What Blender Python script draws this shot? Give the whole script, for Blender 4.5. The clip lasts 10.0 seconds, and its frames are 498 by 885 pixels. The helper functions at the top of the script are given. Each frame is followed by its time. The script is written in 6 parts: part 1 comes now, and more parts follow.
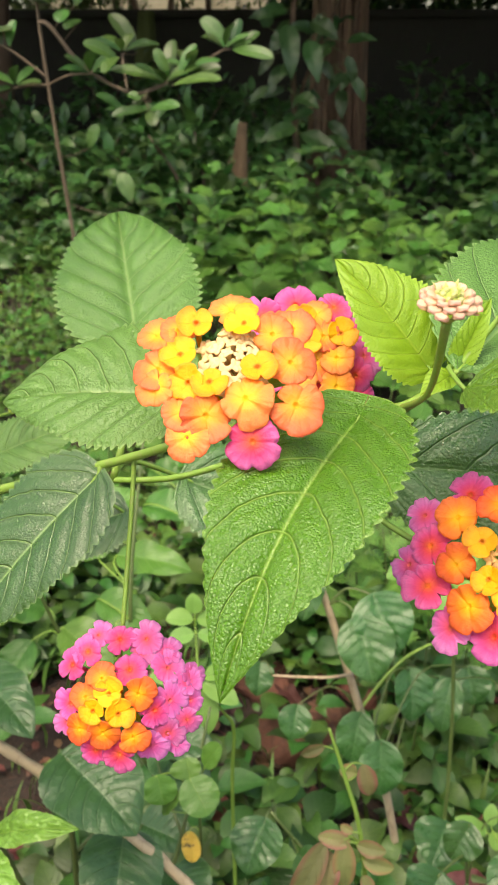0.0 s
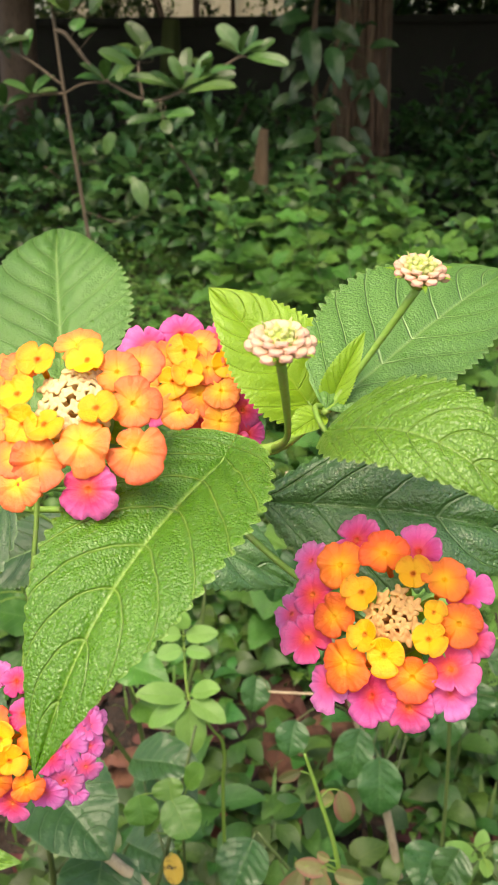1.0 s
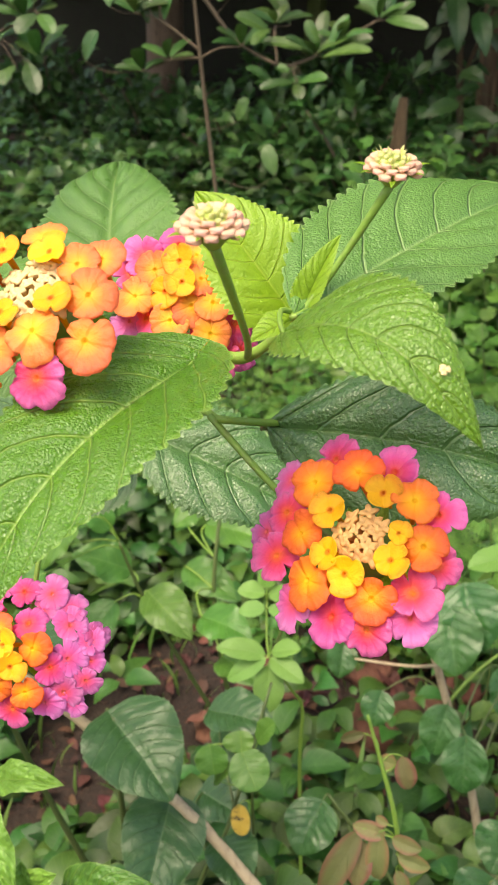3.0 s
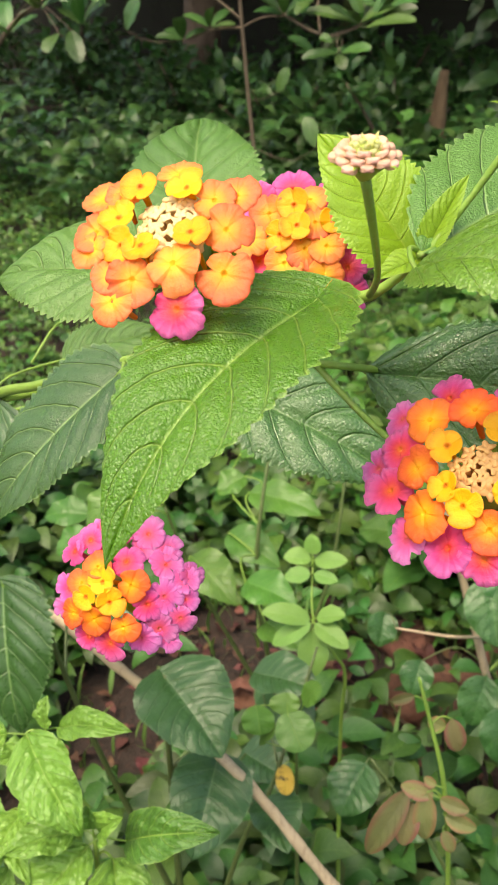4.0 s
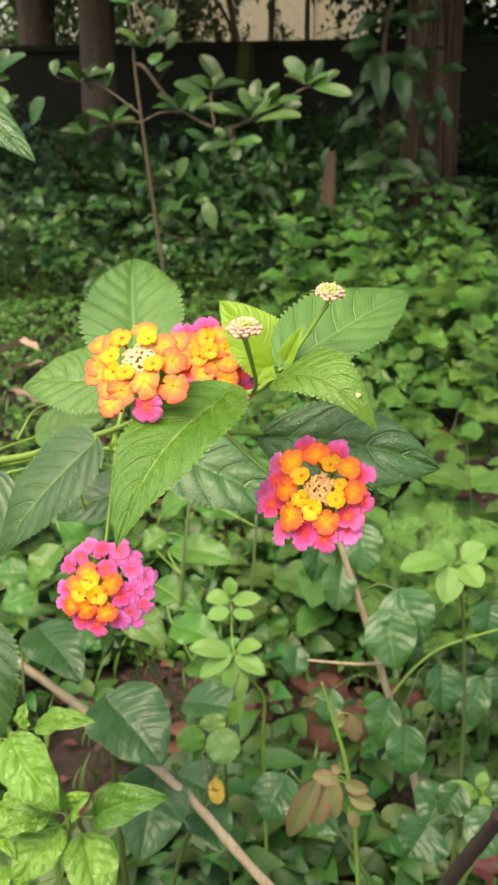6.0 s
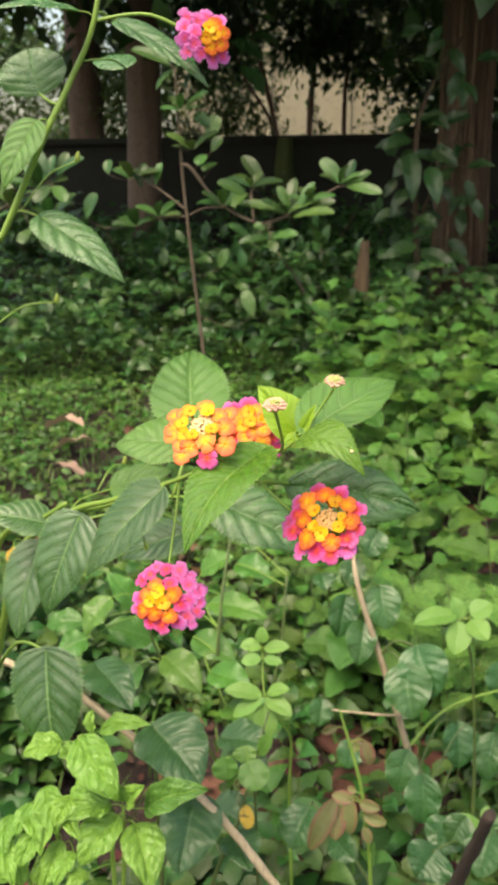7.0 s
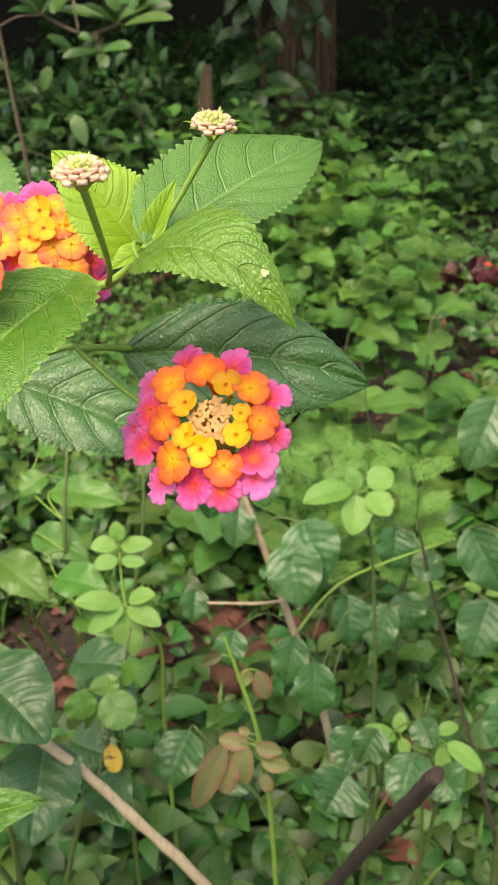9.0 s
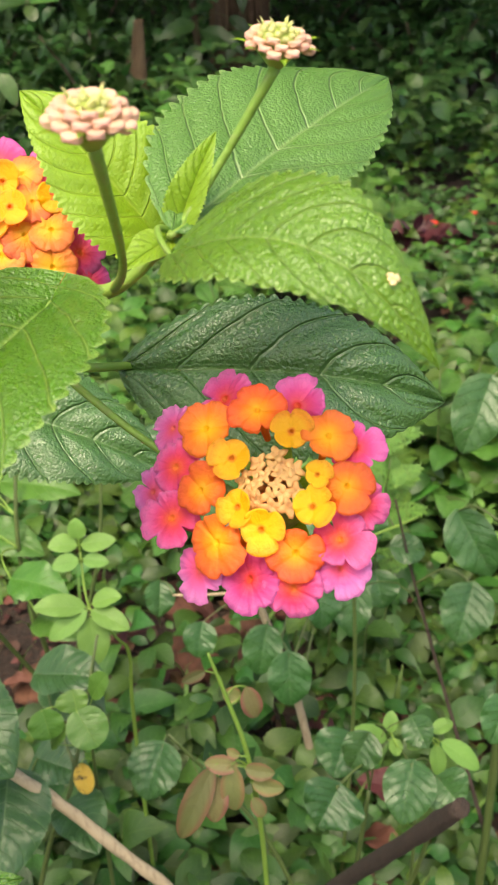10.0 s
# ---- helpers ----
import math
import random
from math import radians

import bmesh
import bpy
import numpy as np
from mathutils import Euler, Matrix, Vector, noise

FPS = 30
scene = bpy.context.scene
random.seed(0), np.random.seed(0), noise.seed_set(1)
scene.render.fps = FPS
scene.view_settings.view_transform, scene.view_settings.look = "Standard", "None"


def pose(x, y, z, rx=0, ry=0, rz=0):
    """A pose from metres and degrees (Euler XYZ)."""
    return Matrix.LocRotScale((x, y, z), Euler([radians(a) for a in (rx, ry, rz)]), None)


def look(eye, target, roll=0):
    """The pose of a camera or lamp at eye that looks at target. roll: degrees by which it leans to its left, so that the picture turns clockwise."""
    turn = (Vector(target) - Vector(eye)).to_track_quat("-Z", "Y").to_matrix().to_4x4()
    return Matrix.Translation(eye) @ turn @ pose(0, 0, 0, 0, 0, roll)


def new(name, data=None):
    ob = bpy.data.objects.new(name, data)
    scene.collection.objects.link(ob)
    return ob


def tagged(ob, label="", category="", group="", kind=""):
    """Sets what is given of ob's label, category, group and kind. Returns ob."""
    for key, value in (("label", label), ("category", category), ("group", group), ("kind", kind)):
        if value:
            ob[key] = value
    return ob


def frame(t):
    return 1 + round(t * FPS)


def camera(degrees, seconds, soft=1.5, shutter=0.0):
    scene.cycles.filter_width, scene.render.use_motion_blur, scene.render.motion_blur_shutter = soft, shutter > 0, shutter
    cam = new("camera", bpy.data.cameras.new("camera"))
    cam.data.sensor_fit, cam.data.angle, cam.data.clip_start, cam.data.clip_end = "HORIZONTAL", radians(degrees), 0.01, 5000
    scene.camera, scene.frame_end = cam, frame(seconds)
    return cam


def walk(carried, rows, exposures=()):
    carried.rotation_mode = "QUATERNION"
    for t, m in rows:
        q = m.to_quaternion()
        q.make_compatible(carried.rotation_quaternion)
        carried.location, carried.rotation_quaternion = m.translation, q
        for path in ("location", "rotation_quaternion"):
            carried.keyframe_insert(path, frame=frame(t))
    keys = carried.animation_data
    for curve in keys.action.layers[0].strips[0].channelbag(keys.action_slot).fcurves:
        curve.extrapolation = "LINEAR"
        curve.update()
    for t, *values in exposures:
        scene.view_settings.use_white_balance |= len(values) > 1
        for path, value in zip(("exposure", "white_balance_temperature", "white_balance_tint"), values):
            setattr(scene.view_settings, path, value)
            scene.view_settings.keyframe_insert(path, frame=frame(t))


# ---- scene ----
cam = camera(29.6, 10.0, soft=0.9)
PATH = [
    (0, (0.00607, -0.00680, 1.00310), (-0.06523, 1.83263, 0.22115), -0.02),
    (0.5, (0.02060, 0.00013, 1.00726), (-0.05654, 1.84231, 0.23239), -0.32),
    (1, (0.03753, 0.00968, 1.00446), (-0.09060, 1.85072, 0.23365), -0.47),
    (1.5, (0.04727, 0.01051, 1.00346), (-0.14569, 1.83995, 0.21866), -0.06),
    (2, (0.05805, 0.01531, 0.99797), (-0.19339, 1.82923, 0.19394), -0.15),
    (3.3, (0.06710, 0.01090, 0.99039), (-0.34822, 1.78003, 0.15511), -0.64),
    (3.5, (0.06239, 0.00863, 0.99052), (-0.36026, 1.76674, 0.13588), -0.53),
    (4, (0.05153, 0.00060, 0.98624), (-0.39389, 1.74841, 0.12210), -0.52),
    (4.5, (0.05390, -0.00409, 0.98524), (-0.36069, 1.74135, 0.10118), -0.78),
    (5, (0.05960, -0.00685, 0.99219), (-0.24307, 1.76687, 0.11910), -1.08),
    (5.2, (0.05750, -0.01848, 1.00014), (-0.19183, 1.77093, 0.14234), -1.34),
    (6.3, (0.07897, -0.17471, 1.04423), (-0.21999, 1.68153, 0.36233), -0.78),
    (6.5, (0.08095, -0.20835, 1.04904), (-0.24961, 1.65593, 0.40470), -0.99),
    (7, (0.09479, -0.24952, 1.06758), (-0.25610, 1.63259, 0.48918), -0.72),
    (7.5, (0.09617, -0.22436, 1.06045), (-0.21521, 1.66358, 0.47846), -0.58),
    (8, (0.09032, -0.15753, 1.04096), (-0.15760, 1.70406, 0.35322), -0.38),
    (8.5, (0.06573, -0.08946, 1.01513), (-0.09067, 1.73758, 0.21671), -0.46),
    (9, (0.06750, -0.03417, 0.99525), (0.02819, 1.76280, 0.11813), -0.80),
    (9.5, (0.05796, 0.00773, 0.99220), (0.10248, 1.78393, 0.07397), -0.84),
    (10, (0.04491, 0.03527, 0.98155), (0.12531, 1.79382, 0.03232), -1.02),
]
walk(cam, [(t, look(eye, target, roll)) for t, eye, target, roll in PATH], [(0, 1.28, 7850, 8)])

# ---- world and light ----
cam.data.dof.use_dof = True
cam.data.dof.focus_distance = 0.206
cam.data.dof.aperture_fstop = 85.0

world = bpy.data.worlds.new("overcast_sky")
scene.world = world
world.use_nodes = True
wn, wl = world.node_tree.nodes, world.node_tree.links
sky = wn.new("ShaderNodeTexSky")
sky.sky_type, sky.sun_disc = "NISHITA", False
sky.sun_elevation, sky.sun_rotation = radians(62), radians(200)
sky.dust_density, sky.ozone_density, sky.air_density = 4.0, 0.6, 1.0
wl.new(sky.outputs[0], wn["Background"].inputs[0])
wn["Background"].inputs[1].default_value = 0.15

sun_data = bpy.data.lights.new("sun", "SUN")
sun_data.energy, sun_data.angle, sun_data.color = 1.25, radians(35), (1.0, 0.96, 0.88)
sun = new("sun", sun_data)
sun.matrix_world = look((-1.0, -2.2, 5.0), (0, 0, 0))


# ---- node helpers ----
def material(name):
    m = bpy.data.materials.new(name)
    m.use_nodes = True
    return m, m.node_tree.nodes, m.node_tree.links, m.node_tree.nodes["Principled BSDF"]


def math_node(n, l, op, a, b=None, c=None):
    k = n.new("ShaderNodeMath")
    k.operation = op
    for i, v in enumerate((a, b, c)):
        if v is None:
            continue
        if isinstance(v, (int, float)):
            k.inputs[i].default_value = v
        else:
            l.new(v, k.inputs[i])
    return k.outputs[0]


def ramp_down(n, l, value, edge):
    """1 at zero, falling to 0 at edge."""
    k = n.new("ShaderNodeMapRange")
    k.interpolation_type = "SMOOTHSTEP"
    l.new(value, k.inputs[0])
    k.inputs[1].default_value, k.inputs[2].default_value = 0.0, edge
    k.inputs[3].default_value, k.inputs[4].default_value = 1.0, 0.0
    return k.outputs[0]


def mix_colour(n, l, fac, a, b, blend="MIX"):
    k = n.new("ShaderNodeMix")
    k.data_type, k.blend_type = "RGBA", blend
    for i, v in ((0, fac), (6, a), (7, b)):
        if isinstance(v, (int, float)):
            k.inputs[i].default_value = v
        elif isinstance(v, tuple):
            k.inputs[i].default_value = (*v, 1.0)
        else:
            l.new(v, k.inputs[i])
    return k.outputs[2]


def noise_node(n, l, scale, detail=4.0, vector=None, rough=0.55):
    k = n.new("ShaderNodeTexNoise")
    k.inputs["Scale"].default_value, k.inputs["Detail"].default_value = scale, detail
    k.inputs["Roughness"].default_value = rough
    if vector is not None:
        l.new(vector, k.inputs["Vector"])
    return k.outputs[0]


def object_coords(n):
    return n.new("ShaderNodeTexCoord").outputs["Object"]


def vary(n, l, colour, amount, island=False):
    """Hue and value that differ from piece to piece."""
    if island:
        r = n.new("ShaderNodeNewGeometry").outputs["Random Per Island"]
    else:
        r = n.new("ShaderNodeObjectInfo").outputs["Random"]
    k = n.new("ShaderNodeHueSaturation")
    l.new(colour, k.inputs["Color"])
    h = n.new("ShaderNodeMapRange")
    l.new(r, h.inputs[0])
    h.inputs[3].default_value, h.inputs[4].default_value = 0.5 - 0.035 * amount, 0.5 + 0.02 * amount
    l.new(h.outputs[0], k.inputs["Hue"])
    v = n.new("ShaderNodeMapRange")
    l.new(math_node(n, l, "FRACT", math_node(n, l, "MULTIPLY", r, 7.31)), v.inputs[0])
    v.inputs[3].default_value, v.inputs[4].default_value = 1 - 0.4 * amount, 1 + 0.4 * amount
    l.new(v.outputs[0], k.inputs["Value"])
    return k.outputs[0]


def thin_glow_through(m, n, l, shader, colour, share):
    """Light through a thin leaf or petal."""
    t = n.new("ShaderNodeBsdfTranslucent")
    l.new(colour, t.inputs[0])
    mix = n.new("ShaderNodeMixShader")
    mix.inputs[0].default_value = share
    l.new(shader.outputs[0], mix.inputs[1])
    l.new(t.outputs[0], mix.inputs[2])
    l.new(mix.outputs[0], n["Material Output"].inputs[0])


def leaf_material(name, dark, light, vein, rough=0.45, nsec=9, vein_share=0.6, quilt=0.0, share=0.25,
                  amount=0.4, island=False, blotch=None, edge_tint=None, cell=2100.0, dent=0.0, down=0.0, net_share=0.0):
    m, n, l, p = material(name)
    uv = n.new("ShaderNodeUVMap").outputs[0]
    sep = n.new("ShaderNodeSeparateXYZ")
    l.new(uv, sep.inputs[0])
    u, v = sep.outputs[0], sep.outputs[1]
    s = math_node(n, l, "ABSOLUTE", math_node(n, l, "MULTIPLY_ADD", v, 2.0, -1.0))
    xyz = object_coords(n)
    wob = math_node(n, l, "MULTIPLY", noise_node(n, l, 90.0, 2.0, xyz), 0.05)
    lead = math_node(n, l, "MULTIPLY", math_node(n, l, "POWER", s, 1.35), 0.28)
    phase = math_node(n, l, "MULTIPLY", math_node(n, l, "SUBTRACT", math_node(n, l, "ADD", u, wob), lead), float(nsec))
    gap = math_node(n, l, "PINGPONG", phase, 0.5)
    second = ramp_down(n, l, gap, 0.052)
    mid = ramp_down(n, l, s, 0.044)
    net = n.new("ShaderNodeTexVoronoi")
    net.feature = "DISTANCE_TO_EDGE"
    net.voronoi_dimensions = "2D"
    net.inputs["Scale"].default_value = cell
    l.new(xyz, net.inputs["Vector"])
    cells = n.new("ShaderNodeTexVoronoi")
    cells.feature = "F1"
    cells.inputs["Scale"].default_value = cell
    l.new(xyz, cells.inputs["Vector"])
    puff = n.new("ShaderNodeTexVoronoi")
    puff.feature, puff.voronoi_dimensions = "SMOOTH_F1", "2D"
    puff.inputs["Scale"].default_value, puff.inputs["Smoothness"].default_value = cell, 0.12
    l.new(xyz, puff.inputs["Vector"])
    fine = ramp_down(n, l, net.outputs["Distance"], 0.12)
    veins = math_node(n, l, "MAXIMUM", math_node(n, l, "MAXIMUM", math_node(n, l, "MULTIPLY", second, 0.9), mid),
                      math_node(n, l, "MULTIPLY", fine, net_share or 0.10))
    body = mix_colour(n, l, noise_node(n, l, 45.0, 5.0, xyz), dark, light)
    body = mix_colour(n, l, math_node(n, l, "MULTIPLY", noise_node(n, l, 600.0, 3.0, xyz), 0.35), body, light)
    if blotch:
        spot = n.new("ShaderNodeMapRange")
        l.new(noise_node(n, l, 160.0, 5.0, xyz, 0.7), spot.inputs[0])
        spot.inputs[1].default_value, spot.inputs[2].default_value = 0.58, 0.66
        body = mix_colour(n, l, spot.outputs[0], body, blotch)
    if edge_tint:
        rim = n.new("ShaderNodeMapRange")
        l.new(s, rim.inputs[0])
        rim.inputs[1].default_value, rim.inputs[2].default_value = 0.5, 1.0
        body = mix_colour(n, l, rim.outputs[0], body, edge_tint)
    # pale rim painted along the edge for the glints on the teeth
    margin = n.new("ShaderNodeMapRange")
    l.new(s, margin.inputs[0])
    margin.inputs[1].default_value, margin.inputs[2].default_value, margin.inputs[4].default_value = 0.95, 1.0, 0.55
    body = mix_colour(n, l, margin.outputs[0], body, vein)
    colour = mix_colour(n, l, math_node(n, l, "MULTIPLY", veins, vein_share), body, vein)
    colour = vary(n, l, colour, amount, island)
    l.new(colour, p.inputs["Base Color"])
    p.inputs["Specular IOR Level"].default_value = 0.5 + 2.5 * down
    p.inputs["Sheen Weight"].default_value, p.inputs["Sheen Roughness"].default_value = min(down, 0.03), 0.35
    r = n.new("ShaderNodeMapRange")
    l.new(noise_node(n, l, 220.0, 4.0, xyz), r.inputs[0])
    r.inputs[3].default_value, r.inputs[4].default_value = rough - 0.12, rough + 0.16
    l.new(r.outputs[0], p.inputs["Roughness"])
    height = math_node(n, l, "SUBTRACT", math_node(n, l, "MULTIPLY", noise_node(n, l, 900.0, 3.0, xyz), 0.5),
                       math_node(n, l, "ADD", veins, second))
    if quilt:
        pucker = puff if net_share else cells
        height = math_node(n, l, "ADD", height, math_node(n, l, "MULTIPLY", pucker.outputs["Distance"], -quilt * (0.55 if net_share else 1.0)))
        if net_share:
            height = math_node(n, l, "ADD", height, math_node(n, l, "MULTIPLY", noise_node(n, l, cell * 0.75, 2.0, xyz, 0.6), 1.6 * quilt))
    if dent:
        height = math_node(n, l, "ADD", height, math_node(n, l, "MULTIPLY", noise_node(n, l, 55.0, 3.0, xyz), dent))
    b = n.new("ShaderNodeBump")
    b.inputs["Strength"].default_value, b.inputs["Distance"].default_value = 0.7, 0.00045
    l.new(height, b.inputs["Height"])
    l.new(b.outputs[0], p.inputs["Normal"])
    thin_glow_through(m, n, l, p, colour, share)
    return m


def petal_material(name, stops, amount=0.3, share=0.25, unit=1.0):
    """Colour by the distance from the throat, with darker streaks and a crumpled surface."""
    m, n, l, p = material(name)
    uv = n.new("ShaderNodeUVMap").outputs[0]
    sep = n.new("ShaderNodeSeparateXYZ")
    l.new(uv, sep.inputs[0])
    sized = n.new("ShaderNodeVectorMath")
    sized.operation = "SCALE"
    sized.inputs["Scale"].default_value = unit
    l.new(object_coords(n), sized.inputs[0])
    xyz = sized.outputs[0]
    rad = math_node(n, l, "ADD", sep.outputs[0], math_node(n, l, "MULTIPLY_ADD", noise_node(n, l, 500.0, 3.0, xyz), 0.16, -0.08))
    ramp = n.new("ShaderNodeValToRGB")
    l.new(rad, ramp.inputs[0])
    e = ramp.color_ramp.elements
    e[0].position, e[0].color = stops[0][0], (*stops[0][1], 1)
    e[1].position, e[1].color = stops[-1][0], (*stops[-1][1], 1)
    for pos, col in stops[1:-1]:
        e.new(pos).color = (*col, 1)
    streak = noise_node(n, l, 1.0, 3.0)
    st = n.new("ShaderNodeMapping")
    st.inputs["Scale"].default_value = (2.0, 34.0, 1.0)
    l.new(uv, st.inputs[0])
    l.new(st.outputs[0], streak.node.inputs["Vector"])
    k = n.new("ShaderNodeMapRange")
    l.new(streak, k.inputs[0])
    k.inputs[1].default_value, k.inputs[2].default_value = 0.35, 0.7
    k.inputs[3].default_value, k.inputs[4].default_value = 0.0, 0.14
    colour = mix_colour(n, l, k.outputs[0], ramp.outputs[0], stops[len(stops) // 2][1])
    rim = n.new("ShaderNodeMapRange")
    l.new(sep.outputs[0], rim.inputs[0])
    rim.inputs[1].default_value, rim.inputs[2].default_value = 0.80, 1.0
    fleck = n.new("ShaderNodeMapRange")
    l.new(noise_node(n, l, 1500.0, 2.0, xyz), fleck.inputs[0])
    fleck.inputs[1].default_value, fleck.inputs[2].default_value, fleck.inputs[4].default_value = 0.54, 0.68, 0.42
    edge = n.new("ShaderNodeMapRange")
    l.new(sep.outputs[0], edge.inputs[0])
    edge.inputs[1].default_value, edge.inputs[2].default_value, edge.inputs[4].default_value = 0.95, 1.0, 0.12
    dark_rim = tuple(c * 0.55 for c in stops[-1][1])
    colour = mix_colour(n, l, edge.outputs[0], colour, dark_rim)
    colour = mix_colour(n, l, math_node(n, l, "MULTIPLY", rim.outputs[0], fleck.outputs[0]), colour, dark_rim)
    colour = vary(n, l, colour, amount)
    l.new(colour, p.inputs["Base Color"])
    p.inputs["Roughness"].default_value = 0.5
    p.inputs["Specular IOR Level"].default_value = 0.35
    b = n.new("ShaderNodeBump")
    b.inputs["Strength"].default_value, b.inputs["Distance"].default_value = 0.25, 0.0003 * (9.0 if unit < 1 else 1.0)
    l.new(math_node(n, l, "ADD", math_node(n, l, "MULTIPLY", streak, 0.4), noise_node(n, l, 700.0, 3.0, xyz)), b.inputs["Height"])
    l.new(b.outputs[0], p.inputs["Normal"])
    thin_glow_through(m, n, l, p, colour, share)
    return m


def rough_material(name, a, b, c, scale, rough=0.85, bump=0.004, stretch=(1, 1, 1), amount=0.0, island=False, spots=0.6):
    """Two-scale mottled surface: bark, soil, plaster, dry twigs."""
    m, n, l, p = material(name)
    mp = n.new("ShaderNodeMapping")
    mp.inputs["Scale"].default_value = stretch
    l.new(object_coords(n), mp.inputs[0])
    big = noise_node(n, l, scale, 6.0, mp.outputs[0], 0.62)
    small = noise_node(n, l, scale * 9, 4.0, mp.outputs[0], 0.6)
    body = mix_colour(n, l, big, a, b)
    k = n.new("ShaderNodeMapRange")
    l.new(small, k.inputs[0])
    k.inputs[1].default_value, k.inputs[2].default_value, k.inputs[4].default_value = 0.5, 0.68, spots
    colour = mix_colour(n, l, k.outputs[0], body, c)
    if amount:
        colour = vary(n, l, colour, amount, island)
    l.new(colour, p.inputs["Base Color"])
    p.inputs["Roughness"].default_value = rough
    bn = n.new("ShaderNodeBump")
    bn.inputs["Strength"].default_value, bn.inputs["Distance"].default_value = 0.8, bump
    l.new(math_node(n, l, "ADD", big, math_node(n, l, "MULTIPLY", small, 0.6)), bn.inputs["Height"])
    l.new(bn.outputs[0], p.inputs["Normal"])
    return m


# ---- materials ----
LANTANA = leaf_material("lantana_leaf", (0.048, 0.162, 0.006), (0.094, 0.246, 0.011), (0.270, 0.440, 0.090), 0.25, 7, 0.85, 0.95, 0.30, 0.15, down=0.13, cell=1700.0, net_share=0.12)
LANTANA_YOUNG = leaf_material("lantana_young_leaf", (0.180, 0.350, 0.018), (0.245, 0.425, 0.030), (0.370, 0.530, 0.085), 0.36, 7, 0.40, 0.40, 0.3, 0.15, cell=1500.0, net_share=0.08)
LANTANA_FRESH = leaf_material("lantana_fresh_leaf", (0.082, 0.215, 0.012), (0.145, 0.310, 0.024), (0.300, 0.460, 0.110), 0.27, 7, 0.42, 1.05, 0.30, 0.15, down=0.16, cell=1500.0, net_share=0.10)
LANTANA_DARK = leaf_material("lantana_old_leaf", (0.040, 0.128, 0.027), (0.066, 0.185, 0.042), (0.150, 0.300, 0.090), 0.27, 5, 0.42, 1.00, 0.2, 0.2, down=0.20, cell=1150.0, net_share=0.06)
# darker copy for the lower leaves, with their shade put into the colour
LANTANA_SHADED = leaf_material("lantana_shaded_leaf", (0.020, 0.076, 0.013), (0.040, 0.126, 0.023), (0.220, 0.370, 0.130), 0.28, 7, 0.90, 0.30, 0.16, 0.25, down=0.12, cell=1100.0, net_share=0.12)
LANTANA_BACK = leaf_material("lantana_pale_leaf", (0.080, 0.215, 0.034), (0.130, 0.295, 0.052), (0.280, 0.440, 0.150), 0.30, 7, 0.70, 0.80, 0.33, 0.15, down=0.14, cell=1600.0, net_share=0.12)
PUCKER_MAT = leaf_material("puckered_leaf", (0.030, 0.110, 0.014), (0.095, 0.250, 0.030), (0.330, 0.500, 0.110), 0.30, 7, 0.8, 2.00, 0.25, 0.2, dent=6.0, down=0.08, cell=600.0, net_share=0.20)
CURL_MAT = leaf_material("curled_leaf", (0.110, 0.265, 0.032), (0.185, 0.375, 0.062), (0.300, 0.470, 0.120), 0.33, 7, 0.5, 2.2, 0.25, 0.3, cell=420.0, dent=6.0)
BROAD_MAT = leaf_material("broad_leaf", (0.020, 0.078, 0.020), (0.042, 0.118, 0.034), (0.130, 0.220, 0.100), 0.30, 7, 0.6, 0.6, 0.2, 0.2, cell=500.0, dent=7.0, down=0.02)
HERB_MAT = leaf_material("herb_leaf", (0.040, 0.130, 0.020), (0.082, 0.220, 0.032), (0.170, 0.320, 0.080), 0.34, 7, 0.5, 0.3, 0.28, 0.6, cell=600.0, dent=6.0)
OVAL_MAT = leaf_material("oval_leaf", (0.018, 0.078, 0.018), (0.038, 0.122, 0.030), (0.090, 0.190, 0.070), 0.28, 6, 0.55, 0.5, 0.2, 0.35, cell=500.0, dent=7.0, down=0.02)
LEAFLET_MAT = leaf_material("leaflet", (0.115, 0.270, 0.050), (0.180, 0.360, 0.075), (0.240, 0.420, 0.130), 0.42, 6, 0.4, 0.0, 0.3, 0.25, dent=4.0)
RUSSET_MAT = leaf_material("russet_leaflet", (0.190, 0.135, 0.050), (0.190, 0.240, 0.080), (0.280, 0.280, 0.130), 0.45, 6, 0.3, 0.0, 0.25, 1.3, edge_tint=(0.26, 0.105, 0.065), dent=4.0)
GLOSS_MAT = leaf_material("glossy_leaf", (0.017, 0.058, 0.013), (0.046, 0.128, 0.024), (0.120, 0.215, 0.075), 0.34, 6, 0.5, 0.0, 0.2, 1.2)
# undergrowth green darkened to hold the shade under the trees
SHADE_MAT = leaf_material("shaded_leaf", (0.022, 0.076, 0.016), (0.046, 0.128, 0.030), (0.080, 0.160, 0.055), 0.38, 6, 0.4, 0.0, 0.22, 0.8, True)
# near-black greens carry the canopy shade in the leaf colour
CLIMB_SHADED_MAT = leaf_material("shaded_climber_leaf", (0.010, 0.042, 0.010), (0.024, 0.072, 0.017), (0.060, 0.120, 0.042), 0.40, 6, 0.45, 0.0, 0.2, 0.6)
COVER_MAT = leaf_material("undergrowth_leaf", (0.026, 0.092, 0.014), (0.066, 0.178, 0.026), (0.120, 0.240, 0.055), 0.42, 6, 0.4, 0.0, 0.28, 1.1, True)
# darker undergrowth copy: shade between near plants is in its colour
COVER_SHADED_MAT = leaf_material("shaded_undergrowth_leaf", (0.018, 0.066, 0.012), (0.046, 0.132, 0.022), (0.100, 0.200, 0.052), 0.38, 6, 0.45, 0.0, 0.28, 1.3, True)
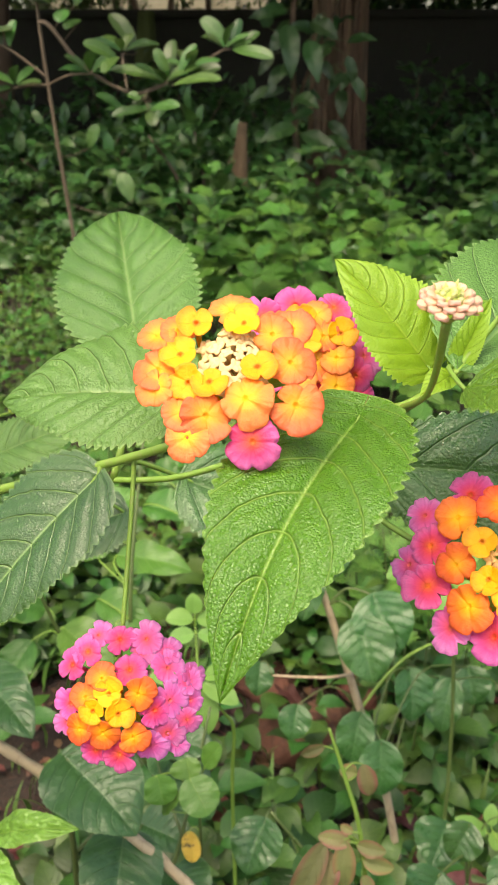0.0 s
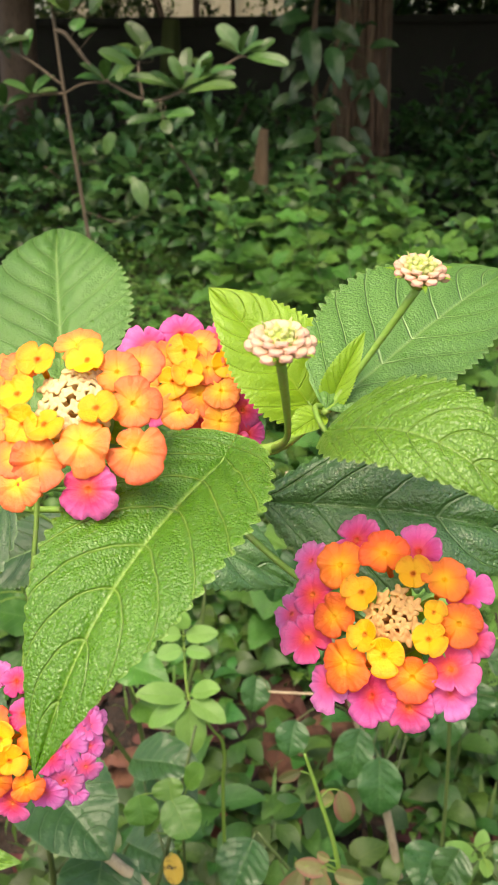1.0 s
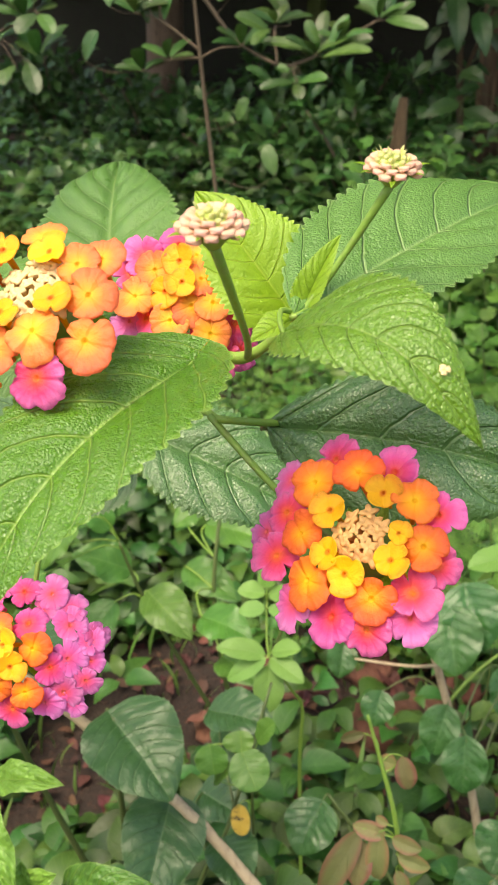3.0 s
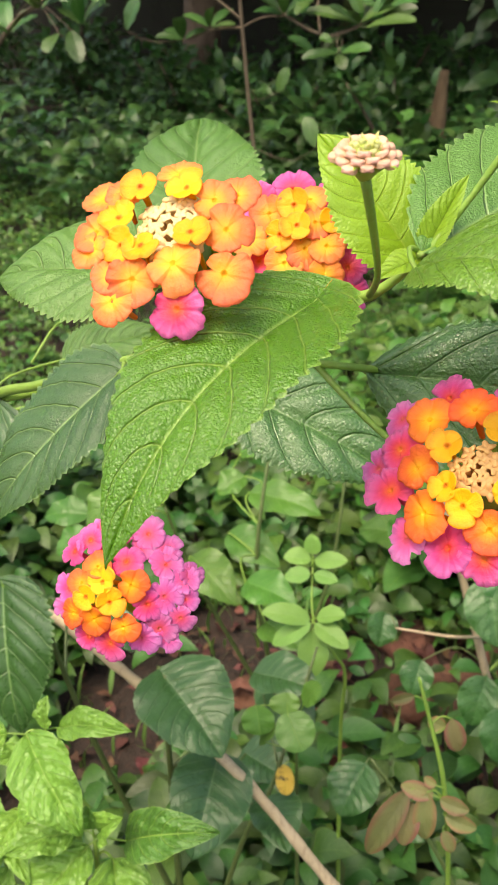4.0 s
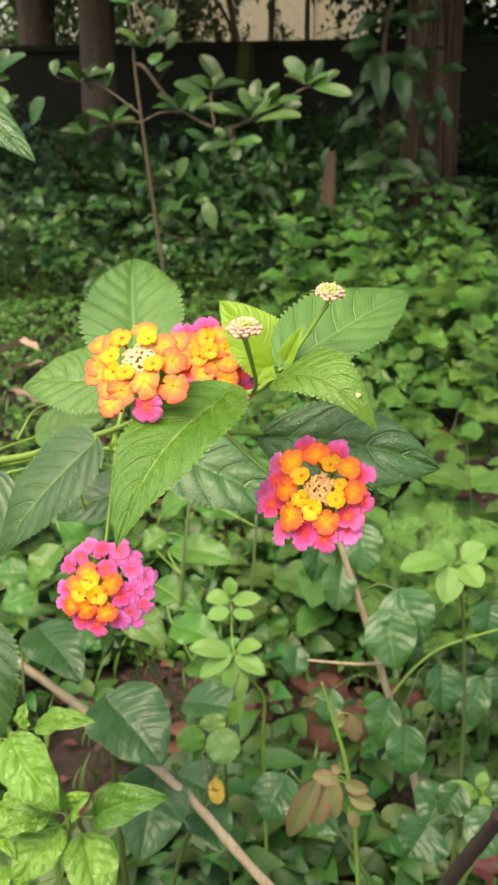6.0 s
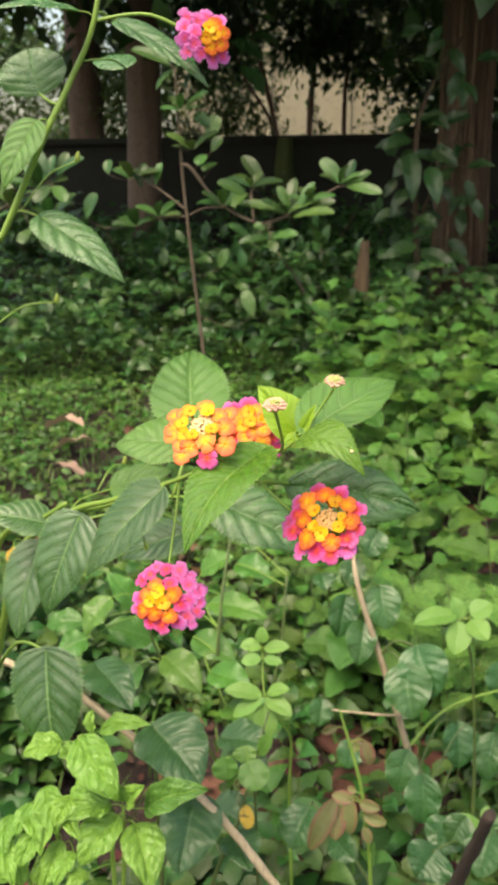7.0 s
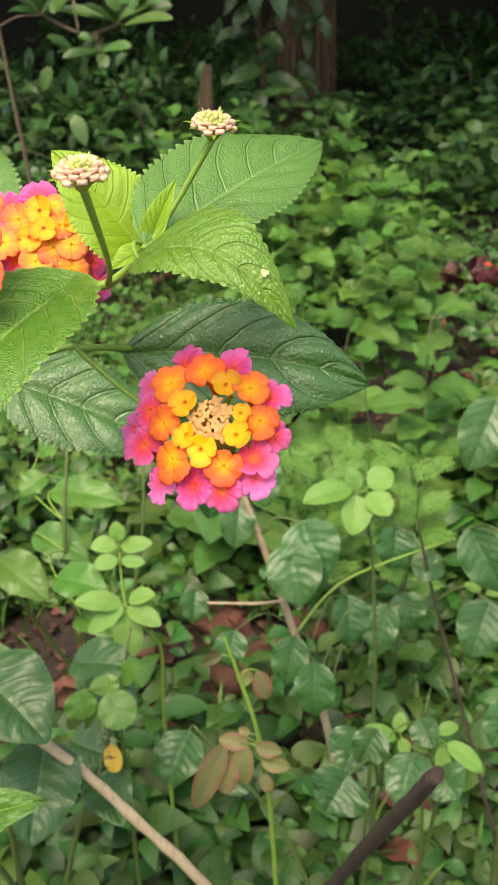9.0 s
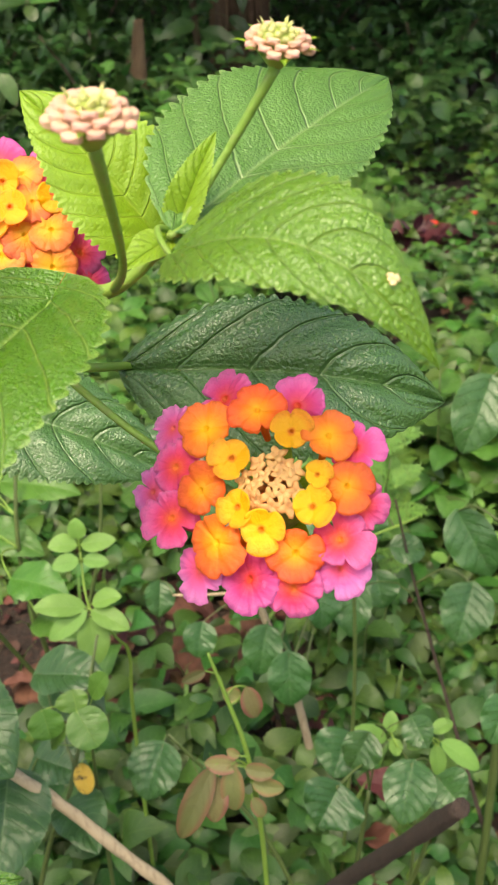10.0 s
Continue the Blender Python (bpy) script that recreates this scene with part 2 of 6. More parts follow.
LITTER_MAT = leaf_material("leaf_litter", (0.035, 0.016, 0.010), (0.120, 0.050, 0.028), (0.150, 0.075, 0.045), 0.7, 7, 0.4, 0.0, 0.1, 1.5, True)
GRASS_MAT = leaf_material("grass_blade", (0.056, 0.140, 0.026), (0.100, 0.215, 0.038), (0.140, 0.240, 0.070), 0.50, 3, 0.2, 0.0, 0.25, 0.8, True)
HEDGE_MAT = leaf_material("hedge_leaf", (0.060, 0.115, 0.030), (0.120, 0.190, 0.050), (0.150, 0.220, 0.070), 0.4, 6, 0.25, 0.0, 0.42, 1.0, True)
MOSS = rough_material("mossy_bark", (0.045, 0.060, 0.016), (0.090, 0.115, 0.030), (0.030, 0.026, 0.014), 22.0, 0.95, 0.02, (3, 3, 0.25))
CROWN_MAT = leaf_material("tree_leaf", (0.020, 0.060, 0.018), (0.045, 0.105, 0.028), (0.080, 0.150, 0.050), 0.4, 6, 0.25, 0.0, 0.25, 0.9, True)
DRY_MAT = leaf_material("dry_leaf", (0.050, 0.020, 0.012), (0.130, 0.052, 0.028), (0.180, 0.090, 0.050), 0.65, 7, 0.5, 0.0, 0.1, 1.4, dent=6.0)
MAROON_MAT = leaf_material("maroon_leaf", (0.050, 0.012, 0.016), (0.095, 0.022, 0.030), (0.110, 0.040, 0.045), 0.45, 6, 0.3, 0.0, 0.2, 0.8, True)
YELLOWED_MAT = leaf_material("yellowed_leaf", (0.50, 0.28, 0.02), (0.62, 0.40, 0.04), (0.60, 0.45, 0.10), 0.5, 7, 0.4, 0.5, 0.25, 0.2)
FEATHER_MAT = leaf_material("feathery_leaf", (0.075, 0.200, 0.030), (0.125, 0.285, 0.048), (0.160, 0.310, 0.080), 0.5, 3, 0.2, 0.0, 0.3, 0.4, True)
MOTTLED_MAT = leaf_material("mottled_leaf", (0.46, 0.30, 0.03), (0.60, 0.42, 0.06), (0.50, 0.45, 0.10), 0.5, 6, 0.3, 0.0, 0.25, 0.2, blotch=(0.035, 0.025, 0.010))
PALE_DRY_MAT = leaf_material("pale_dry_leaf", (0.280, 0.190, 0.130), (0.400, 0.290, 0.210), (0.420, 0.330, 0.250), 0.7, 7, 0.4, 0.0, 0.1, 0.4)

YELLOW = petal_material("yellow_petal", [(0.0, (0.50, 0.10, 0.004)), (0.14, (0.78, 0.22, 0.005)), (0.26, (0.88, 0.46, 0.010)), (0.70, (0.89, 0.47, 0.018)), (1.0, (0.86, 0.34, 0.018))], unit=0.0045)
ORANGE = petal_material("orange_petal", [(0.0, (0.82, 0.32, 0.006)), (0.10, (0.88, 0.44, 0.012)), (0.34, (0.87, 0.31, 0.014)), (0.62, (0.84, 0.180, 0.022)), (1.0, (0.80, 0.135, 0.040))], unit=0.0045)
APRICOT = petal_material("apricot_petal", [(0.0, (0.84, 0.38, 0.010)), (0.10, (0.90, 0.50, 0.025)), (0.38, (0.89, 0.385, 0.040)), (0.66, (0.87, 0.255, 0.055)), (1.0, (0.84, 0.200, 0.070))], unit=0.0045)
PINK = petal_material("pink_petal", [(0.0, (0.80, 0.22, 0.03)), (0.16, (0.80, 0.085, 0.035)), (0.40, (0.76, 0.050, 0.12)), (0.66, (0.74, 0.065, 0.24)), (1.0, (0.72, 0.140, 0.40))], 0.45, unit=0.0045)
ROSE = petal_material("rose_petal", [(0.0, (0.78, 0.18, 0.06)), (0.14, (0.76, 0.080, 0.14)), (0.4, (0.72, 0.090, 0.28)), (0.7, (0.66, 0.125, 0.40)), (1.0, (0.66, 0.200, 0.50))], 0.4, unit=0.0045)
BUD_PEACH = petal_material("peach_bud", [(0.0, (0.78, 0.36, 0.08)), (0.5, (0.84, 0.52, 0.20)), (1.0, (0.82, 0.50, 0.22))], 0.2)
BUD_CREAM = petal_material("cream_bud", [(0.0, (0.80, 0.55, 0.20)), (0.5, (0.82, 0.66, 0.34)), (1.0, (0.80, 0.62, 0.36))], 0.25)
BUD_BLUSH = petal_material("blush_bud", [(0.0, (0.50, 0.44, 0.16)), (0.55, (0.76, 0.50, 0.34)), (1.0, (0.80, 0.44, 0.37))], 0.35)
BUD_LIME = petal_material("lime_bud", [(0.0, (0.36, 0.48, 0.10)), (0.5, (0.56, 0.60, 0.22)), (1.0, (0.62, 0.60, 0.30))], 0.3)

RED = rough_material("red_flower", (0.55, 0.035, 0.02), (0.68, 0.06, 0.03), (0.42, 0.02, 0.02), 200, 0.6, 0.0005)
STEM_GREEN = rough_material("green_stem", (0.130, 0.250, 0.030), (0.200, 0.340, 0.055), (0.200, 0.240, 0.080), 60, 0.5, 0.0006, amount=0.2)
STEM_DARK = rough_material("dark_green_stem", (0.045, 0.085, 0.020), (0.085, 0.130, 0.034), (0.110, 0.085, 0.045), 80, 0.5, 0.0006, amount=0.2)
TWIG = rough_material("dry_twig", (0.340, 0.265, 0.165), (0.490, 0.410, 0.275), (0.200, 0.140, 0.090), 30, 0.8, 0.001, (1, 1, 0.3), 0.3)
TWIG_DARK = rough_material("dark_twig", (0.024, 0.016, 0.012), (0.085, 0.054, 0.040), (0.016, 0.012, 0.010), 90, 0.9, 0.006, (1, 1, 0.3))
BARK = rough_material("bark", (0.022, 0.016, 0.010), (0.150, 0.092, 0.050), (0.014, 0.011, 0.008), 22, 0.92, 0.05, (1, 1, 0.05))
STRIP = rough_material("bark_strip", (0.044, 0.028, 0.016), (0.200, 0.125, 0.072), (0.022, 0.015, 0.009), 30, 0.9, 0.02, (1, 1, 0.06), amount=0.6)
BARK_SMOOTH = rough_material("smooth_bark", (0.090, 0.060, 0.043), (0.200, 0.135, 0.098), (0.050, 0.036, 0.028), 9, 0.85, 0.012, (1, 1, 0.3))
GREY_BARK = rough_material("grey_bark", (0.160, 0.150, 0.135), (0.300, 0.285, 0.260), (0.085, 0.080, 0.070), 8, 0.85, 0.008, (1, 1, 0.4))
SAP_BARK = rough_material("sapling_bark", (0.080, 0.058, 0.038), (0.140, 0.104, 0.070), (0.045, 0.034, 0.024), 40, 0.85, 0.002, (1, 1, 0.3))
SOIL = rough_material("soil", (0.011, 0.008, 0.006), (0.032, 0.019, 0.013), (0.070, 0.031, 0.019), 12.0, 0.95, 0.02)
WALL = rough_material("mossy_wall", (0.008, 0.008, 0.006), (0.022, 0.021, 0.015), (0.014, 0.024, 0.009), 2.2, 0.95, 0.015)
PLASTER = rough_material("cream_plaster", (0.240, 0.215, 0.150), (0.310, 0.282, 0.200), (0.155, 0.138, 0.100), 1.0, 0.9, 0.006, spots=0.4)
ROOF = rough_material("roof_sheet", (0.150, 0.090, 0.070), (0.220, 0.130, 0.100), (0.080, 0.060, 0.050), 3, 0.8, 0.01)
LATERITE = rough_material("laterite", (0.085, 0.034, 0.022), (0.140, 0.058, 0.034), (0.045, 0.022, 0.016), 14, 0.9, 0.006, amount=0.4)


# ---- mesh helpers ----
def mesh_of(name, verts, faces, uvs=None, smooth=True):
    me = bpy.data.meshes.new(name)
    me.from_pydata(np.asarray(verts).tolist(), [], [tuple(int(i) for i in f) for f in faces])
    if uvs is not None:
        layer = me.uv_layers.new(name="UVMap")
        idx = np.empty(len(me.loops), dtype=np.int32)
        me.loops.foreach_get("vertex_index", idx)
        layer.data.foreach_set("uv", np.asarray(uvs, dtype=np.float32)[idx].ravel())
    me.polygons.foreach_set("use_smooth", [smooth] * len(me.polygons))
    me.update()
    return me


def grid_faces(nu, nv):
    i, j = np.meshgrid(np.arange(nu), np.arange(nv), indexing="ij")
    a = (i * (nv + 1) + j).ravel()
    return np.stack([a, a + nv + 1, a + nv + 2, a + 1], axis=1)


def leaf_arrays(length, width, nu, nv, p=0.5, q=0.95, teeth=0, tooth=0.0, cord=0.0, arch=0.0, fold=0.0, cup=0.0,
                relief=0.0, nsec=9, wave=0.0, twist=0.0, seed=0, blister=0.0, asym=None, hinge=0.0):
    """A leaf blade along +x with its face to +z: outline, toothed margin, arched midrib, folded halves, quilted relief."""
    rng = np.random.RandomState(seed)
    u = np.linspace(0, 1, nu + 1)[:, None] ** 0.92
    s = np.linspace(-1, 1, nv + 1)[None, :]
    top = p / (p + q)
    prof = (np.clip(u, 1e-6, 1) ** p) * ((1 - u) ** q) / (top ** p * (1 - top) ** q)
    side = np.abs(s)
    crenate = np.abs(np.sin(np.pi * teeth * (u + 0.013 * np.sign(s))))
    edge = 1 + tooth * crenate * (side > 0.99) * (0.35 + 0.65 * (1 - u)) - 0.5 * tooth * (side > 0.99)
    skew = 1 + (0.06 * rng.randn() if asym is None else asym) * np.sign(s)
    y = 0.5 * width * prof * s * edge * skew
    x = length * (u - cord * side ** 2 * (1 - u) ** 3 + 0 * s)
    phase = (u - 0.28 * side ** 1.35) * nsec
    z = arch * length * 4 * u * (1 - u) * (0.75 + 0.5 * u)
    z = z + fold * np.abs(y) - cup * width * prof * side ** 2
    z = z + relief * width * np.abs(np.sin(np.pi * phase)) ** 0.6 * np.minimum(1, side * 3) * (1 - side ** 6) * prof ** 0.5
    z = z - relief * 0.6 * width * np.exp(-(side / 0.06) ** 2)
    a, b = rng.rand(2) * 6.28
    z = z + wave * width * side ** 2 * np.sin(2 * np.pi * 2.3 * u + a + 1.4 * np.sign(s)) * np.sin(np.pi * u)
    if blister:
        z = z + blister * width * np.sin(15 * u + a + 5 * s) * np.cos(7 * s + b + 4 * u) * (1 - side ** 4)
        x = x + blister * 0.5 * length * np.sin(9 * s + a) * u * (1 - u)
    if hinge:
        low = (s < 0) * np.ones_like(y)
        z = z - low * np.abs(y) * math.sin(hinge)
        y = y * (1 - low * (1 - math.cos(hinge)))
    ang = twist * u
    y, z = y * np.cos(ang) - z * np.sin(ang) * 0.0 + 0 * z, z + y * np.sin(ang)
    v = np.stack([np.broadcast_to(k, (nu + 1, nv + 1)).ravel() for k in (x, y, z)], axis=1)
    uv = np.stack([np.broadcast_to(u, (nu + 1, nv + 1)).ravel(), np.broadcast_to(0.5 + 0.5 * s, (nu + 1, nv + 1)).ravel()], axis=1)
    return v, grid_faces(nu, nv), uv


def tube_arrays(points, radii, sides=8, steps=0):
    """A round stem through the points, smoothed, tapering through the radii."""
    pts = [Vector(p) for p in points]
    if steps:
        fine, rads = [], []
        for k in range(len(pts) - 1):
            p0, p1, p2, p3 = pts[max(k - 1, 0)], pts[k], pts[k + 1], pts[min(k + 2, len(pts) - 1)]
            for m in range(steps):
                t = m / steps
                fine.append(0.5 * ((2 * p1) + (p2 - p0) * t + (2 * p0 - 5 * p1 + 4 * p2 - p3) * t * t + (3 * p1 - p0 - 3 * p2 + p3) * t ** 3))
                rads.append(radii[k] * (1 - t) + radii[k + 1] * t)
        pts, radii = fine + [pts[-1]], rads + [radii[-1]]
    verts, faces = [], []
    ref = Vector((0.31, 0.77, 0.55)).normalized()
    for k, p in enumerate(pts):
        d = (pts[min(k + 1, len(pts) - 1)] - pts[max(k - 1, 0)]).normalized()
        a = d.cross(ref)
        a = a.normalized() if a.length > 1e-4 else Vector((1, 0, 0))
        b = d.cross(a)
        for i in range(sides):
            t = 2 * math.pi * i / sides
            verts.append(tuple(p + radii[k] * (math.cos(t) * a + math.sin(t) * b)))
    for k in range(len(pts) - 1):
        for i in range(sides):
            j = (i + 1) % sides
            faces.append((k * sides + i, k * sides + j, (k + 1) * sides + j, (k + 1) * sides + i))
    faces.append(tuple(range(sides))[::-1])
    faces.append(tuple(range((len(pts) - 1) * sides, len(pts) * sides)))
    return verts, faces, pts


def frame_of(base, tip, normal):
    """x along base to tip, z near the normal."""
    x = (Vector(tip) - Vector(base)).normalized()
    n = Vector(normal)
    z = (n - n.dot(x) * x).normalized()
    y = z.cross(x)
    return Matrix.Translation(base) @ Matrix((x, y, z)).transposed().to_4x4()


def part(name, me, mat, parent, label="", m=None):
    """One mesh object under a thing or a part, posed in the parent's space."""
    if mat is not None and not me.materials:
        me.materials.append(mat)
    ob = new(name, me)
    ob.parent = parent
    if m is not None:
        ob.matrix_basis = m
    if label:
        tagged(ob, label)
    return ob


def plant(name, base, label, category, group=""):
    ob = new(name)
    ob.location = base
    ob.empty_display_size = 0.05
    tagged(ob, label, category, group)
    return {"ob": ob, "base": Vector(base), "stems": [], "seed": 1}


def stem(pl, points, radii, mat=None, name="stem", sides=8, steps=6, label="", joins=True):
    v, f, pts = tube_arrays([Vector(p) - pl["base"] for p in points], radii, sides, steps)
    ob = part(name, mesh_of(name, v, f), mat or STEM_GREEN, pl["ob"], label)
    if joins:
        pl["stems"] += [p + pl["base"] for p in pts]
    return ob


def leaf(pl, style, base, tip, width, normal=None, label="", mat=None, stalk=True, **over):
    """One leaf of a plant with its stalk to the nearest stem."""
    pl["seed"] += 1
    seed = pl["seed"] * 7 + int(abs(base[0]) * 9000) % 97
    rng = random.Random(seed)
    args = dict(style["shape"])
    args.update(over)
    b, t = Vector(base), Vector(tip)
    width *= style.get("slim", 1.0)
    t = b + (t - b) * style.get("grow", 1.0)
    if normal is None:
        normal = style.get("normal", (0.0, -0.5, 0.85))
        normal = (normal[0] + rng.uniform(-0.3, 0.3), normal[1] + rng.uniform(-0.2, 0.2), normal[2] + rng.uniform(-0.15, 0.15))
    v, f, uv = leaf_arrays((t - b).length, width, seed=seed, **args)
    m = Matrix.Translation(-pl["base"]) @ frame_of(b, t, normal)
    ob = part("leaf", mesh_of("leaf", v, f, uv), mat or style["mat"], pl["ob"], label, m)
    if stalk and pl["stems"]:
        near = min(pl["stems"], key=lambda p: (p - b).length + max(0.0, p.z - b.z) * 1.5)
        gap = (near - b).length
        if gap > 0.001:
            inv = frame_of(b, t, normal).inverted()
            mid = (b + near) / 2 + (t - b).normalized() * (-0.2 * gap) + Vector((0, 0, 0.08 * gap))
            r = max(0.0005, min(0.0016, width * 0.021))
            far = (t - b).length
            sv, sf, _ = tube_arrays([inv @ near, inv @ mid, Vector((0, 0, -0.7 * r)), Vector((far * 0.12, 0, -0.6 * r))], (r * 1.25, r, r * 0.9, r * 0.35), 7, 4)
            part("leaf_stalk", mesh_of("leaf_stalk", sv, sf), style.get("stalk", STEM_GREEN), ob)
    return ob


# ---- leaf styles ----
NEAR = dict(nu=130, nv=28, p=0.38, q=0.92, teeth=26, tooth=0.13, cord=0.05, arch=0.06, fold=0.12, cup=0.03, relief=0.034, nsec=7, wave=0.02)
LANT = dict(mat=LANTANA, shape=NEAR)
LANT_YOUNG = dict(mat=LANTANA_YOUNG, shape=NEAR)
LANT_FRESH = dict(mat=LANTANA_FRESH, shape=NEAR)
LANT_DARK = dict(mat=LANTANA_DARK, shape=dict(NEAR, relief=0.062, nsec=5))
LANT_SHADED = dict(mat=LANTANA_SHADED, shape=dict(NEAR, relief=0.028))
LANT_BACK = dict(mat=LANTANA_BACK, shape=dict(NEAR, relief=0.055))
PUCKER = dict(mat=PUCKER_MAT, shape=dict(nu=70, nv=30, p=0.5, q=0.8, arch=0.16, fold=0.28, relief=0.06, nsec=7, wave=0.09, blister=0.03, teeth=14, tooth=0.05))
CURL = dict(mat=CURL_MAT, slim=1.12, grow=1.1, shape=dict(nu=64, nv=28, p=0.55, q=0.85, arch=0.13, fold=0.22, relief=0.07, nsec=6, wave=0.10, blister=0.035, teeth=9, tooth=0.05))
BROAD = dict(mat=BROAD_MAT, normal=(0, -0.45, 0.9), stalk=STEM_DARK, shape=dict(nu=48, nv=16, p=0.42, q=0.8, teeth=18, tooth=0.05, cord=0.08, arch=0.09, fold=0.2, relief=0.035, nsec=7, wave=0.05))
HERB = dict(mat=HERB_MAT, shape=dict(nu=28, nv=10, p=0.55, q=0.85, teeth=10, tooth=0.04, arch=0.10, fold=0.2, relief=0.03, nsec=7, wave=0.07))
ROUND = dict(mat=HERB_MAT, shape=dict(nu=24, nv=12, p=0.5, q=0.5, teeth=8, tooth=0.05, cord=0.05, arch=0.05, fold=0.1, relief=0.012, nsec=6, wave=0.04))
OVAL = dict(mat=OVAL_MAT, normal=(0, -0.75, 0.6), slim=0.92, stalk=STEM_DARK, shape=dict(nu=36, nv=14, p=0.5, q=0.75, teeth=12, tooth=0.025, cord=0.05, arch=0.08, fold=0.22, relief=0.03, nsec=6, wave=0.05))
LEAFLET = dict(mat=LEAFLET_MAT, shape=dict(nu=22, nv=8, p=0.6, q=0.7, arch=0.06, fold=0.18, relief=0.01, nsec=6, wave=0.02))
RUSSET = dict(mat=RUSSET_MAT, slim=0.85, grow=0.88, normal=(0, -0.8, 0.5), shape=dict(nu=22, nv=8, p=0.6, q=0.7, arch=0.08, fold=0.25, relief=0.01, nsec=6, wave=0.03))
GLOSS = dict(mat=GLOSS_MAT, slim=0.72, normal=(0, -0.6, 0.75), stalk=SAP_BARK, shape=dict(nu=20, nv=8, p=0.75, q=0.5, arch=0.07, fold=0.2, nsec=6, wave=0.02))
CLIMB = dict(mat=CLIMB_SHADED_MAT, slim=0.68, normal=(0, -0.7, 0.6), stalk=STEM_DARK, shape=dict(nu=20, nv=8, p=0.55, q=0.95, arch=0.12, fold=0.2, nsec=6, wave=0.05))


# ---- the lantana bush ----
def floret_mesh(name, lobes, mat, seed, tube=2.0, ruffle=1.0, cupped=0.0, notch=0.24, tip=0.0, puffy=0.10, throat=0.06):
    """A salver-shaped floret of radius one: broad lobes, the outer one largest, with creased notches round a lipped throat, on a slender tube."""
    rng = np.random.RandomState(seed)
    seg, rings = 72, (0.0, 0.06, 0.10, 0.15, 0.24, 0.36, 0.50, 0.63, 0.75, 0.85, 0.93, 0.98, 1.0)
    th = np.arange(seg) * 2 * np.pi / seg
    lob, bump = np.zeros(seg), np.zeros(seg)
    lift = np.zeros(seg)
    for i in range(lobes):
        mid = 2 * np.pi * i / lobes + 0.10 * rng.randn()
        size = (1 + 0.14 * math.cos(mid)) * (1 + 0.09 * rng.randn())
        d = np.abs((th - mid + np.pi) % (2 * np.pi) - np.pi) / (np.pi / lobes)
        w = np.clip(d, 0, 1.15)
        one = size * (1 - 0.04 * w ** 2 - notch * w ** 9 - tip * np.exp(-(w / 0.22) ** 2))
        take = one > lob
        lob = np.where(take, one, lob)
        bump = np.where(take, 1 - np.clip(d, 0, 1) ** 2.4, bump)
        lift = np.where(take, 0.10 * rng.randn(), lift)
    lift = (np.roll(lift, 1) + lift + np.roll(lift, -1)) / 3
    ph = rng.rand(5) * 6.28
    bow, lean = rng.uniform(-0.6, 0.6), rng.uniform(0.0, 0.14)
    lob = lob + ruffle * (0.012 * np.sin(17 * th + ph[3]) + 0.008 * np.sin(29 * th + ph[4]))
    verts, uv = [], []
    for q in rings:
        r = q * (1 + (lob - 1) * q ** 1.3)
        z = 0.12 * q - (0.26 - cupped) * q ** 2.6 - lean * q ** 2 * np.cos(th - bow) ** 2 + lift * q ** 2
        z = z + puffy * (bump - 0.35) * math.sin(math.pi * min(1.0, q * 0.9)) * min(1.0, q * 3)
        z = z + ruffle * q ** 4 * (0.035 * np.sin(7 * th + ph[0]) + 0.05 * np.sin(13 * th + ph[1]) + 0.05 * np.sin(23 * th + ph[2]))
        if q > 0.95:
            z = z - 0.03 * (1 + (q > 0.99))
        if q < 0.08:
            z = z - throat
        elif q < 0.2:
            z = z + 0.03
        tone = np.clip(q * (1 + 0.28 * q * np.cos(th)), 0, 1)
        for i in range(seg):
            verts.append((r[i] * math.cos(th[i]), r[i] * math.sin(th[i]), z[i]))
            uv.append((tone[i] if q < 0.9 else max(tone[i], 0.72), th[i] / 6.2832))
    faces = []
    for k in range(len(rings) - 1):
        for i in range(seg):
            j = (i + 1) % seg
            faces.append((k * seg + i, (k + 1) * seg + i, (k + 1) * seg + j, k * seg + j))
    off = len(verts)
    for q, z in ((0.24, -0.02), (0.20, -0.25), (0.16, -0.6 * tube), (0.12, -tube)):
        for i in range(10):
            t = 2 * math.pi * i / 10
            verts.append((q * math.cos(t), q * math.sin(t), z))
            uv.append((0.5, i / 10))
    for k in range(3):
        for i in range(10):
            j = (i + 1) % 10
            faces.append((off + k * 10 + i, off + k * 10 + j, off + (k + 1) * 10 + j, off + (k + 1) * 10 + i))
    me = mesh_of(name, verts, faces, uv)
    me.materials.append(mat)
    return me


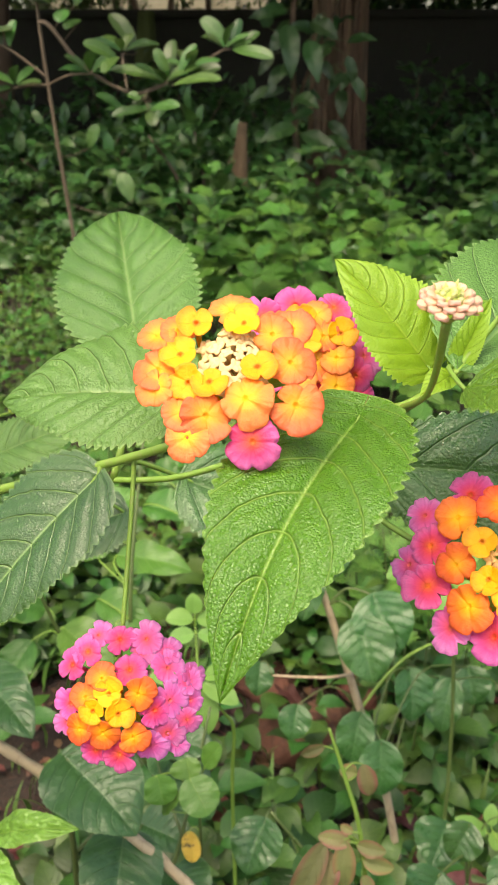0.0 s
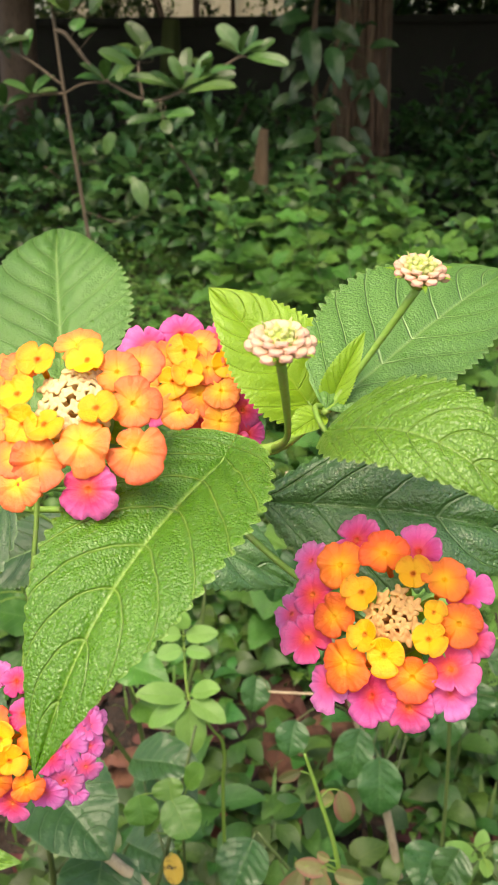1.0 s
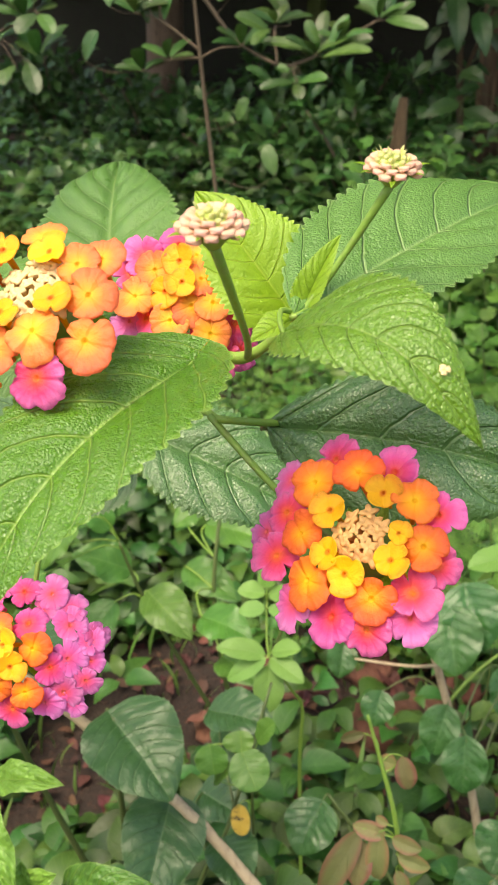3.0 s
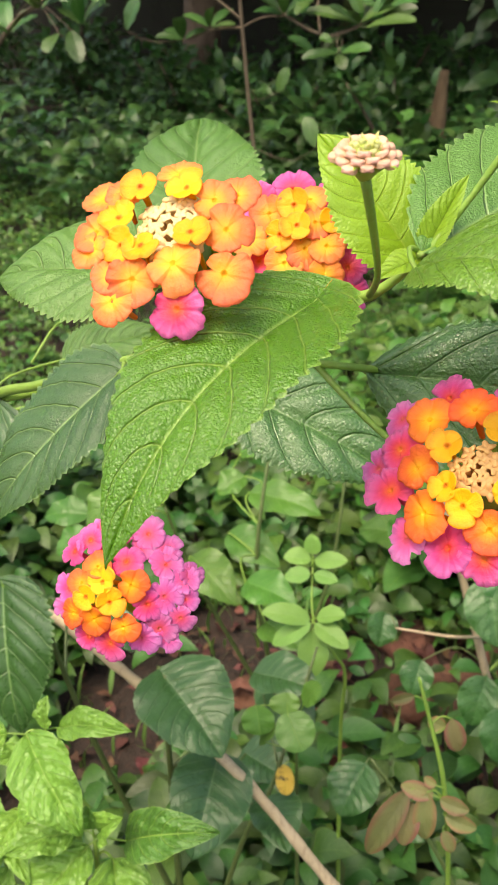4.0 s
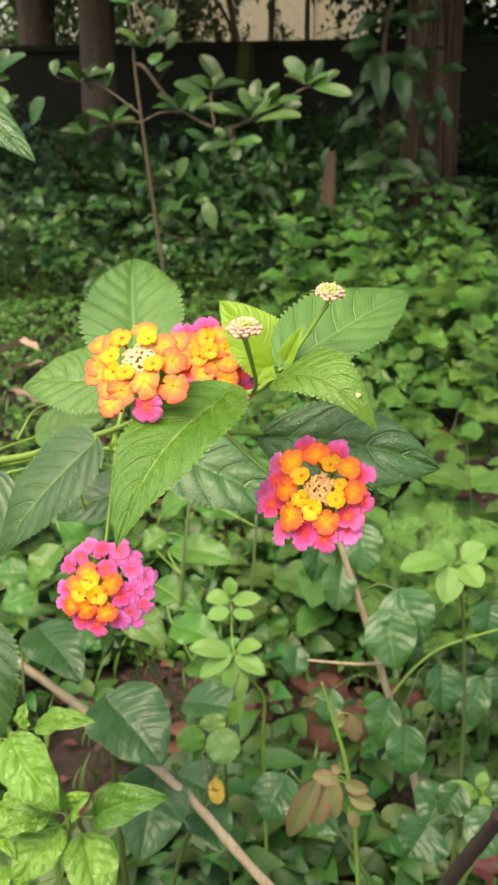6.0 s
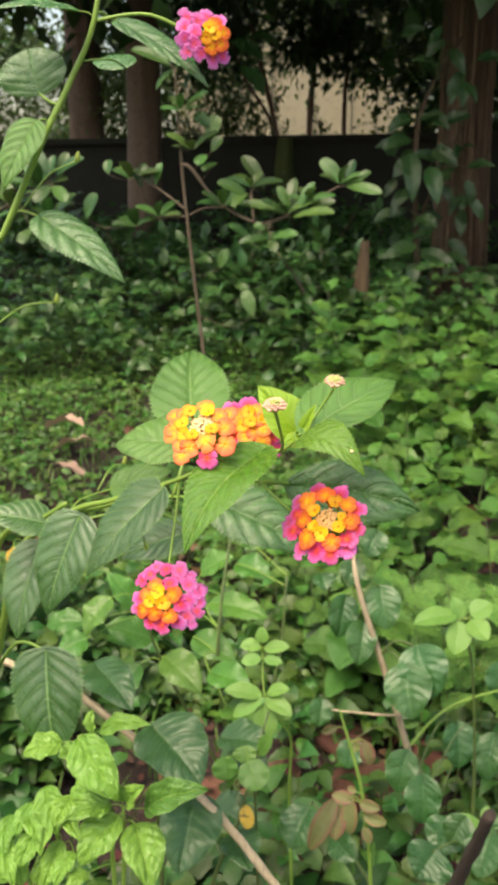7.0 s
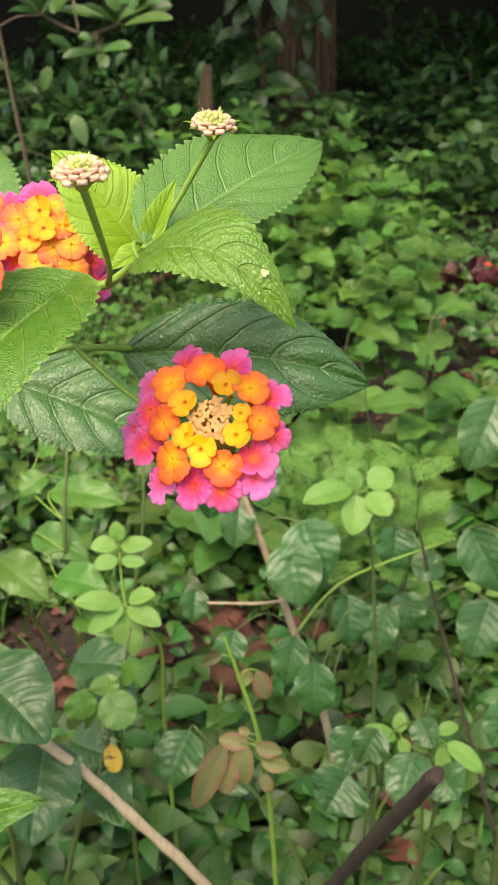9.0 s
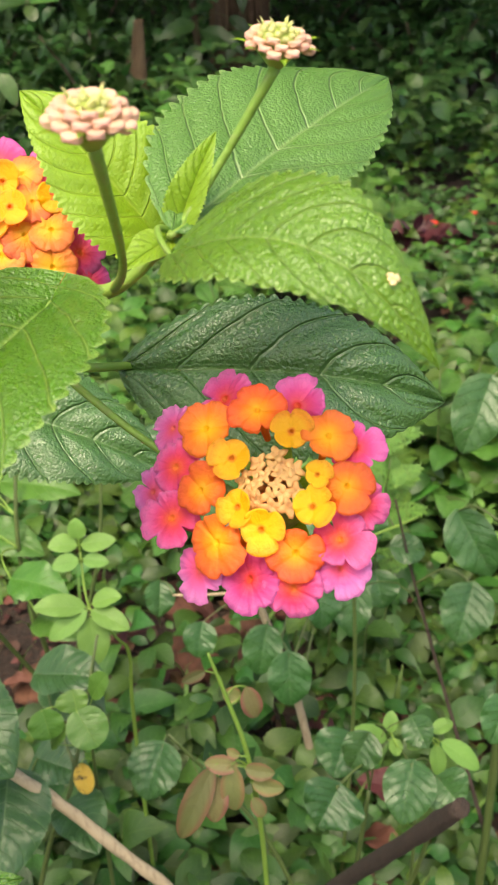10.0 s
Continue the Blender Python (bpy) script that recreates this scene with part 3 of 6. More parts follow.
def bud_mesh(name, size, mat, tall=1.6, seed=0, pinch=0.24, dip=0.0, flat=1.0, pointed=False):
    """A closed bud: a four-cornered cushion with a folded top on a tapering neck."""
    rng = np.random.RandomState(seed)
    seg = 20
    verts, faces, uv = [], [], []
    prof = ((0.30, -tall * 1.2), (0.42, -tall * 0.5), (0.62, -0.40), (0.95, -0.05), (1.0, 0.10), (0.88, 0.28), (0.62, 0.40), (0.32, 0.42 - dip), (0.0, 0.40 - 1.6 * dip))
    if pointed:
        prof = ((0.30, -tall * 1.2), (0.42, -tall * 0.5), (0.66, -0.40), (0.90, 0.1), (1.0, 0.55), (0.92, 0.95), (0.66, 1.22), (0.30, 1.36), (0.0, 1.38))
    turn = math.pi if pointed else rng.rand() * 6.28
    for k, (r, z) in enumerate(prof):
        for i in range(seg):
            t = 2 * math.pi * i / seg
            sq = 1 + pinch * math.cos(4 * t + turn) * (1 if k > 2 else 0.2)
            fold = -dip * 0.9 * (0.5 - 0.5 * math.cos(4 * t + turn)) * (1 if 4 < k < 8 else 0)
            verts.append((size * r * sq * math.cos(t), size * r * sq * math.sin(t) * flat, size * (z + fold)))
            uv.append((k / 8, i / seg))
    for k in range(len(prof) - 1):
        for i in range(seg):
            j = (i + 1) % seg
            faces.append((k * seg + i, k * seg + j, (k + 1) * seg + j, (k + 1) * seg + i))
    me = mesh_of(name, verts, faces, uv)
    me.materials.append(mat)
    return me


FLORETS = {
    "y": [floret_mesh("yellow_floret", 4, YELLOW, 10 + i, 2.6, 0.25, 0.40, 0.12, 0.0, 0.06, 0.12) for i in range(4)],
    "o": [floret_mesh("orange_floret", 5 if i == 3 else 4, ORANGE, 20 + i, 2.0, 0.5, 0.24, 0.13, 0.015, 0.06) for i in range(5)],
    "a": [floret_mesh("apricot_floret", 5 if i == 3 else 4, APRICOT, 50 + i, 2.0, 0.6, 0.22, 0.17, 0.02, 0.07) for i in range(5)],
    "p": [floret_mesh("pink_floret", 5 if i == 3 else 4, PINK, 30 + i, 1.6, 0.85, 0.22, 0.25, 0.03, 0.05) for i in range(5)],
    "r": [floret_mesh("rose_floret", 5 if i % 2 else 4, ROSE, 40 + i, 1.6, 0.9, 0.20, 0.22, 0.04, 0.04) for i in range(5)],
}
BUDS = {
    "peach": [bud_mesh("peach_bud", 0.00150, BUD_PEACH, 5.0, i, 0.36, 0.26) for i in range(3)],
    "cream": [bud_mesh("cream_bud", 0.00158, BUD_CREAM, 5.0, i, 0.30, 0.24) for i in range(3)],
    "blush": [bud_mesh("blush_bud", 0.00165, BUD_BLUSH, 1.2, i, 0.17, 0.0, 0.50, True) for i in range(3)],
    "lime": [bud_mesh("lime_bud", 0.0009, BUD_LIME, 1.6, i, 0.08, 0.0, 0.8, True) for i in range(3)],
}
NAMES = {"a": "apricot_floret", "y": "yellow_floret", "o": "orange_floret", "p": "pink_floret", "r": "rose_floret"}


def lathe(profile, seg=20):
    v, f = [], []
    for r, z in profile:
        for i in range(seg):
            t = 2 * math.pi * i / seg
            v.append((r * math.cos(t), r * math.sin(t), z))
    for k in range(len(profile) - 1):
        for i in range(seg):
            j = (i + 1) % seg
            f.append((k * seg + i, k * seg + j, (k + 1) * seg + j, (k + 1) * seg + i))
    return v, f


def flower_head(pl, centre, normal, rings, hub=(0.0, 0.0), hub_radius=0.0045, bud="peach", buds=18, dome=9.0, seed=0, label="", scale=1.0):
    """A domed head of florets. rings: kind and, for each floret, its place in the head's plane in tenths and its radius in hundredths of a millimetre."""
    rng = random.Random(seed)
    n = Vector(normal).normalized()
    ax = Vector((0, 0, 1)).cross(n)
    ax = (ax if ax.x > 0 else -ax).normalized()
    ay = n.cross(ax)
    m = Matrix.Translation(Vector(centre) - pl["base"]) @ Matrix((ax, ay, n)).transposed().to_4x4()
    v, f = lathe([(0.0, -0.0135), (0.0016, -0.0135), (0.0032, -0.0115), (0.0048, -0.009), (0.0050, -0.0065), (0.0036, -0.0045), (0.0, -0.0035)])
    v = [(x + hub[0] * 0.7, y + hub[1] * 0.7, z) for x, y, z in v]
    head = part("flower_head", mesh_of("flower_head", v, f), STEM_GREEN, pl["ob"], label, m)
    for i in range(9):
        t = i * 2.4 + rng.uniform(-0.2, 0.2)
        v, f, uv = leaf_arrays(0.0085, 0.0030, 10, 4, 0.5, 0.9, arch=0.1, fold=0.2, seed=i)
        b = Vector((hub[0] * 0.7 + 0.003 * math.cos(t), hub[1] * 0.7 + 0.003 * math.sin(t), -0.0095))
        part("bract", mesh_of("bract", v, f, uv), LANTANA_YOUNG, head, "", frame_of(b, b + Vector((math.cos(t), math.sin(t), 0.25)), (-0.3 * math.cos(t), -0.3 * math.sin(t), 1)))
    for kind, places in rings:
        sink = {"y": 0.0008, "p": -0.0022, "r": -0.0031}.get(kind, 0.0)
        for x, y, rad in places:
            x, y = x * 1e-4, y * 1e-4
            dx, dy = x - hub[0], y - hub[1]
            r = math.hypot(dx, dy)
            z = 0.0035 - dome * r * r + sink + rng.uniform(-0.0005, 0.0005)
            slope = min(1.2, dome * 2.0 * r)
            up = Vector((dx / (r + 1e-6) * slope + rng.uniform(-0.2, 0.2), dy / (r + 1e-6) * slope + rng.uniform(-0.2, 0.2), 1)).normalized()
            out = Vector((dx, dy, 0)).normalized()
            q = frame_of((0, 0, 0), out - out.dot(up) * up, up) @ Matrix.Rotation(rng.uniform(-0.45, 0.45), 4, "Z")
            part(NAMES[kind], rng.choice(FLORETS[kind]), None, head, "", Matrix.Translation((x, y, z)) @ q @ Matrix.Scale(rad * 1.17e-5 * scale, 4))
    for i in range(buds):
        r = hub_radius * math.sqrt((i + 0.9) / (buds + 0.4))
        t = i * 2.39996 + rng.uniform(-0.15, 0.15)
        up = Vector((math.cos(t) * r * 110, math.sin(t) * r * 110, 1)).normalized()
        q = up.to_track_quat("Z", "Y").to_matrix().to_4x4() @ Matrix.Rotation(rng.uniform(0, 6.28), 4, "Z")
        place = Matrix.Translation((hub[0] + r * math.cos(t), hub[1] + r * math.sin(t), 0.0026 - 36 * r * r + rng.uniform(-0.0003, 0.0003)))
        part("floret_bud", rng.choice(BUDS[bud]), None, head, "", place @ q @ Matrix.Scale(0.62 + 0.40 * r / hub_radius, 4))
    return head


def bud_head(pl, centre, normal, radius, seed=0, label="", ripe=True):
    """An unopened head: rows of blush buds round a lime centre, with narrow bracts below."""
    rng = random.Random(seed)
    n = Vector(normal).normalized()
    m = Matrix.Translation(Vector(centre) - pl["base"]) @ n.to_track_quat("Z", "Y").to_matrix().to_4x4()
    k = radius / 0.0075
    v, f = lathe([(0.0, -0.0062 * k), (0.0014 * k, -0.006 * k), (0.0030 * k, -0.0040 * k), (0.0048 * k, -0.0018 * k), (0.0050 * k, 0.0), (0.0040 * k, 0.0014 * k), (0.0020 * k, 0.0020 * k), (0.0, 0.0021 * k)])
    head = part("bud_head", mesh_of("bud_head", v, f), BUD_LIME, pl["ob"], label, m)
    total = 42
    for i in range(total):
        q = math.sqrt((i + 0.5) / total)
        t = i * 2.39996
        tilt = 0.30 + 1.30 * q ** 1.2
        kind = "lime" if i < (11 if ripe else 18) else "blush"
        up = Vector((math.cos(t) * math.sin(tilt), math.sin(t) * math.sin(tilt), math.cos(tilt)))
        turn = up.to_track_quat("Z", "Y").to_matrix().to_4x4()
        z = 0.0020 - 0.0030 * q ** 2.2 + rng.uniform(-0.0002, 0.0002)
        size = (1.0 if kind == "lime" else (0.70 if ripe else 0.60) + 0.48 * q) * rng.uniform(0.92, 1.08)
        place = Matrix.Translation((0.0060 * q * k * math.cos(t), 0.0060 * q * k * math.sin(t), z * k)) @ turn @ Matrix.Scale(size * k, 4)
        part("floret_bud", rng.choice(BUDS[kind]), None, head, "", place)
    for i in range(11):
        t = i * 2.4 + rng.uniform(-0.2, 0.2)
        v, f, uv = leaf_arrays(0.0022 * k, 0.0009 * k, 8, 4, 0.4, 1.0, arch=0.1, fold=0.3, seed=i)
        r = (0.0040 if i % 2 else 0.0022) * k
        b = Vector((r * math.cos(t), r * math.sin(t), 0.0018 * k))
        part("bract", mesh_of("bract", v, f, uv), BUD_LIME, head, "", frame_of(b, b + Vector((0.6 * math.cos(t), 0.6 * math.sin(t), 1)), (-math.cos(t), -math.sin(t), 0.2)))
    for i in range(7):
        t = 2 * math.pi * i / 7 + rng.uniform(-0.2, 0.2)
        v, f, uv = leaf_arrays(0.0062 * k, 0.0022 * k, 10, 4, 0.4, 1.0, arch=0.15, fold=0.2, seed=i)
        a = Vector((math.cos(t), math.sin(t), 0.1 + 0.5 * rng.random())).normalized()
        b = Vector((0.0045 * k * math.cos(t), 0.0045 * k * math.sin(t), -0.0028 * k))
        part("bract", mesh_of("bract", v, f, uv), LANTANA_YOUNG, head, "", frame_of(b, b + a, (-math.cos(t), -math.sin(t), 1.2)))
    return head


bush = plant("lantana_bush", (-0.42, 0.60, 0.0), "lantana shrub with orange and pink flower heads and toothed green leaves", "shrub")
stem(bush, [(-0.42, 0.60, -0.02), (-0.36, 0.53, 0.35), (-0.22, 0.39, 0.74), (-0.14, 0.312, 0.835), (-0.085, 0.264, 0.870), (-0.040, 0.238, 0.893), (-0.005, 0.210, 0.915), (0.020, 0.184, 0.930), (0.031, 0.178, 0.933), (0.041, 0.176, 0.942)],
     [0.006, 0.005, 0.0035, 0.0022, 0.0016, 0.0013, 0.0013, 0.0013, 0.0012, 0.0006], STEM_GREEN)
stem(bush, [(-0.42, 0.60, 0.05), (-0.32, 0.42, 0.66), (-0.175, 0.285, 0.985), (-0.149, 0.281, 1.027), (-0.121, 0.285, 1.081), (-0.105, 0.290, 1.111), (-0.090, 0.292, 1.142), (-0.078, 0.292, 1.20)],
     [0.005, 0.004, 0.0024, 0.0022, 0.002, 0.0018, 0.0016, 0.0012], STEM_GREEN)
stem(bush, [(-0.395, 0.57, 0.2), (-0.30, 0.46, 0.6), (-0.21, 0.355, 0.79), (-0.165, 0.322, 0.826), (-0.13, 0.300, 0.852)], [0.004, 0.003, 0.0022, 0.0018, 0.0014], STEM_GREEN)
stem(bush, [(-0.12, 0.295, 0.848), (-0.07, 0.275, 0.868), (-0.03, 0.262, 0.876), (0.0, 0.25, 0.89), (0.016, 0.214, 0.904), (0.0285, 0.2235, 0.9)], [0.0014, 0.0012, 0.001, 0.001, 0.001, 0.0009], STEM_GREEN, "side_stem")
# flower stalks
stem(bush, [(-0.005, 0.210, 0.915), (0.0, 0.192, 0.926), (-0.0035, 0.1715, 0.937)], [0.0012, 0.0011, 0.0012], STEM_GREEN, "flower_stalk")
stem(bush, [(0.020, 0.184, 0.930), (0.017, 0.205, 0.926), (0.011, 0.2165, 0.930)], [0.0012, 0.0011, 0.0012], STEM_GREEN, "flower_stalk")
stem(bush, [(-0.036, 0.2365, 0.896), (-0.0365, 0.234, 0.885), (-0.038, 0.220, 0.857), (-0.040, 0.2095, 0.8325)], [0.0008, 0.0007, 0.0007, 0.0008], STEM_GREEN, "flower_stalk", joins=False)
stem(bush, [(0.013, 0.2155, 0.904), (0.032, 0.200, 0.894), (0.0549, 0.1745, 0.892)], [0.0009, 0.0008, 0.0010], STEM_GREEN, "flower_stalk", joins=False)
stem(bush, [(-0.091, 0.292, 1.141), (-0.060, 0.300, 1.144), (-0.0290, 0.309, 1.128)], [0.0011, 0.0010, 0.0011], STEM_GREEN, "flower_stalk", joins=False)
stem(bush, [(0.0305, 0.1785, 0.9325), (0.0337, 0.163, 0.942), (0.0330, 0.1457, 0.9608)], [0.0008, 0.0006, 0.0009], STEM_GREEN, "bud_stalk", joins=False)
stem(bush, [(0.041, 0.1755, 0.942), (0.0478, 0.176, 0.952), (0.0559, 0.1747, 0.9652)], [0.0008, 0.0006, 0.0008], STEM_GREEN, "bud_stalk", joins=False)

flower_head(bush, (0.0508, 0.1655, 0.8994), (-0.313, -0.678, 0.665), [
    ("y", ((-37, 67, 299), (51, 127, 277), (110, 65, 188), (113, 14, 280), (41, -37, 305), (-4, -10, 270))),
    ("o", ((-103, 112, 456), (-19, 155, 420), (109, 132, 409), (157, 58, 374), (-79, 7, 388), (-33, -70, 454), (98, -60, 429))),
    ("p", ((-95, 176, 421), (38, 180, 446), (-151, 44, 428), (-135, -43, 438), (26, -114, 466), (100, -112, 420), (158, -24, 403), (149, 126, 370), (180, 39, 370))),
    ("r", ((-187, 115, 413), (-192, -2, 400), (-69, -116, 449), (164, -65, 394)))],
    hub=(0.0033, 0.0039), hub_radius=0.0052, bud="peach", buds=21, seed=3, label="round head of pink, orange and yellow florets")
flower_head(bush, (-0.0040, 0.1628, 0.9470), (-0.05, -0.65, 0.76), [
    ("y", ((-68, 66, 321), (23, 68, 303), (-91, -3, 304), (-70, -61, 298), (-30, -61, 310), (56, -27, 317))),
    ("a", ((-142, 44, 363), (-6, 108, 394), (77, 52, 371), (113, 72, 356), (115, -8, 404), (39, -90, 427), (130, -92, 461), (-31, -124, 433), (-63, -164, 364), (-131, -30, 372), (-128, -67, 351), (-103, 58, 331), (-78, -118, 335))),
    ("p", ((56, -160, 451),))],
    hub=(0.0008, 0.0002), hub_radius=0.0068, bud="cream", buds=31, dome=7.0, seed=5, scale=0.97, label="head of orange and yellow florets with a cream centre")
flower_head(bush, (0.0123, 0.2060, 0.9381), (0.1, -0.8, 0.6), [
    ("y", ((-23, 43, 311), (-14, -7, 285), (66, 10, 299), (-51, -24, 324))),
    ("a", ((-78, 28, 385), (25, 4, 360), (6, -54, 377), (53, -48, 370), (-118, -32, 409), (12, 60, 338), (-38, -87, 389), (49, -113, 387))),
    ("p", ((-31, 94, 428), (-106, 67, 415), (-138, 37, 367), (-96, -72, 362), (11, -133, 402), (99, -83, 387), (70, -155, 388), (108, -133, 377), (60, 85, 380))),
    ("r", ((-134, -74, 340), (110, 30, 370), (125, -30, 370)))],
    hub=(0.0011, 0.0017), hub_radius=0.002, bud="cream", buds=4, seed=7, label="head of pink and orange florets behind another")
flower_head(bush, (-0.0406, 0.1982, 0.8394), (-0.05, -0.85, 0.52), [
    ("y", ((18, 27, 347), (-22, -19, 335), (45, -24, 351))),
    ("o", ((-7, 63, 378), (5, -76, 401), (91, 28, 423), (-58, -70, 385), (84, -85, 392), (-49, 12, 367))),
    ("p", ((60, 87, 439), (133, -16, 389), (45, -136, 392), (-94, -10, 396), (23, 165, 375), (-99, 91, 381), (-60, 128, 380), (-20, -128, 380))),
    ("r", ((93, 168, 443), (82, 134, 372), (156, 94, 434), (169, 10, 453), (212, 59, 371), (221, 78, 334), (220, 9, 334), (214, -42, 387), (165, -78, 427), (120, -110, 420), (186, -101, 337), (-105, -60, 360), (-40, 172, 380), (150, 135, 380)))],
    hub=(0.0, 0.0), hub_radius=0.001, bud="peach", buds=1, seed=9, dome=14.0, scale=0.95, label="hanging pink flower head with a yellow and orange centre")
flower_head(bush, (-0.0290, 0.2990, 1.1330), (0.45, -0.8, 0.2), [
    ("y", ((10, 20, 340), (40, -15, 340), (-10, -30, 340))),
    ("o", ((50, 40, 420), (20, -75, 420), (75, -60, 420), (90, 0, 420))),
    ("r", ((-60, 10, 430), (-40, 70, 430), (20, 95, 430), (-70, -50, 430), (-30, -100, 430), (40, -125, 430), (-110, 40, 430), (-115, -20, 430), (-90, 95, 430), (90, 80, 430), (-100, -85, 430), (100, -105, 430)))],
    hub=(0.0, 0.0), hub_radius=0.001, bud="peach", buds=1, seed=11, dome=14.0, scale=0.9, label="small pink and yellow flower head on a high branch")
bud_head(bush, (0.0330, 0.1450, 0.9643), (0.05, -0.25, 0.95), 0.0050, 1, "pale pink unopened flower head on an upright stalk")
bud_head(bush, (0.0563, 0.1745, 0.9688), (0.1, -0.25, 0.95), 0.0048, 2, "pale green unopened flower head on an upright stalk", ripe=False)

# leaves of the flowering branch
leaf(bush, LANT, (0.0215, 0.1718, 0.9334), (-0.0039, 0.1213, 0.9009), 0.0334, (-0.078, -0.387, 1.05), "large toothed leaf with pale veins", p=0.52, q=1.0, cord=0.09, nu=140, nv=36, arch=0.152, asym=0.013, fold=0.22)
leaf(bush, LANT_BACK, (0.0405, 0.1725, 0.9431), (0.0828, 0.2324, 0.9561), 0.0329, (-0.302, -0.864, 0.470), "light green toothed leaf", p=0.725, q=0.944, cord=0.0, asym=0.194, arch=0.031, fold=0.079, relief=0.030)
droop = leaf(bush, LANT_FRESH, (0.0403, 0.1622, 0.9431), (0.0734, 0.1405, 0.9340), 0.0208, (0.154, -0.626, 0.736), "bright green drooping leaf", arch=0.308, fold=0.087, p=0.453, q=0.943, cord=0.0, asym=0.18, nu=140, teeth=21, tooth=0.15, relief=0.040)
leaf(bush, LANT_DARK, (0.0254, 0.2229, 0.8996), (0.0980, 0.2244, 0.8878), 0.0365, (0.065, -0.640, 0.553), "dark green leaf", arch=0.157, fold=0.04, p=0.75, q=0.96, asym=-0.095, cord=0.0)
leaf(bush, LANT_YOUNG, (0.0375, 0.1880, 0.9385), (0.0167, 0.1953, 0.9603), 0.022, (0.35, -0.75, 0.45), "young yellow-green leaf", fold=0.3)
leaf(bush, LANT_YOUNG, (0.0410, 0.1760, 0.9425), (0.0475, 0.1800, 0.9560), 0.006, (-0.3, -0.9, 0.2), fold=0.6)
leaf(bush, LANT_YOUNG, (0.0395, 0.1740, 0.9415), (0.0330, 0.1690, 0.9385), 0.006, (-0.3, -0.7, 0.6), fold=0.4)
leaf(bush, LANT_DARK, (-0.028, 0.300, 0.858), (0.033, 0.300, 0.828), 0.042, (0.1, -0.55, 0.8), "dark green leaf")
leaf(bush, LANT_BACK, (-0.0150, 0.1880, 0.9320), (-0.0600, 0.1990, 0.9249), 0.038, (-0.05, -0.45, 0.88), "grey-green quilted leaf")
leaf(bush, LANT_BACK, (-0.0440, 0.3000, 0.9080), (-0.0595, 0.3640, 0.9420), 0.051, (0.0, -0.43, 0.9), "broad pale green leaf", p=0.42, q=0.78)
leaf(bush, LANT_SHADED, (-0.0480, 0.2400, 0.8870), (-0.0900, 0.2235, 0.8370), 0.038, (-0.35, -0.60, 0.70), "shaded drooping leaf")
leaf(bush, LANT_SHADED, (-0.1180, 0.2900, 0.8470), (-0.1370, 0.2700, 0.7850), 0.042, (-0.1, -0.75, 0.60), "shaded drooping leaf")
leaf(bush, LANT_SHADED, (-0.149, 0.310, 0.833), (-0.190, 0.300, 0.840), 0.030, (-0.1, -0.5, 0.85))
leaf(bush, LANT_SHADED, (-0.165, 0.330, 0.808), (-0.174, 0.300, 0.748), 0.036, (-0.1, -0.75, 0.6))
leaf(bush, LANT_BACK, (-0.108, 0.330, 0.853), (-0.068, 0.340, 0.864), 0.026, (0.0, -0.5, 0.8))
leaf(bush, LANT_SHADED, (-0.065, 0.370, 0.808), (-0.115, 0.360, 0.787), 0.036, (0.0, -0.5, 0.85))
leaf(bush, LANT_SHADED, (-0.208, 0.420, 0.669), (-0.194, 0.395, 0.578), 0.066, (-0.1, -0.75, 0.6))
leaf(bush, LANT_DARK, (-0.188, 0.335, 0.800), (-0.170, 0.322, 0.782), 0.014, (-0.1, -0.75, 0.6), "yellowed old leaf", mat=YELLOWED_MAT)
# leaves of the high branch
leaf(bush, LANT_DARK, (-0.124, 0.280, 1.036), (-0.073, 0.270, 1.000), 0.030, (0.1, -0.45, 0.9), "toothed green leaf on a high branch")
leaf(bush, LANT_DARK, (-0.124, 0.289, 1.104), (-0.130, 0.292, 1.128), 0.040, (0.0, -0.8, 0.5), p=0.5, q=0.6, relief=0.012)
leaf(bush, LANT_BACK, (-0.125, 0.281, 1.088), (-0.141, 0.268, 1.052), 0.026, (-0.1, -0.75, 0.6))
leaf(bush, LANT_DARK, (-0.083, 0.315, 1.143), (-0.030, 0.308, 1.106), 0.026, (0.1, -0.3, 0.9))
leaf(bush, LANT_DARK, (-0.099, 0.286, 1.146), (-0.133, 0.258, 1.144), 0.024, (0.0, -0.35, 0.9))
leaf(bush, LANT_DARK, (-0.085, 0.330, 1.120), (-0.115, 0.360, 1.126), 0.022, (0.0, -0.5, 0.9))


def seed_pod(pl, tip, foot, bend=(0, 0, 0.006)):
    """A spent flower spike: a small tan cone on a thin stalk."""
    t, b = Vector(tip), Vector(foot)
    stem(pl, [b, (t + b) / 2 + Vector(bend), t], [0.0006, 0.0005, 0.0006], STEM_GREEN, "spent_stalk", 6, 4, joins=False)
    v, f = lathe([(0.0, -0.001), (0.0013, 0.0), (0.0016, 0.002), (0.0012, 0.0045), (0.0, 0.006)], 10)
    up = Vector((0.2, -0.1, 1)).to_track_quat("Z", "Y").to_matrix().to_4x4()
    part("spent_spike", mesh_of("spent_spike", v, f), BUD_LIME, pl["ob"], "", Matrix.Translation(t - pl["base"]) @ up)


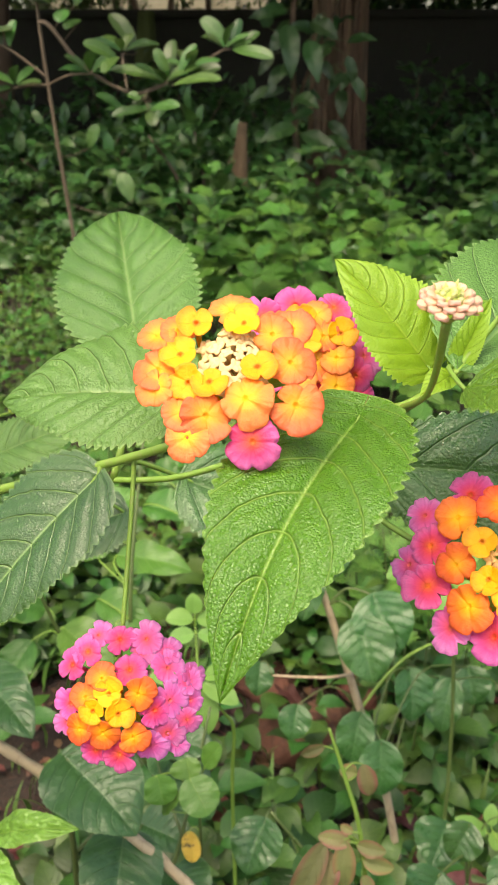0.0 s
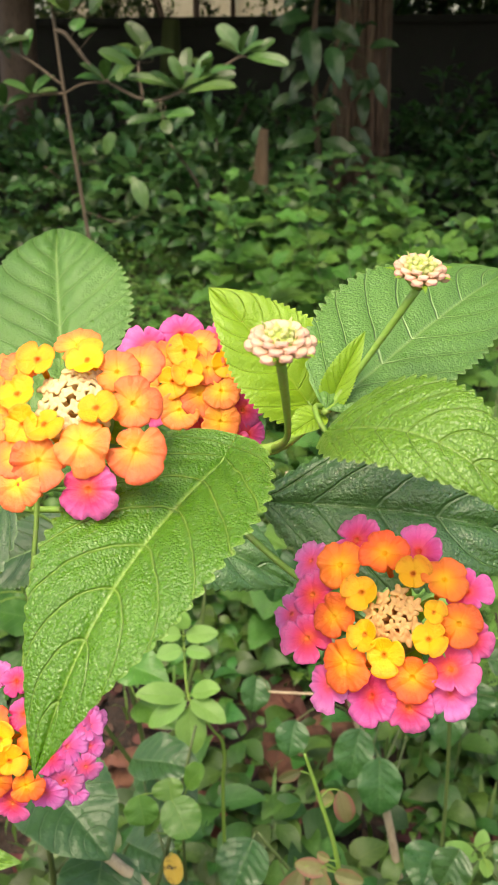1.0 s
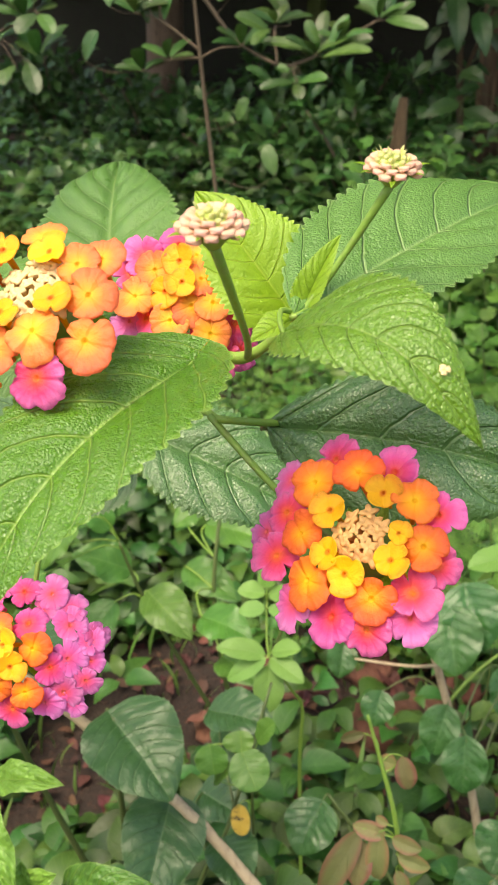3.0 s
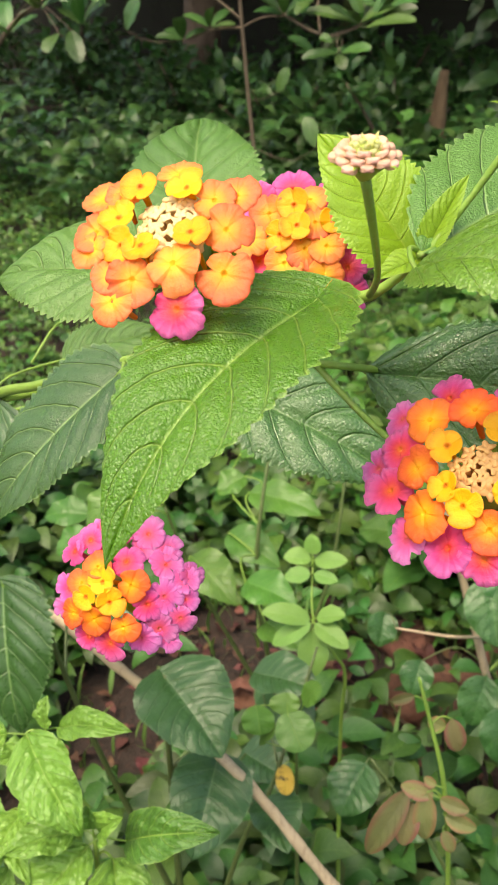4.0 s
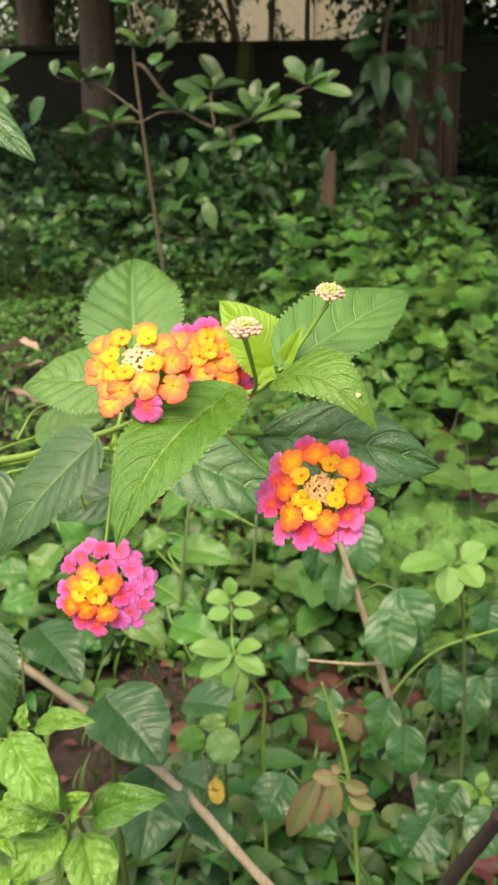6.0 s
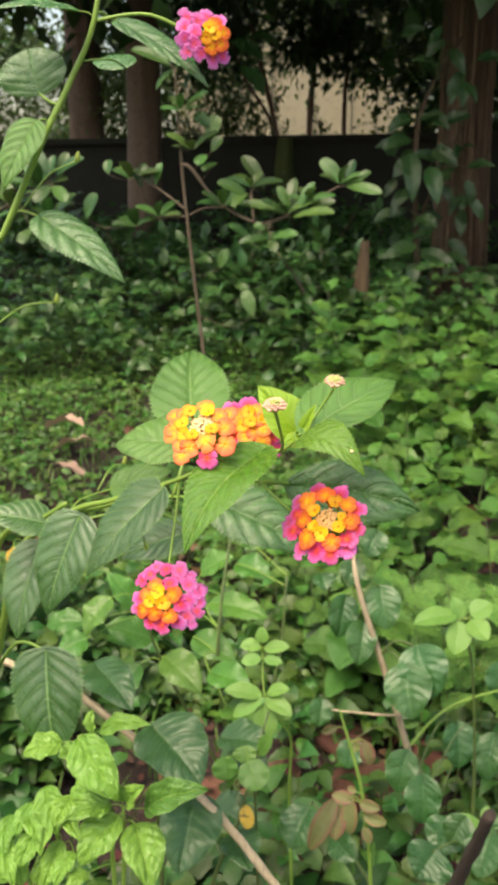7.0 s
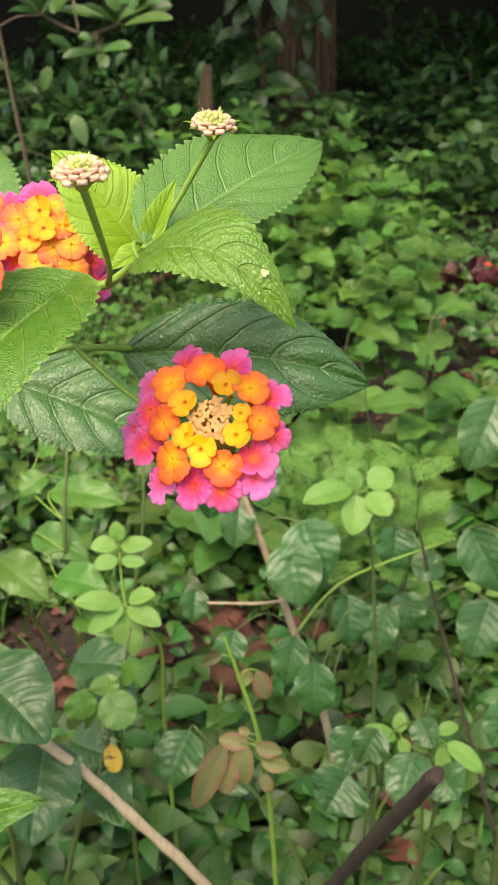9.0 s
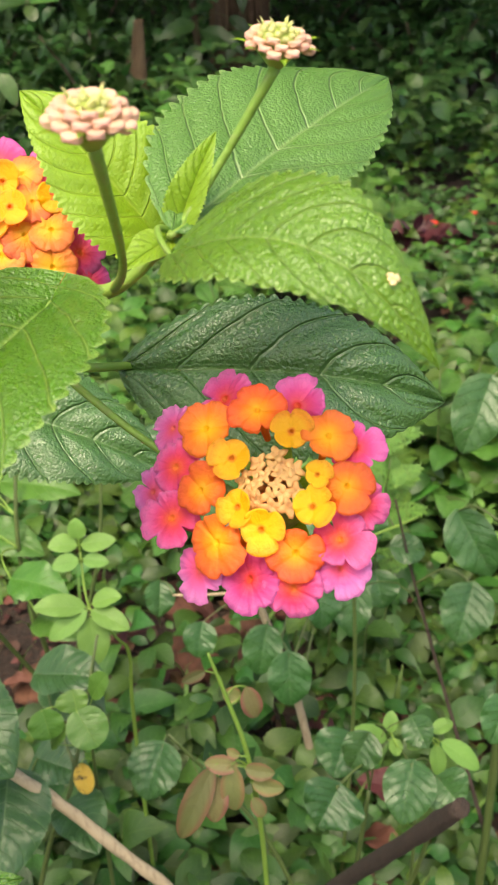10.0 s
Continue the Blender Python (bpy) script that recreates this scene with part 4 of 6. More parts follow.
seed_pod(bush, (-0.127, 0.300, 0.984), (-0.166, 0.287, 0.968))
seed_pod(bush, (-0.108, 0.300, 1.067), (-0.138, 0.284, 1.040))
seed_pod(bush, (-0.099, 0.330, 0.871), (-0.108, 0.300, 0.862))
seed_pod(bush, (-0.093, 0.350, 0.800), (-0.085, 0.300, 0.860))
seed_pod(bush, (-0.147, 0.305, 0.822), (-0.165, 0.322, 0.824))


# a pale spent floret lying on the drooping leaf
at = bush["base"] + droop.matrix_basis @ droop.data.vertices[int(0.78 * 140) * 29 + 19].co
spent = new("fallen_floret", floret_mesh("fallen_floret", 4, BUD_CREAM, 77, 1.0, 1.0, 0.0, 0.6))
spent.matrix_basis = Matrix.Translation(at) @ frame_of((0, 0, 0), (1, 0.2, 0.1), (0.18, -0.72, 0.62)) @ Matrix.Translation((0, 0, 0.0007)) @ Matrix.Scale(0.00085, 4)
tagged(spent, "tiny pale yellow spent floret lying on a leaf", "floret")


# ---- ground ----
def spread(n, near, far):
    t = np.linspace(-1, 1, n)
    return np.sign(t) * (near * np.abs(t) + (far - near) * np.abs(t) ** 7)


def rise(x, y):
    """Height of the ground: small humps near by, flat far off."""
    near = np.exp(-((x / 9) ** 2 + ((y - 4) / 9) ** 2))
    return near * (0.020 * np.sin(3.1 * x + 0.7) * np.cos(2.3 * y) + 0.012 * np.sin(7.7 * x + 2.1 * y) + 0.007 * np.sin(17 * x - 11 * y))


gx, gy = np.meshgrid(spread(150, 8, 420), 3 + spread(150, 9, 420), indexing="ij")
gv = np.stack([gx.ravel(), gy.ravel(), rise(gx, gy).ravel()], axis=1)
ground = new("ground", mesh_of("ground", gv, grid_faces(149, 149)))
ground.data.materials.append(SOIL)
tagged(ground, "dark brown bare soil under low weeds", "ground", kind="structure")


def ground_z(x, y):
    return float(rise(np.float64(x), np.float64(y)))


# ---- many leaves in one mesh ----
def leaf_cloud(name, places, axes, normals, lengths, widths, mat, label, category, nu=4, parent=None, arch=0.12, fold=0.25, p=0.55, q=0.8):
    """Scattered leaf blades in one mesh; every blade has its own outline, bend and place."""
    v0, f0, uv0 = leaf_arrays(1.0, 1.0, nu, 2, p, q, arch=0.0, fold=0.0)
    n, k = len(places), len(v0)
    a = axes / np.linalg.norm(axes, axis=1)[:, None]
    z = normals - (normals * a).sum(1)[:, None] * a
    z /= np.linalg.norm(z, axis=1)[:, None] + 1e-9
    b = np.cross(z, a)
    u, w = v0[None, :, 0], v0[None, :, 1]
    bend = arch * 4 * u * (1 - u) * lengths[:, None] * (0.5 + np.random.rand(n, 1)) + fold * np.abs(w) * widths[:, None]
    v = places[:, None, :] + a[:, None, :] * (u * lengths[:, None])[..., None] + b[:, None, :] * (w * widths[:, None])[..., None] + z[:, None, :] * bend[..., None]
    f = (f0[None] + (np.arange(n) * k)[:, None, None]).reshape(-1, 4)
    me = mesh_of(name, v.reshape(-1, 3), f, np.tile(uv0, (n, 1)))
    if parent is not None:
        ob = part(name, me, mat, parent, label)
        ob["kind"] = "stuff"
        return ob
    me.materials.append(mat)
    return tagged(new(name, me), label, category, kind="stuff")


def patch(n, x0, x1, y0, y1):
    """Places spread over a stretch of ground, denser near its front."""
    y = y0 + (y1 - y0) * np.random.rand(n) ** 1.25
    return x0 + (x1 - x0) * np.random.rand(n), y


def clump(x, y, s, o):
    return np.sin(s * x + o) * np.sin(s * 1.13 * y + 2.1 * o) * 0.5 + np.sin(2.3 * s * x - s * y + o) * 0.5


def sprays(name, n, box, tall, size, mat, label, keep=0.0, seed=1, lay=0.5, bare=None, share=0.85):
    """Leafy weeds: leaves in little whorls on unseen thin stems, up to a height that changes from clump to clump."""
    np.random.seed(seed)
    x, y = patch(n, *box)
    c = clump(x, y, 3.2, seed)
    ok = c > keep - 1
    if bare:
        ok &= ~((x > bare[0]) & (x < bare[1]) & (y > bare[2]) & (y < bare[3]) & (np.random.rand(n) < share))
    x, y, c = x[ok], y[ok], c[ok]
    h = tall[0] + (tall[1] - tall[0]) * np.clip(0.5 + 0.6 * c, 0, 1)
    m = 4
    z = rise(x, y) + h * (0.25 + 0.75 * np.random.rand(len(x)) ** 0.7)
    t0 = np.random.rand(len(x)) * 6.28
    P, A, N = [], [], []
    for i in range(m):
        t = t0 + i * 2 * np.pi / m + np.random.randn(len(x)) * 0.25
        a = np.stack([np.cos(t), np.sin(t), -0.1 + lay * np.random.randn(len(x)) * 0.6], axis=1)
        P.append(np.stack([x, y, z], axis=1) + a * 0.004)
        A.append(a)
        N.append(np.stack([-0.25 * np.cos(t), -0.25 * np.sin(t) - 0.35, 0.95 * np.ones(len(x))], axis=1) + np.random.randn(len(x), 3) * 0.28)
    P, A, N = np.concatenate(P), np.concatenate(A), np.concatenate(N)
    L = (size[0] + (size[1] - size[0]) * np.random.rand(len(P)))
    return leaf_cloud(name, P, A, N, L, L * (0.44 + 0.22 * np.random.rand(len(P))), mat, label, "undergrowth", 6, arch=0.16, p=0.5, q=0.95)


sprays("weed_cover", 5000, (-0.2, 2.6, 1.35, 5.2), (0.05, 0.26), (0.03, 0.075), COVER_MAT, "dense bright green leafy weeds covering the ground", keep=0.75, seed=3, bare=(0.60, 3.0, 2.2, 6.0), share=0.62)
sprays("low_weed_cover", 11000, (-3.8, 0.1, 1.3, 6.0), (0.02, 0.10), (0.016, 0.045), COVER_MAT, "low green weeds and creepers on shaded ground", seed=5, bare=(-1.2, -0.95, 2.5, 3.1))
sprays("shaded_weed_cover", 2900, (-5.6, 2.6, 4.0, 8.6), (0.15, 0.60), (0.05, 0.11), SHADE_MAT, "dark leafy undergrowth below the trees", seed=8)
sprays("near_weed_cover", 2500, (-0.95, 0.95, 0.55, 1.6), (0.02, 0.26), (0.020, 0.066), COVER_SHADED_MAT, "small green weeds on brown soil", keep=0.55, seed=11, bare=(-0.20, 0.22, 0.92, 1.42))


def blades(name, n, box, tall, label, seed):
    np.random.seed(seed)
    x, y = patch(n, *box)
    t = np.random.rand(n) * 6.28
    a = np.stack([0.5 * np.cos(t), 0.5 * np.sin(t), 0.5 + np.random.rand(n)], axis=1)
    nrm = np.stack([-np.cos(t), -np.sin(t), np.full(n, 0.4)], axis=1)
    L = tall[0] + (tall[1] - tall[0]) * np.random.rand(n)
    return leaf_cloud(name, np.stack([x, y, rise(x, y)], axis=1), a, nrm, L, L * 0.09, GRASS_MAT, label, "grass", 4, p=0.25, q=0.7)


blades("grass", 16000, (-3.8, 0.3, 1.3, 6.5), (0.025, 0.08), "short thin grass on shaded ground", 21)
sprays("outer_weed_cover", 2600, (-4.0, 4.0, -3.0, 1.5), (0.03, 0.14), (0.03, 0.07), COVER_SHADED_MAT, "low green weeds all round the clearing", seed=14, bare=(-0.9, 0.9, -0.4, 1.6))
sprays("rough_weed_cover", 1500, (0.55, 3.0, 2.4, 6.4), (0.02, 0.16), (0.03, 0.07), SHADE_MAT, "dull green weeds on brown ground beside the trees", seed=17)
sprays("creeping_weed_cover", 480, (0.16, 0.60, 0.55, 1.3), (0.02, 0.16), (0.020, 0.05), COVER_SHADED_MAT, "dark green creeping weeds on brown soil", seed=19)
blades("near_grass", 1500, (-1.0, 1.0, 0.3, 1.7), (0.03, 0.10), "sparse thin grass between the weeds", 22)


# ---- leaf litter ----
np.random.seed(41)
lx, ly = patch(3600, -1.1, 1.2, 0.3, 2.6)
lt = np.random.rand(3600) * 6.28
leaf_cloud("leaf_litter", np.stack([lx, ly, rise(lx, ly) + 0.004 + 0.012 * np.random.rand(3600)], axis=1),
           np.stack([np.cos(lt), np.sin(lt), 0.25 * np.random.randn(3600)], axis=1), np.array([0, 0, 1.0]) + 0.35 * np.random.randn(3600, 3),
           0.012 + 0.034 * np.random.rand(3600) ** 2, 0.007 + 0.014 * np.random.rand(3600), LITTER_MAT, "small brown bits of dry leaf on the soil", "leaf litter")


# ---- single weeds ----
def shared_leaves(name, style, count, seed):
    out = []
    for i in range(count):
        args = dict(style["shape"])
        args.update(nu=14, nv=6, teeth=0, tooth=0.0)
        v, f, uv = leaf_arrays(1.0, 0.58 + 0.08 * i, seed=seed + i, **args)
        me = mesh_of(name, v, f, uv)
        me.materials.append(style["mat"])
        out.append(me)
    return out


WEED_LEAVES = shared_leaves("weed_leaf", HERB, 4, 60)
PALE_LEAVES = shared_leaves("pale_weed_leaf", LEAFLET, 3, 70)


def weed(name, x, y, tall, size, pairs, meshes, label, seed):
    """An upright weed: a square stem with crossed pairs of leaves, smaller towards the top."""
    rng = random.Random(seed)
    base = Vector((x, y, ground_z(x, y)))
    ob = new(name)
    ob.location = base
    tagged(ob, label, "weed", "weeds in the undergrowth")
    lean = Vector((rng.uniform(-0.2, 0.2), rng.uniform(-0.2, 0.2), 1))
    top = lean.normalized() * tall
    v, f, pts = tube_arrays([(0, 0, -0.01), tuple(top * 0.5 + Vector((rng.uniform(-0.02, 0.02), 0, 0))), tuple(top)], [0.0026, 0.002, 0.001], 5, 3)
    part("stem", mesh_of("stem", v, f), STEM_DARK, ob)
    turn = rng.uniform(0, 3.14)
    for i in range(pairs):
        k = (i + 1) / pairs
        at = top * (0.25 + 0.75 * k)
        s = size * (1.0 - 0.55 * k ** 3) * rng.uniform(0.85, 1.15)
        for side in (0, 1):
            t = turn + i * 1.57 + side * 3.1416 + rng.uniform(-0.25, 0.25)
            a = Vector((math.cos(t), math.sin(t), -0.15 + 0.9 * k ** 4 + rng.uniform(-0.15, 0.15))).normalized()
            m = frame_of(at + a * 0.004, at + a, (-0.3 * math.cos(t), -0.3 * math.sin(t) - 0.35, 1.0)) @ Matrix.Scale(s, 4)
            part("leaf", rng.choice(meshes), None, ob, "", m)
    return ob


rw = random.Random(77)
for i in range(96):
    y = 1.35 + 3.4 * rw.random() ** 1.3
    x = rw.uniform(-0.12, 0.62) * (0.45 + 0.42 * y) + 0.05
    if x > 0.52 and y > 1.9:
        continue
    weed("leafy_weed", x, y, rw.uniform(0.26, 0.50), rw.uniform(0.070, 0.120), rw.randint(4, 6), WEED_LEAVES, "upright green weed with opposite oval leaves", 100 + i)
for i in range(44):
    y = 1.5 + 2.6 * rw.random()
    x = rw.uniform(-0.30, -0.02) * y
    weed("leafy_weed", x, y, rw.uniform(0.12, 0.3), rw.uniform(0.04, 0.07), rw.randint(3, 5), WEED_LEAVES, "upright green weed with opposite oval leaves", 300 + i)
for i, (x, y, h) in enumerate(((-0.17, 3.3, 0.62), (-0.30, 3.2, 0.48), (-0.05, 3.2, 0.52), (0.10, 3.0, 0.50), (0.26, 3.1, 0.55), (0.36, 2.9, 0.46), (-0.10, 2.7, 0.42), (0.22, 2.6, 0.44), (0.42, 3.3, 0.56), (0.02, 3.6, 0.58))):
    weed("leafy_weed", x, y, h, 0.13, 6, WEED_LEAVES, "tall upright green weed with pointed oval leaves", 700 + i)
for i in range(12):
    y = rw.uniform(1.0, 1.7)
    x = rw.uniform(0.18, 0.42) * (y + 0.25)
    weed("pale_weed", x, y, rw.uniform(0.12, 0.28), rw.uniform(0.03, 0.045), rw.randint(4, 6), PALE_LEAVES, "small pale green weed with narrow leaves", 500 + i)

# ---- plants below the flowers ----
pepper = plant("curled_weed", (-0.12, 0.31, 0.0), "yellow-green weed with puckered curled leaves", "weed")
stem(pepper, [(-0.12, 0.31, -0.01), (-0.125, 0.315, 0.35), (-0.108, 0.306, 0.56), (-0.104, 0.301, 0.617)], [0.003, 0.0025, 0.0018, 0.001])
stem(pepper, [(-0.118, 0.312, 0.48), (-0.122, 0.318, 0.60), (-0.130, 0.313, 0.665)], [0.002, 0.0016, 0.001])
stem(pepper, [(-0.12, 0.31, 0.40), (-0.155, 0.31, 0.54), (-0.160, 0.304, 0.606)], [0.002, 0.0016, 0.001])
stem(pepper, [(-0.12, 0.31, 0.34), (-0.175, 0.305, 0.48), (-0.186, 0.302, 0.585)], [0.002, 0.0016, 0.001])
leaf(pepper, CURL, (-0.1388, 0.3100, 0.6665), (-0.1038, 0.2850, 0.6412), 0.0277)
leaf(pepper, CURL, (-0.1211, 0.3100, 0.6743), (-0.0831, 0.3000, 0.6891), 0.0140)
leaf(pepper, CURL, (-0.1552, 0.3200, 0.6546), (-0.1794, 0.3100, 0.6478), 0.0202)
leaf(pepper, CURL, (-0.1395, 0.3150, 0.6502), (-0.1490, 0.3000, 0.6557), 0.0146)
leaf(pepper, CURL, (-0.1281, 0.3100, 0.6720), (-0.1276, 0.3150, 0.6864), 0.0101)
leaf(pepper, CURL, (-0.1002, 0.3000, 0.6219), (-0.0844, 0.2900, 0.6459), 0.0143)
leaf(pepper, CURL, (-0.1042, 0.3000, 0.6240), (-0.1058, 0.3000, 0.6374), 0.0108)
leaf(pepper, CURL, (-0.1129, 0.3000, 0.6203), (-0.1370, 0.2800, 0.6206), 0.0179)
leaf(pepper, CURL, (-0.1072, 0.3000, 0.6119), (-0.1268, 0.2750, 0.5900), 0.0257)
leaf(pepper, CURL, (-0.0953, 0.3000, 0.6062), (-0.0753, 0.2650, 0.5866), 0.0278)
leaf(pepper, CURL, (-0.1285, 0.3050, 0.6302), (-0.1421, 0.3000, 0.6226), 0.0143)
leaf(pepper, CURL, (-0.1668, 0.3100, 0.6218), (-0.1517, 0.2900, 0.6003), 0.0209)
leaf(pepper, CURL, (-0.1442, 0.3050, 0.6196), (-0.1488, 0.2850, 0.6099), 0.0159)
leaf(pepper, CURL, (-0.1796, 0.3100, 0.6055), (-0.1827, 0.2900, 0.5927), 0.0114)
leaf(pepper, CURL, (-0.1978, 0.3100, 0.5923), (-0.1912, 0.2850, 0.5796), 0.0146)
leaf(pepper, CURL, (-0.1719, 0.3000, 0.5901), (-0.1775, 0.2800, 0.5750), 0.0164)
leaf(pepper, CURL, (-0.1565, 0.3000, 0.6055), (-0.1601, 0.2800, 0.5881), 0.0137)
leaf(pepper, CURL, (-0.1857, 0.2900, 0.5474), (-0.1779, 0.3000, 0.5763), 0.0143)
leaf(pepper, CURL, (-0.2020, 0.3000, 0.5833), (-0.1825, 0.2750, 0.5633), 0.0146)
leaf(pepper, CURL, (-0.1533, 0.3000, 0.5840), (-0.1594, 0.2800, 0.5607), 0.0144)
leaf(pepper, CURL, (-0.1423, 0.2950, 0.5794), (-0.1486, 0.2750, 0.5668), 0.0138)
leaf(pepper, CURL, (-0.1301, 0.2900, 0.5666), (-0.1397, 0.2750, 0.5649), 0.0123)
leaf(pepper, CURL, (-0.1687, 0.2850, 0.5538), (-0.1642, 0.2950, 0.5709), 0.0121)
leaf(pepper, CURL, (-0.1933, 0.2900, 0.5490), (-0.2110, 0.3000, 0.5656), 0.0155)
leaf(pepper, CURL, (-0.1486, 0.3000, 0.6065), (-0.1304, 0.2800, 0.6040), 0.0106)
leaf(pepper, CURL, (-0.1785, 0.3000, 0.6026), (-0.1617, 0.2800, 0.5971), 0.0122)
leaf(pepper, PUCKER, (-0.0872, 0.3000, 0.6202), (-0.0368, 0.2900, 0.6498), 0.0247)
rough_weed = plant("broad_leaved_weed", (-0.14, 0.56, 0.0), "weed with broad dark blue-green leaves", "weed")
stem(rough_weed, [(-0.14, 0.56, -0.01), (-0.15, 0.54, 0.25), (-0.145, 0.515, 0.47), (-0.145, 0.505, 0.552)], [0.004, 0.0032, 0.0022, 0.0014], STEM_DARK)
stem(rough_weed, [(-0.145, 0.55, 0.15), (-0.10, 0.56, 0.33), (-0.075, 0.56, 0.398), (-0.05, 0.62, 0.50)], [0.003, 0.0022, 0.0018, 0.0012], STEM_DARK)
stem(rough_weed, [(-0.148, 0.54, 0.25), (-0.19, 0.48, 0.50), (-0.21, 0.455, 0.65)], [0.003, 0.0022, 0.0014], STEM_DARK)
leaf(rough_weed, BROAD, (-0.140, 0.500, 0.550), (-0.086, 0.460, 0.522), 0.068)
leaf(rough_weed, BROAD, (-0.108, 0.520, 0.460), (-0.111, 0.460, 0.419), 0.061)
leaf(rough_weed, BROAD, (-0.074, 0.550, 0.395), (-0.048, 0.500, 0.397), 0.042)
leaf(rough_weed, BROAD, (-0.210, 0.450, 0.648), (-0.218, 0.420, 0.588), 0.057)
leaf(rough_weed, BROAD, (-0.213, 0.550, 0.581), (-0.161, 0.500, 0.566), 0.048)
leaf(rough_weed, BROAD, (-0.100, 0.620, 0.463), (-0.043, 0.600, 0.470), 0.043)
leaf(rough_weed, BROAD, (-0.096, 0.660, 0.425), (-0.053, 0.620, 0.405), 0.050)
leaf(rough_weed, BROAD, (-0.112, 0.620, 0.371), (-0.067, 0.600, 0.366), 0.045)
tall_weed = plant("tall_weed", (-0.13, 0.86, 0.0), "tall green weed with soft oval leaves", "weed")
stem(tall_weed, [(-0.13, 0.86, -0.01), (-0.14, 0.85, 0.25), (-0.15, 0.82, 0.45), (-0.14, 0.90, 0.62)], [0.004, 0.003, 0.0024, 0.0014], STEM_DARK)
stem(tall_weed, [(-0.14, 0.85, 0.2), (-0.08, 0.86, 0.40), (-0.07, 0.90, 0.53)], [0.003, 0.002, 0.0014], STEM_DARK)
stem(tall_weed, [(-0.14, 0.85, 0.22), (-0.21, 0.80, 0.42), (-0.235, 0.78, 0.52)], [0.003, 0.002, 0.0014], STEM_DARK)
leaf(tall_weed, HERB, (-0.170, 0.870, 0.497), (-0.087, 0.850, 0.490), 0.042)
leaf(tall_weed, HERB, (-0.190, 0.850, 0.454), (-0.125, 0.820, 0.439), 0.040)
leaf(tall_weed, HERB, (-0.265, 0.750, 0.556), (-0.291, 0.720, 0.517), 0.039)
leaf(tall_weed, HERB, (-0.231, 0.800, 0.475), (-0.287, 0.780, 0.499), 0.044)
leaf(tall_weed, HERB, (-0.251, 0.800, 0.520), (-0.287, 0.800, 0.564), 0.033)
leaf(tall_weed, HERB, (-0.201, 0.950, 0.501), (-0.152, 0.950, 0.529), 0.042)
leaf(tall_weed, HERB, (-0.183, 0.900, 0.500), (-0.208, 0.880, 0.483), 0.035)
leaf(tall_weed, HERB, (-0.216, 0.800, 0.452), (-0.158, 0.760, 0.427), 0.047)
leaf(tall_weed, HERB, (-0.144, 0.750, 0.464), (-0.087, 0.720, 0.464), 0.042)
leaf(tall_weed, HERB, (-0.243, 0.780, 0.449), (-0.269, 0.750, 0.406), 0.038)
leaf(tall_weed, HERB, (-0.124, 0.750, 0.419), (-0.074, 0.700, 0.428), 0.037)
leaf(tall_weed, HERB, (-0.152, 0.950, 0.517), (-0.096, 0.930, 0.510), 0.041)
leaf(tall_weed, HERB, (-0.288, 0.720, 0.514), (-0.318, 0.700, 0.501), 0.036)
leaf(tall_weed, HERB, (-0.304, 0.750, 0.519), (-0.353, 0.750, 0.510), 0.032)
leaf(tall_weed, HERB, (-0.149, 1.000, 0.540), (-0.110, 0.980, 0.532), 0.036)
round_weed = plant("round_leaved_weed", (-0.05, 0.58, 0.0), "small weed with round scalloped leaves", "weed")
stem(round_weed, [(-0.05, 0.58, -0.01), (-0.055, 0.575, 0.3), (-0.055, 0.562, 0.455)], [0.0022, 0.0018, 0.001], STEM_DARK)
leaf(round_weed, ROUND, (-0.087, 0.560, 0.481), (-0.081, 0.550, 0.462), 0.027)
leaf(round_weed, ROUND, (-0.062, 0.560, 0.479), (-0.046, 0.540, 0.462), 0.031)
leaf(round_weed, ROUND, (-0.062, 0.560, 0.479), (-0.065, 0.570, 0.491), 0.024)
leaf(round_weed, ROUND, (-0.084, 0.560, 0.447), (-0.068, 0.550, 0.471), 0.018)
leaf(round_weed, ROUND, (-0.051, 0.570, 0.483), (-0.038, 0.570, 0.504), 0.018)
leaf(round_weed, ROUND, (-0.064, 0.556, 0.428), (-0.058, 0.542, 0.412), 0.015, (0.2, -0.8, 0.5), "yellowed leaf with dark spots", mat=MOTTLED_MAT)
oval_shrub = plant("oval_leaved_shrub", (0.16, 0.88, 0.0), "sprawling shrub with dark oval leaves on a pale stick", "shrub")
stem(oval_shrub, [(0.17, 0.88, -0.01), (0.135, 0.87, 0.182), (0.101, 0.87, 0.294), (0.064, 0.87, 0.418), (0.027, 0.87, 0.536), (0.015, 0.90, 0.60)], [0.0055, 0.005, 0.0046, 0.0042, 0.0034, 0.002], TWIG, label="pale dry stick")
stem(oval_shrub, [(0.10, 0.872, 0.30), (0.136, 0.90, 0.334), (0.18, 0.93, 0.348), (0.29, 0.98, 0.36)], [0.002, 0.0018, 0.0016, 0.0012], STEM_GREEN)
stem(oval_shrub, [(0.088, 0.87, 0.35), (0.056, 0.83, 0.374), (-0.001, 0.83, 0.375)], [0.002, 0.0017, 0.0012], TWIG, "twig")
leaf(oval_shrub, OVAL, (0.010, 0.900, 0.506), (0.001, 0.880, 0.454), 0.045)
leaf(oval_shrub, OVAL, (0.036, 0.880, 0.480), (0.031, 0.850, 0.432), 0.045)
leaf(oval_shrub, OVAL, (0.054, 0.900, 0.522), (0.067, 0.870, 0.475), 0.053)
leaf(oval_shrub, OVAL, (0.105, 0.860, 0.459), (0.128, 0.820, 0.410), 0.070)
leaf(oval_shrub, OVAL, (0.090, 0.840, 0.443), (0.103, 0.800, 0.391), 0.066)
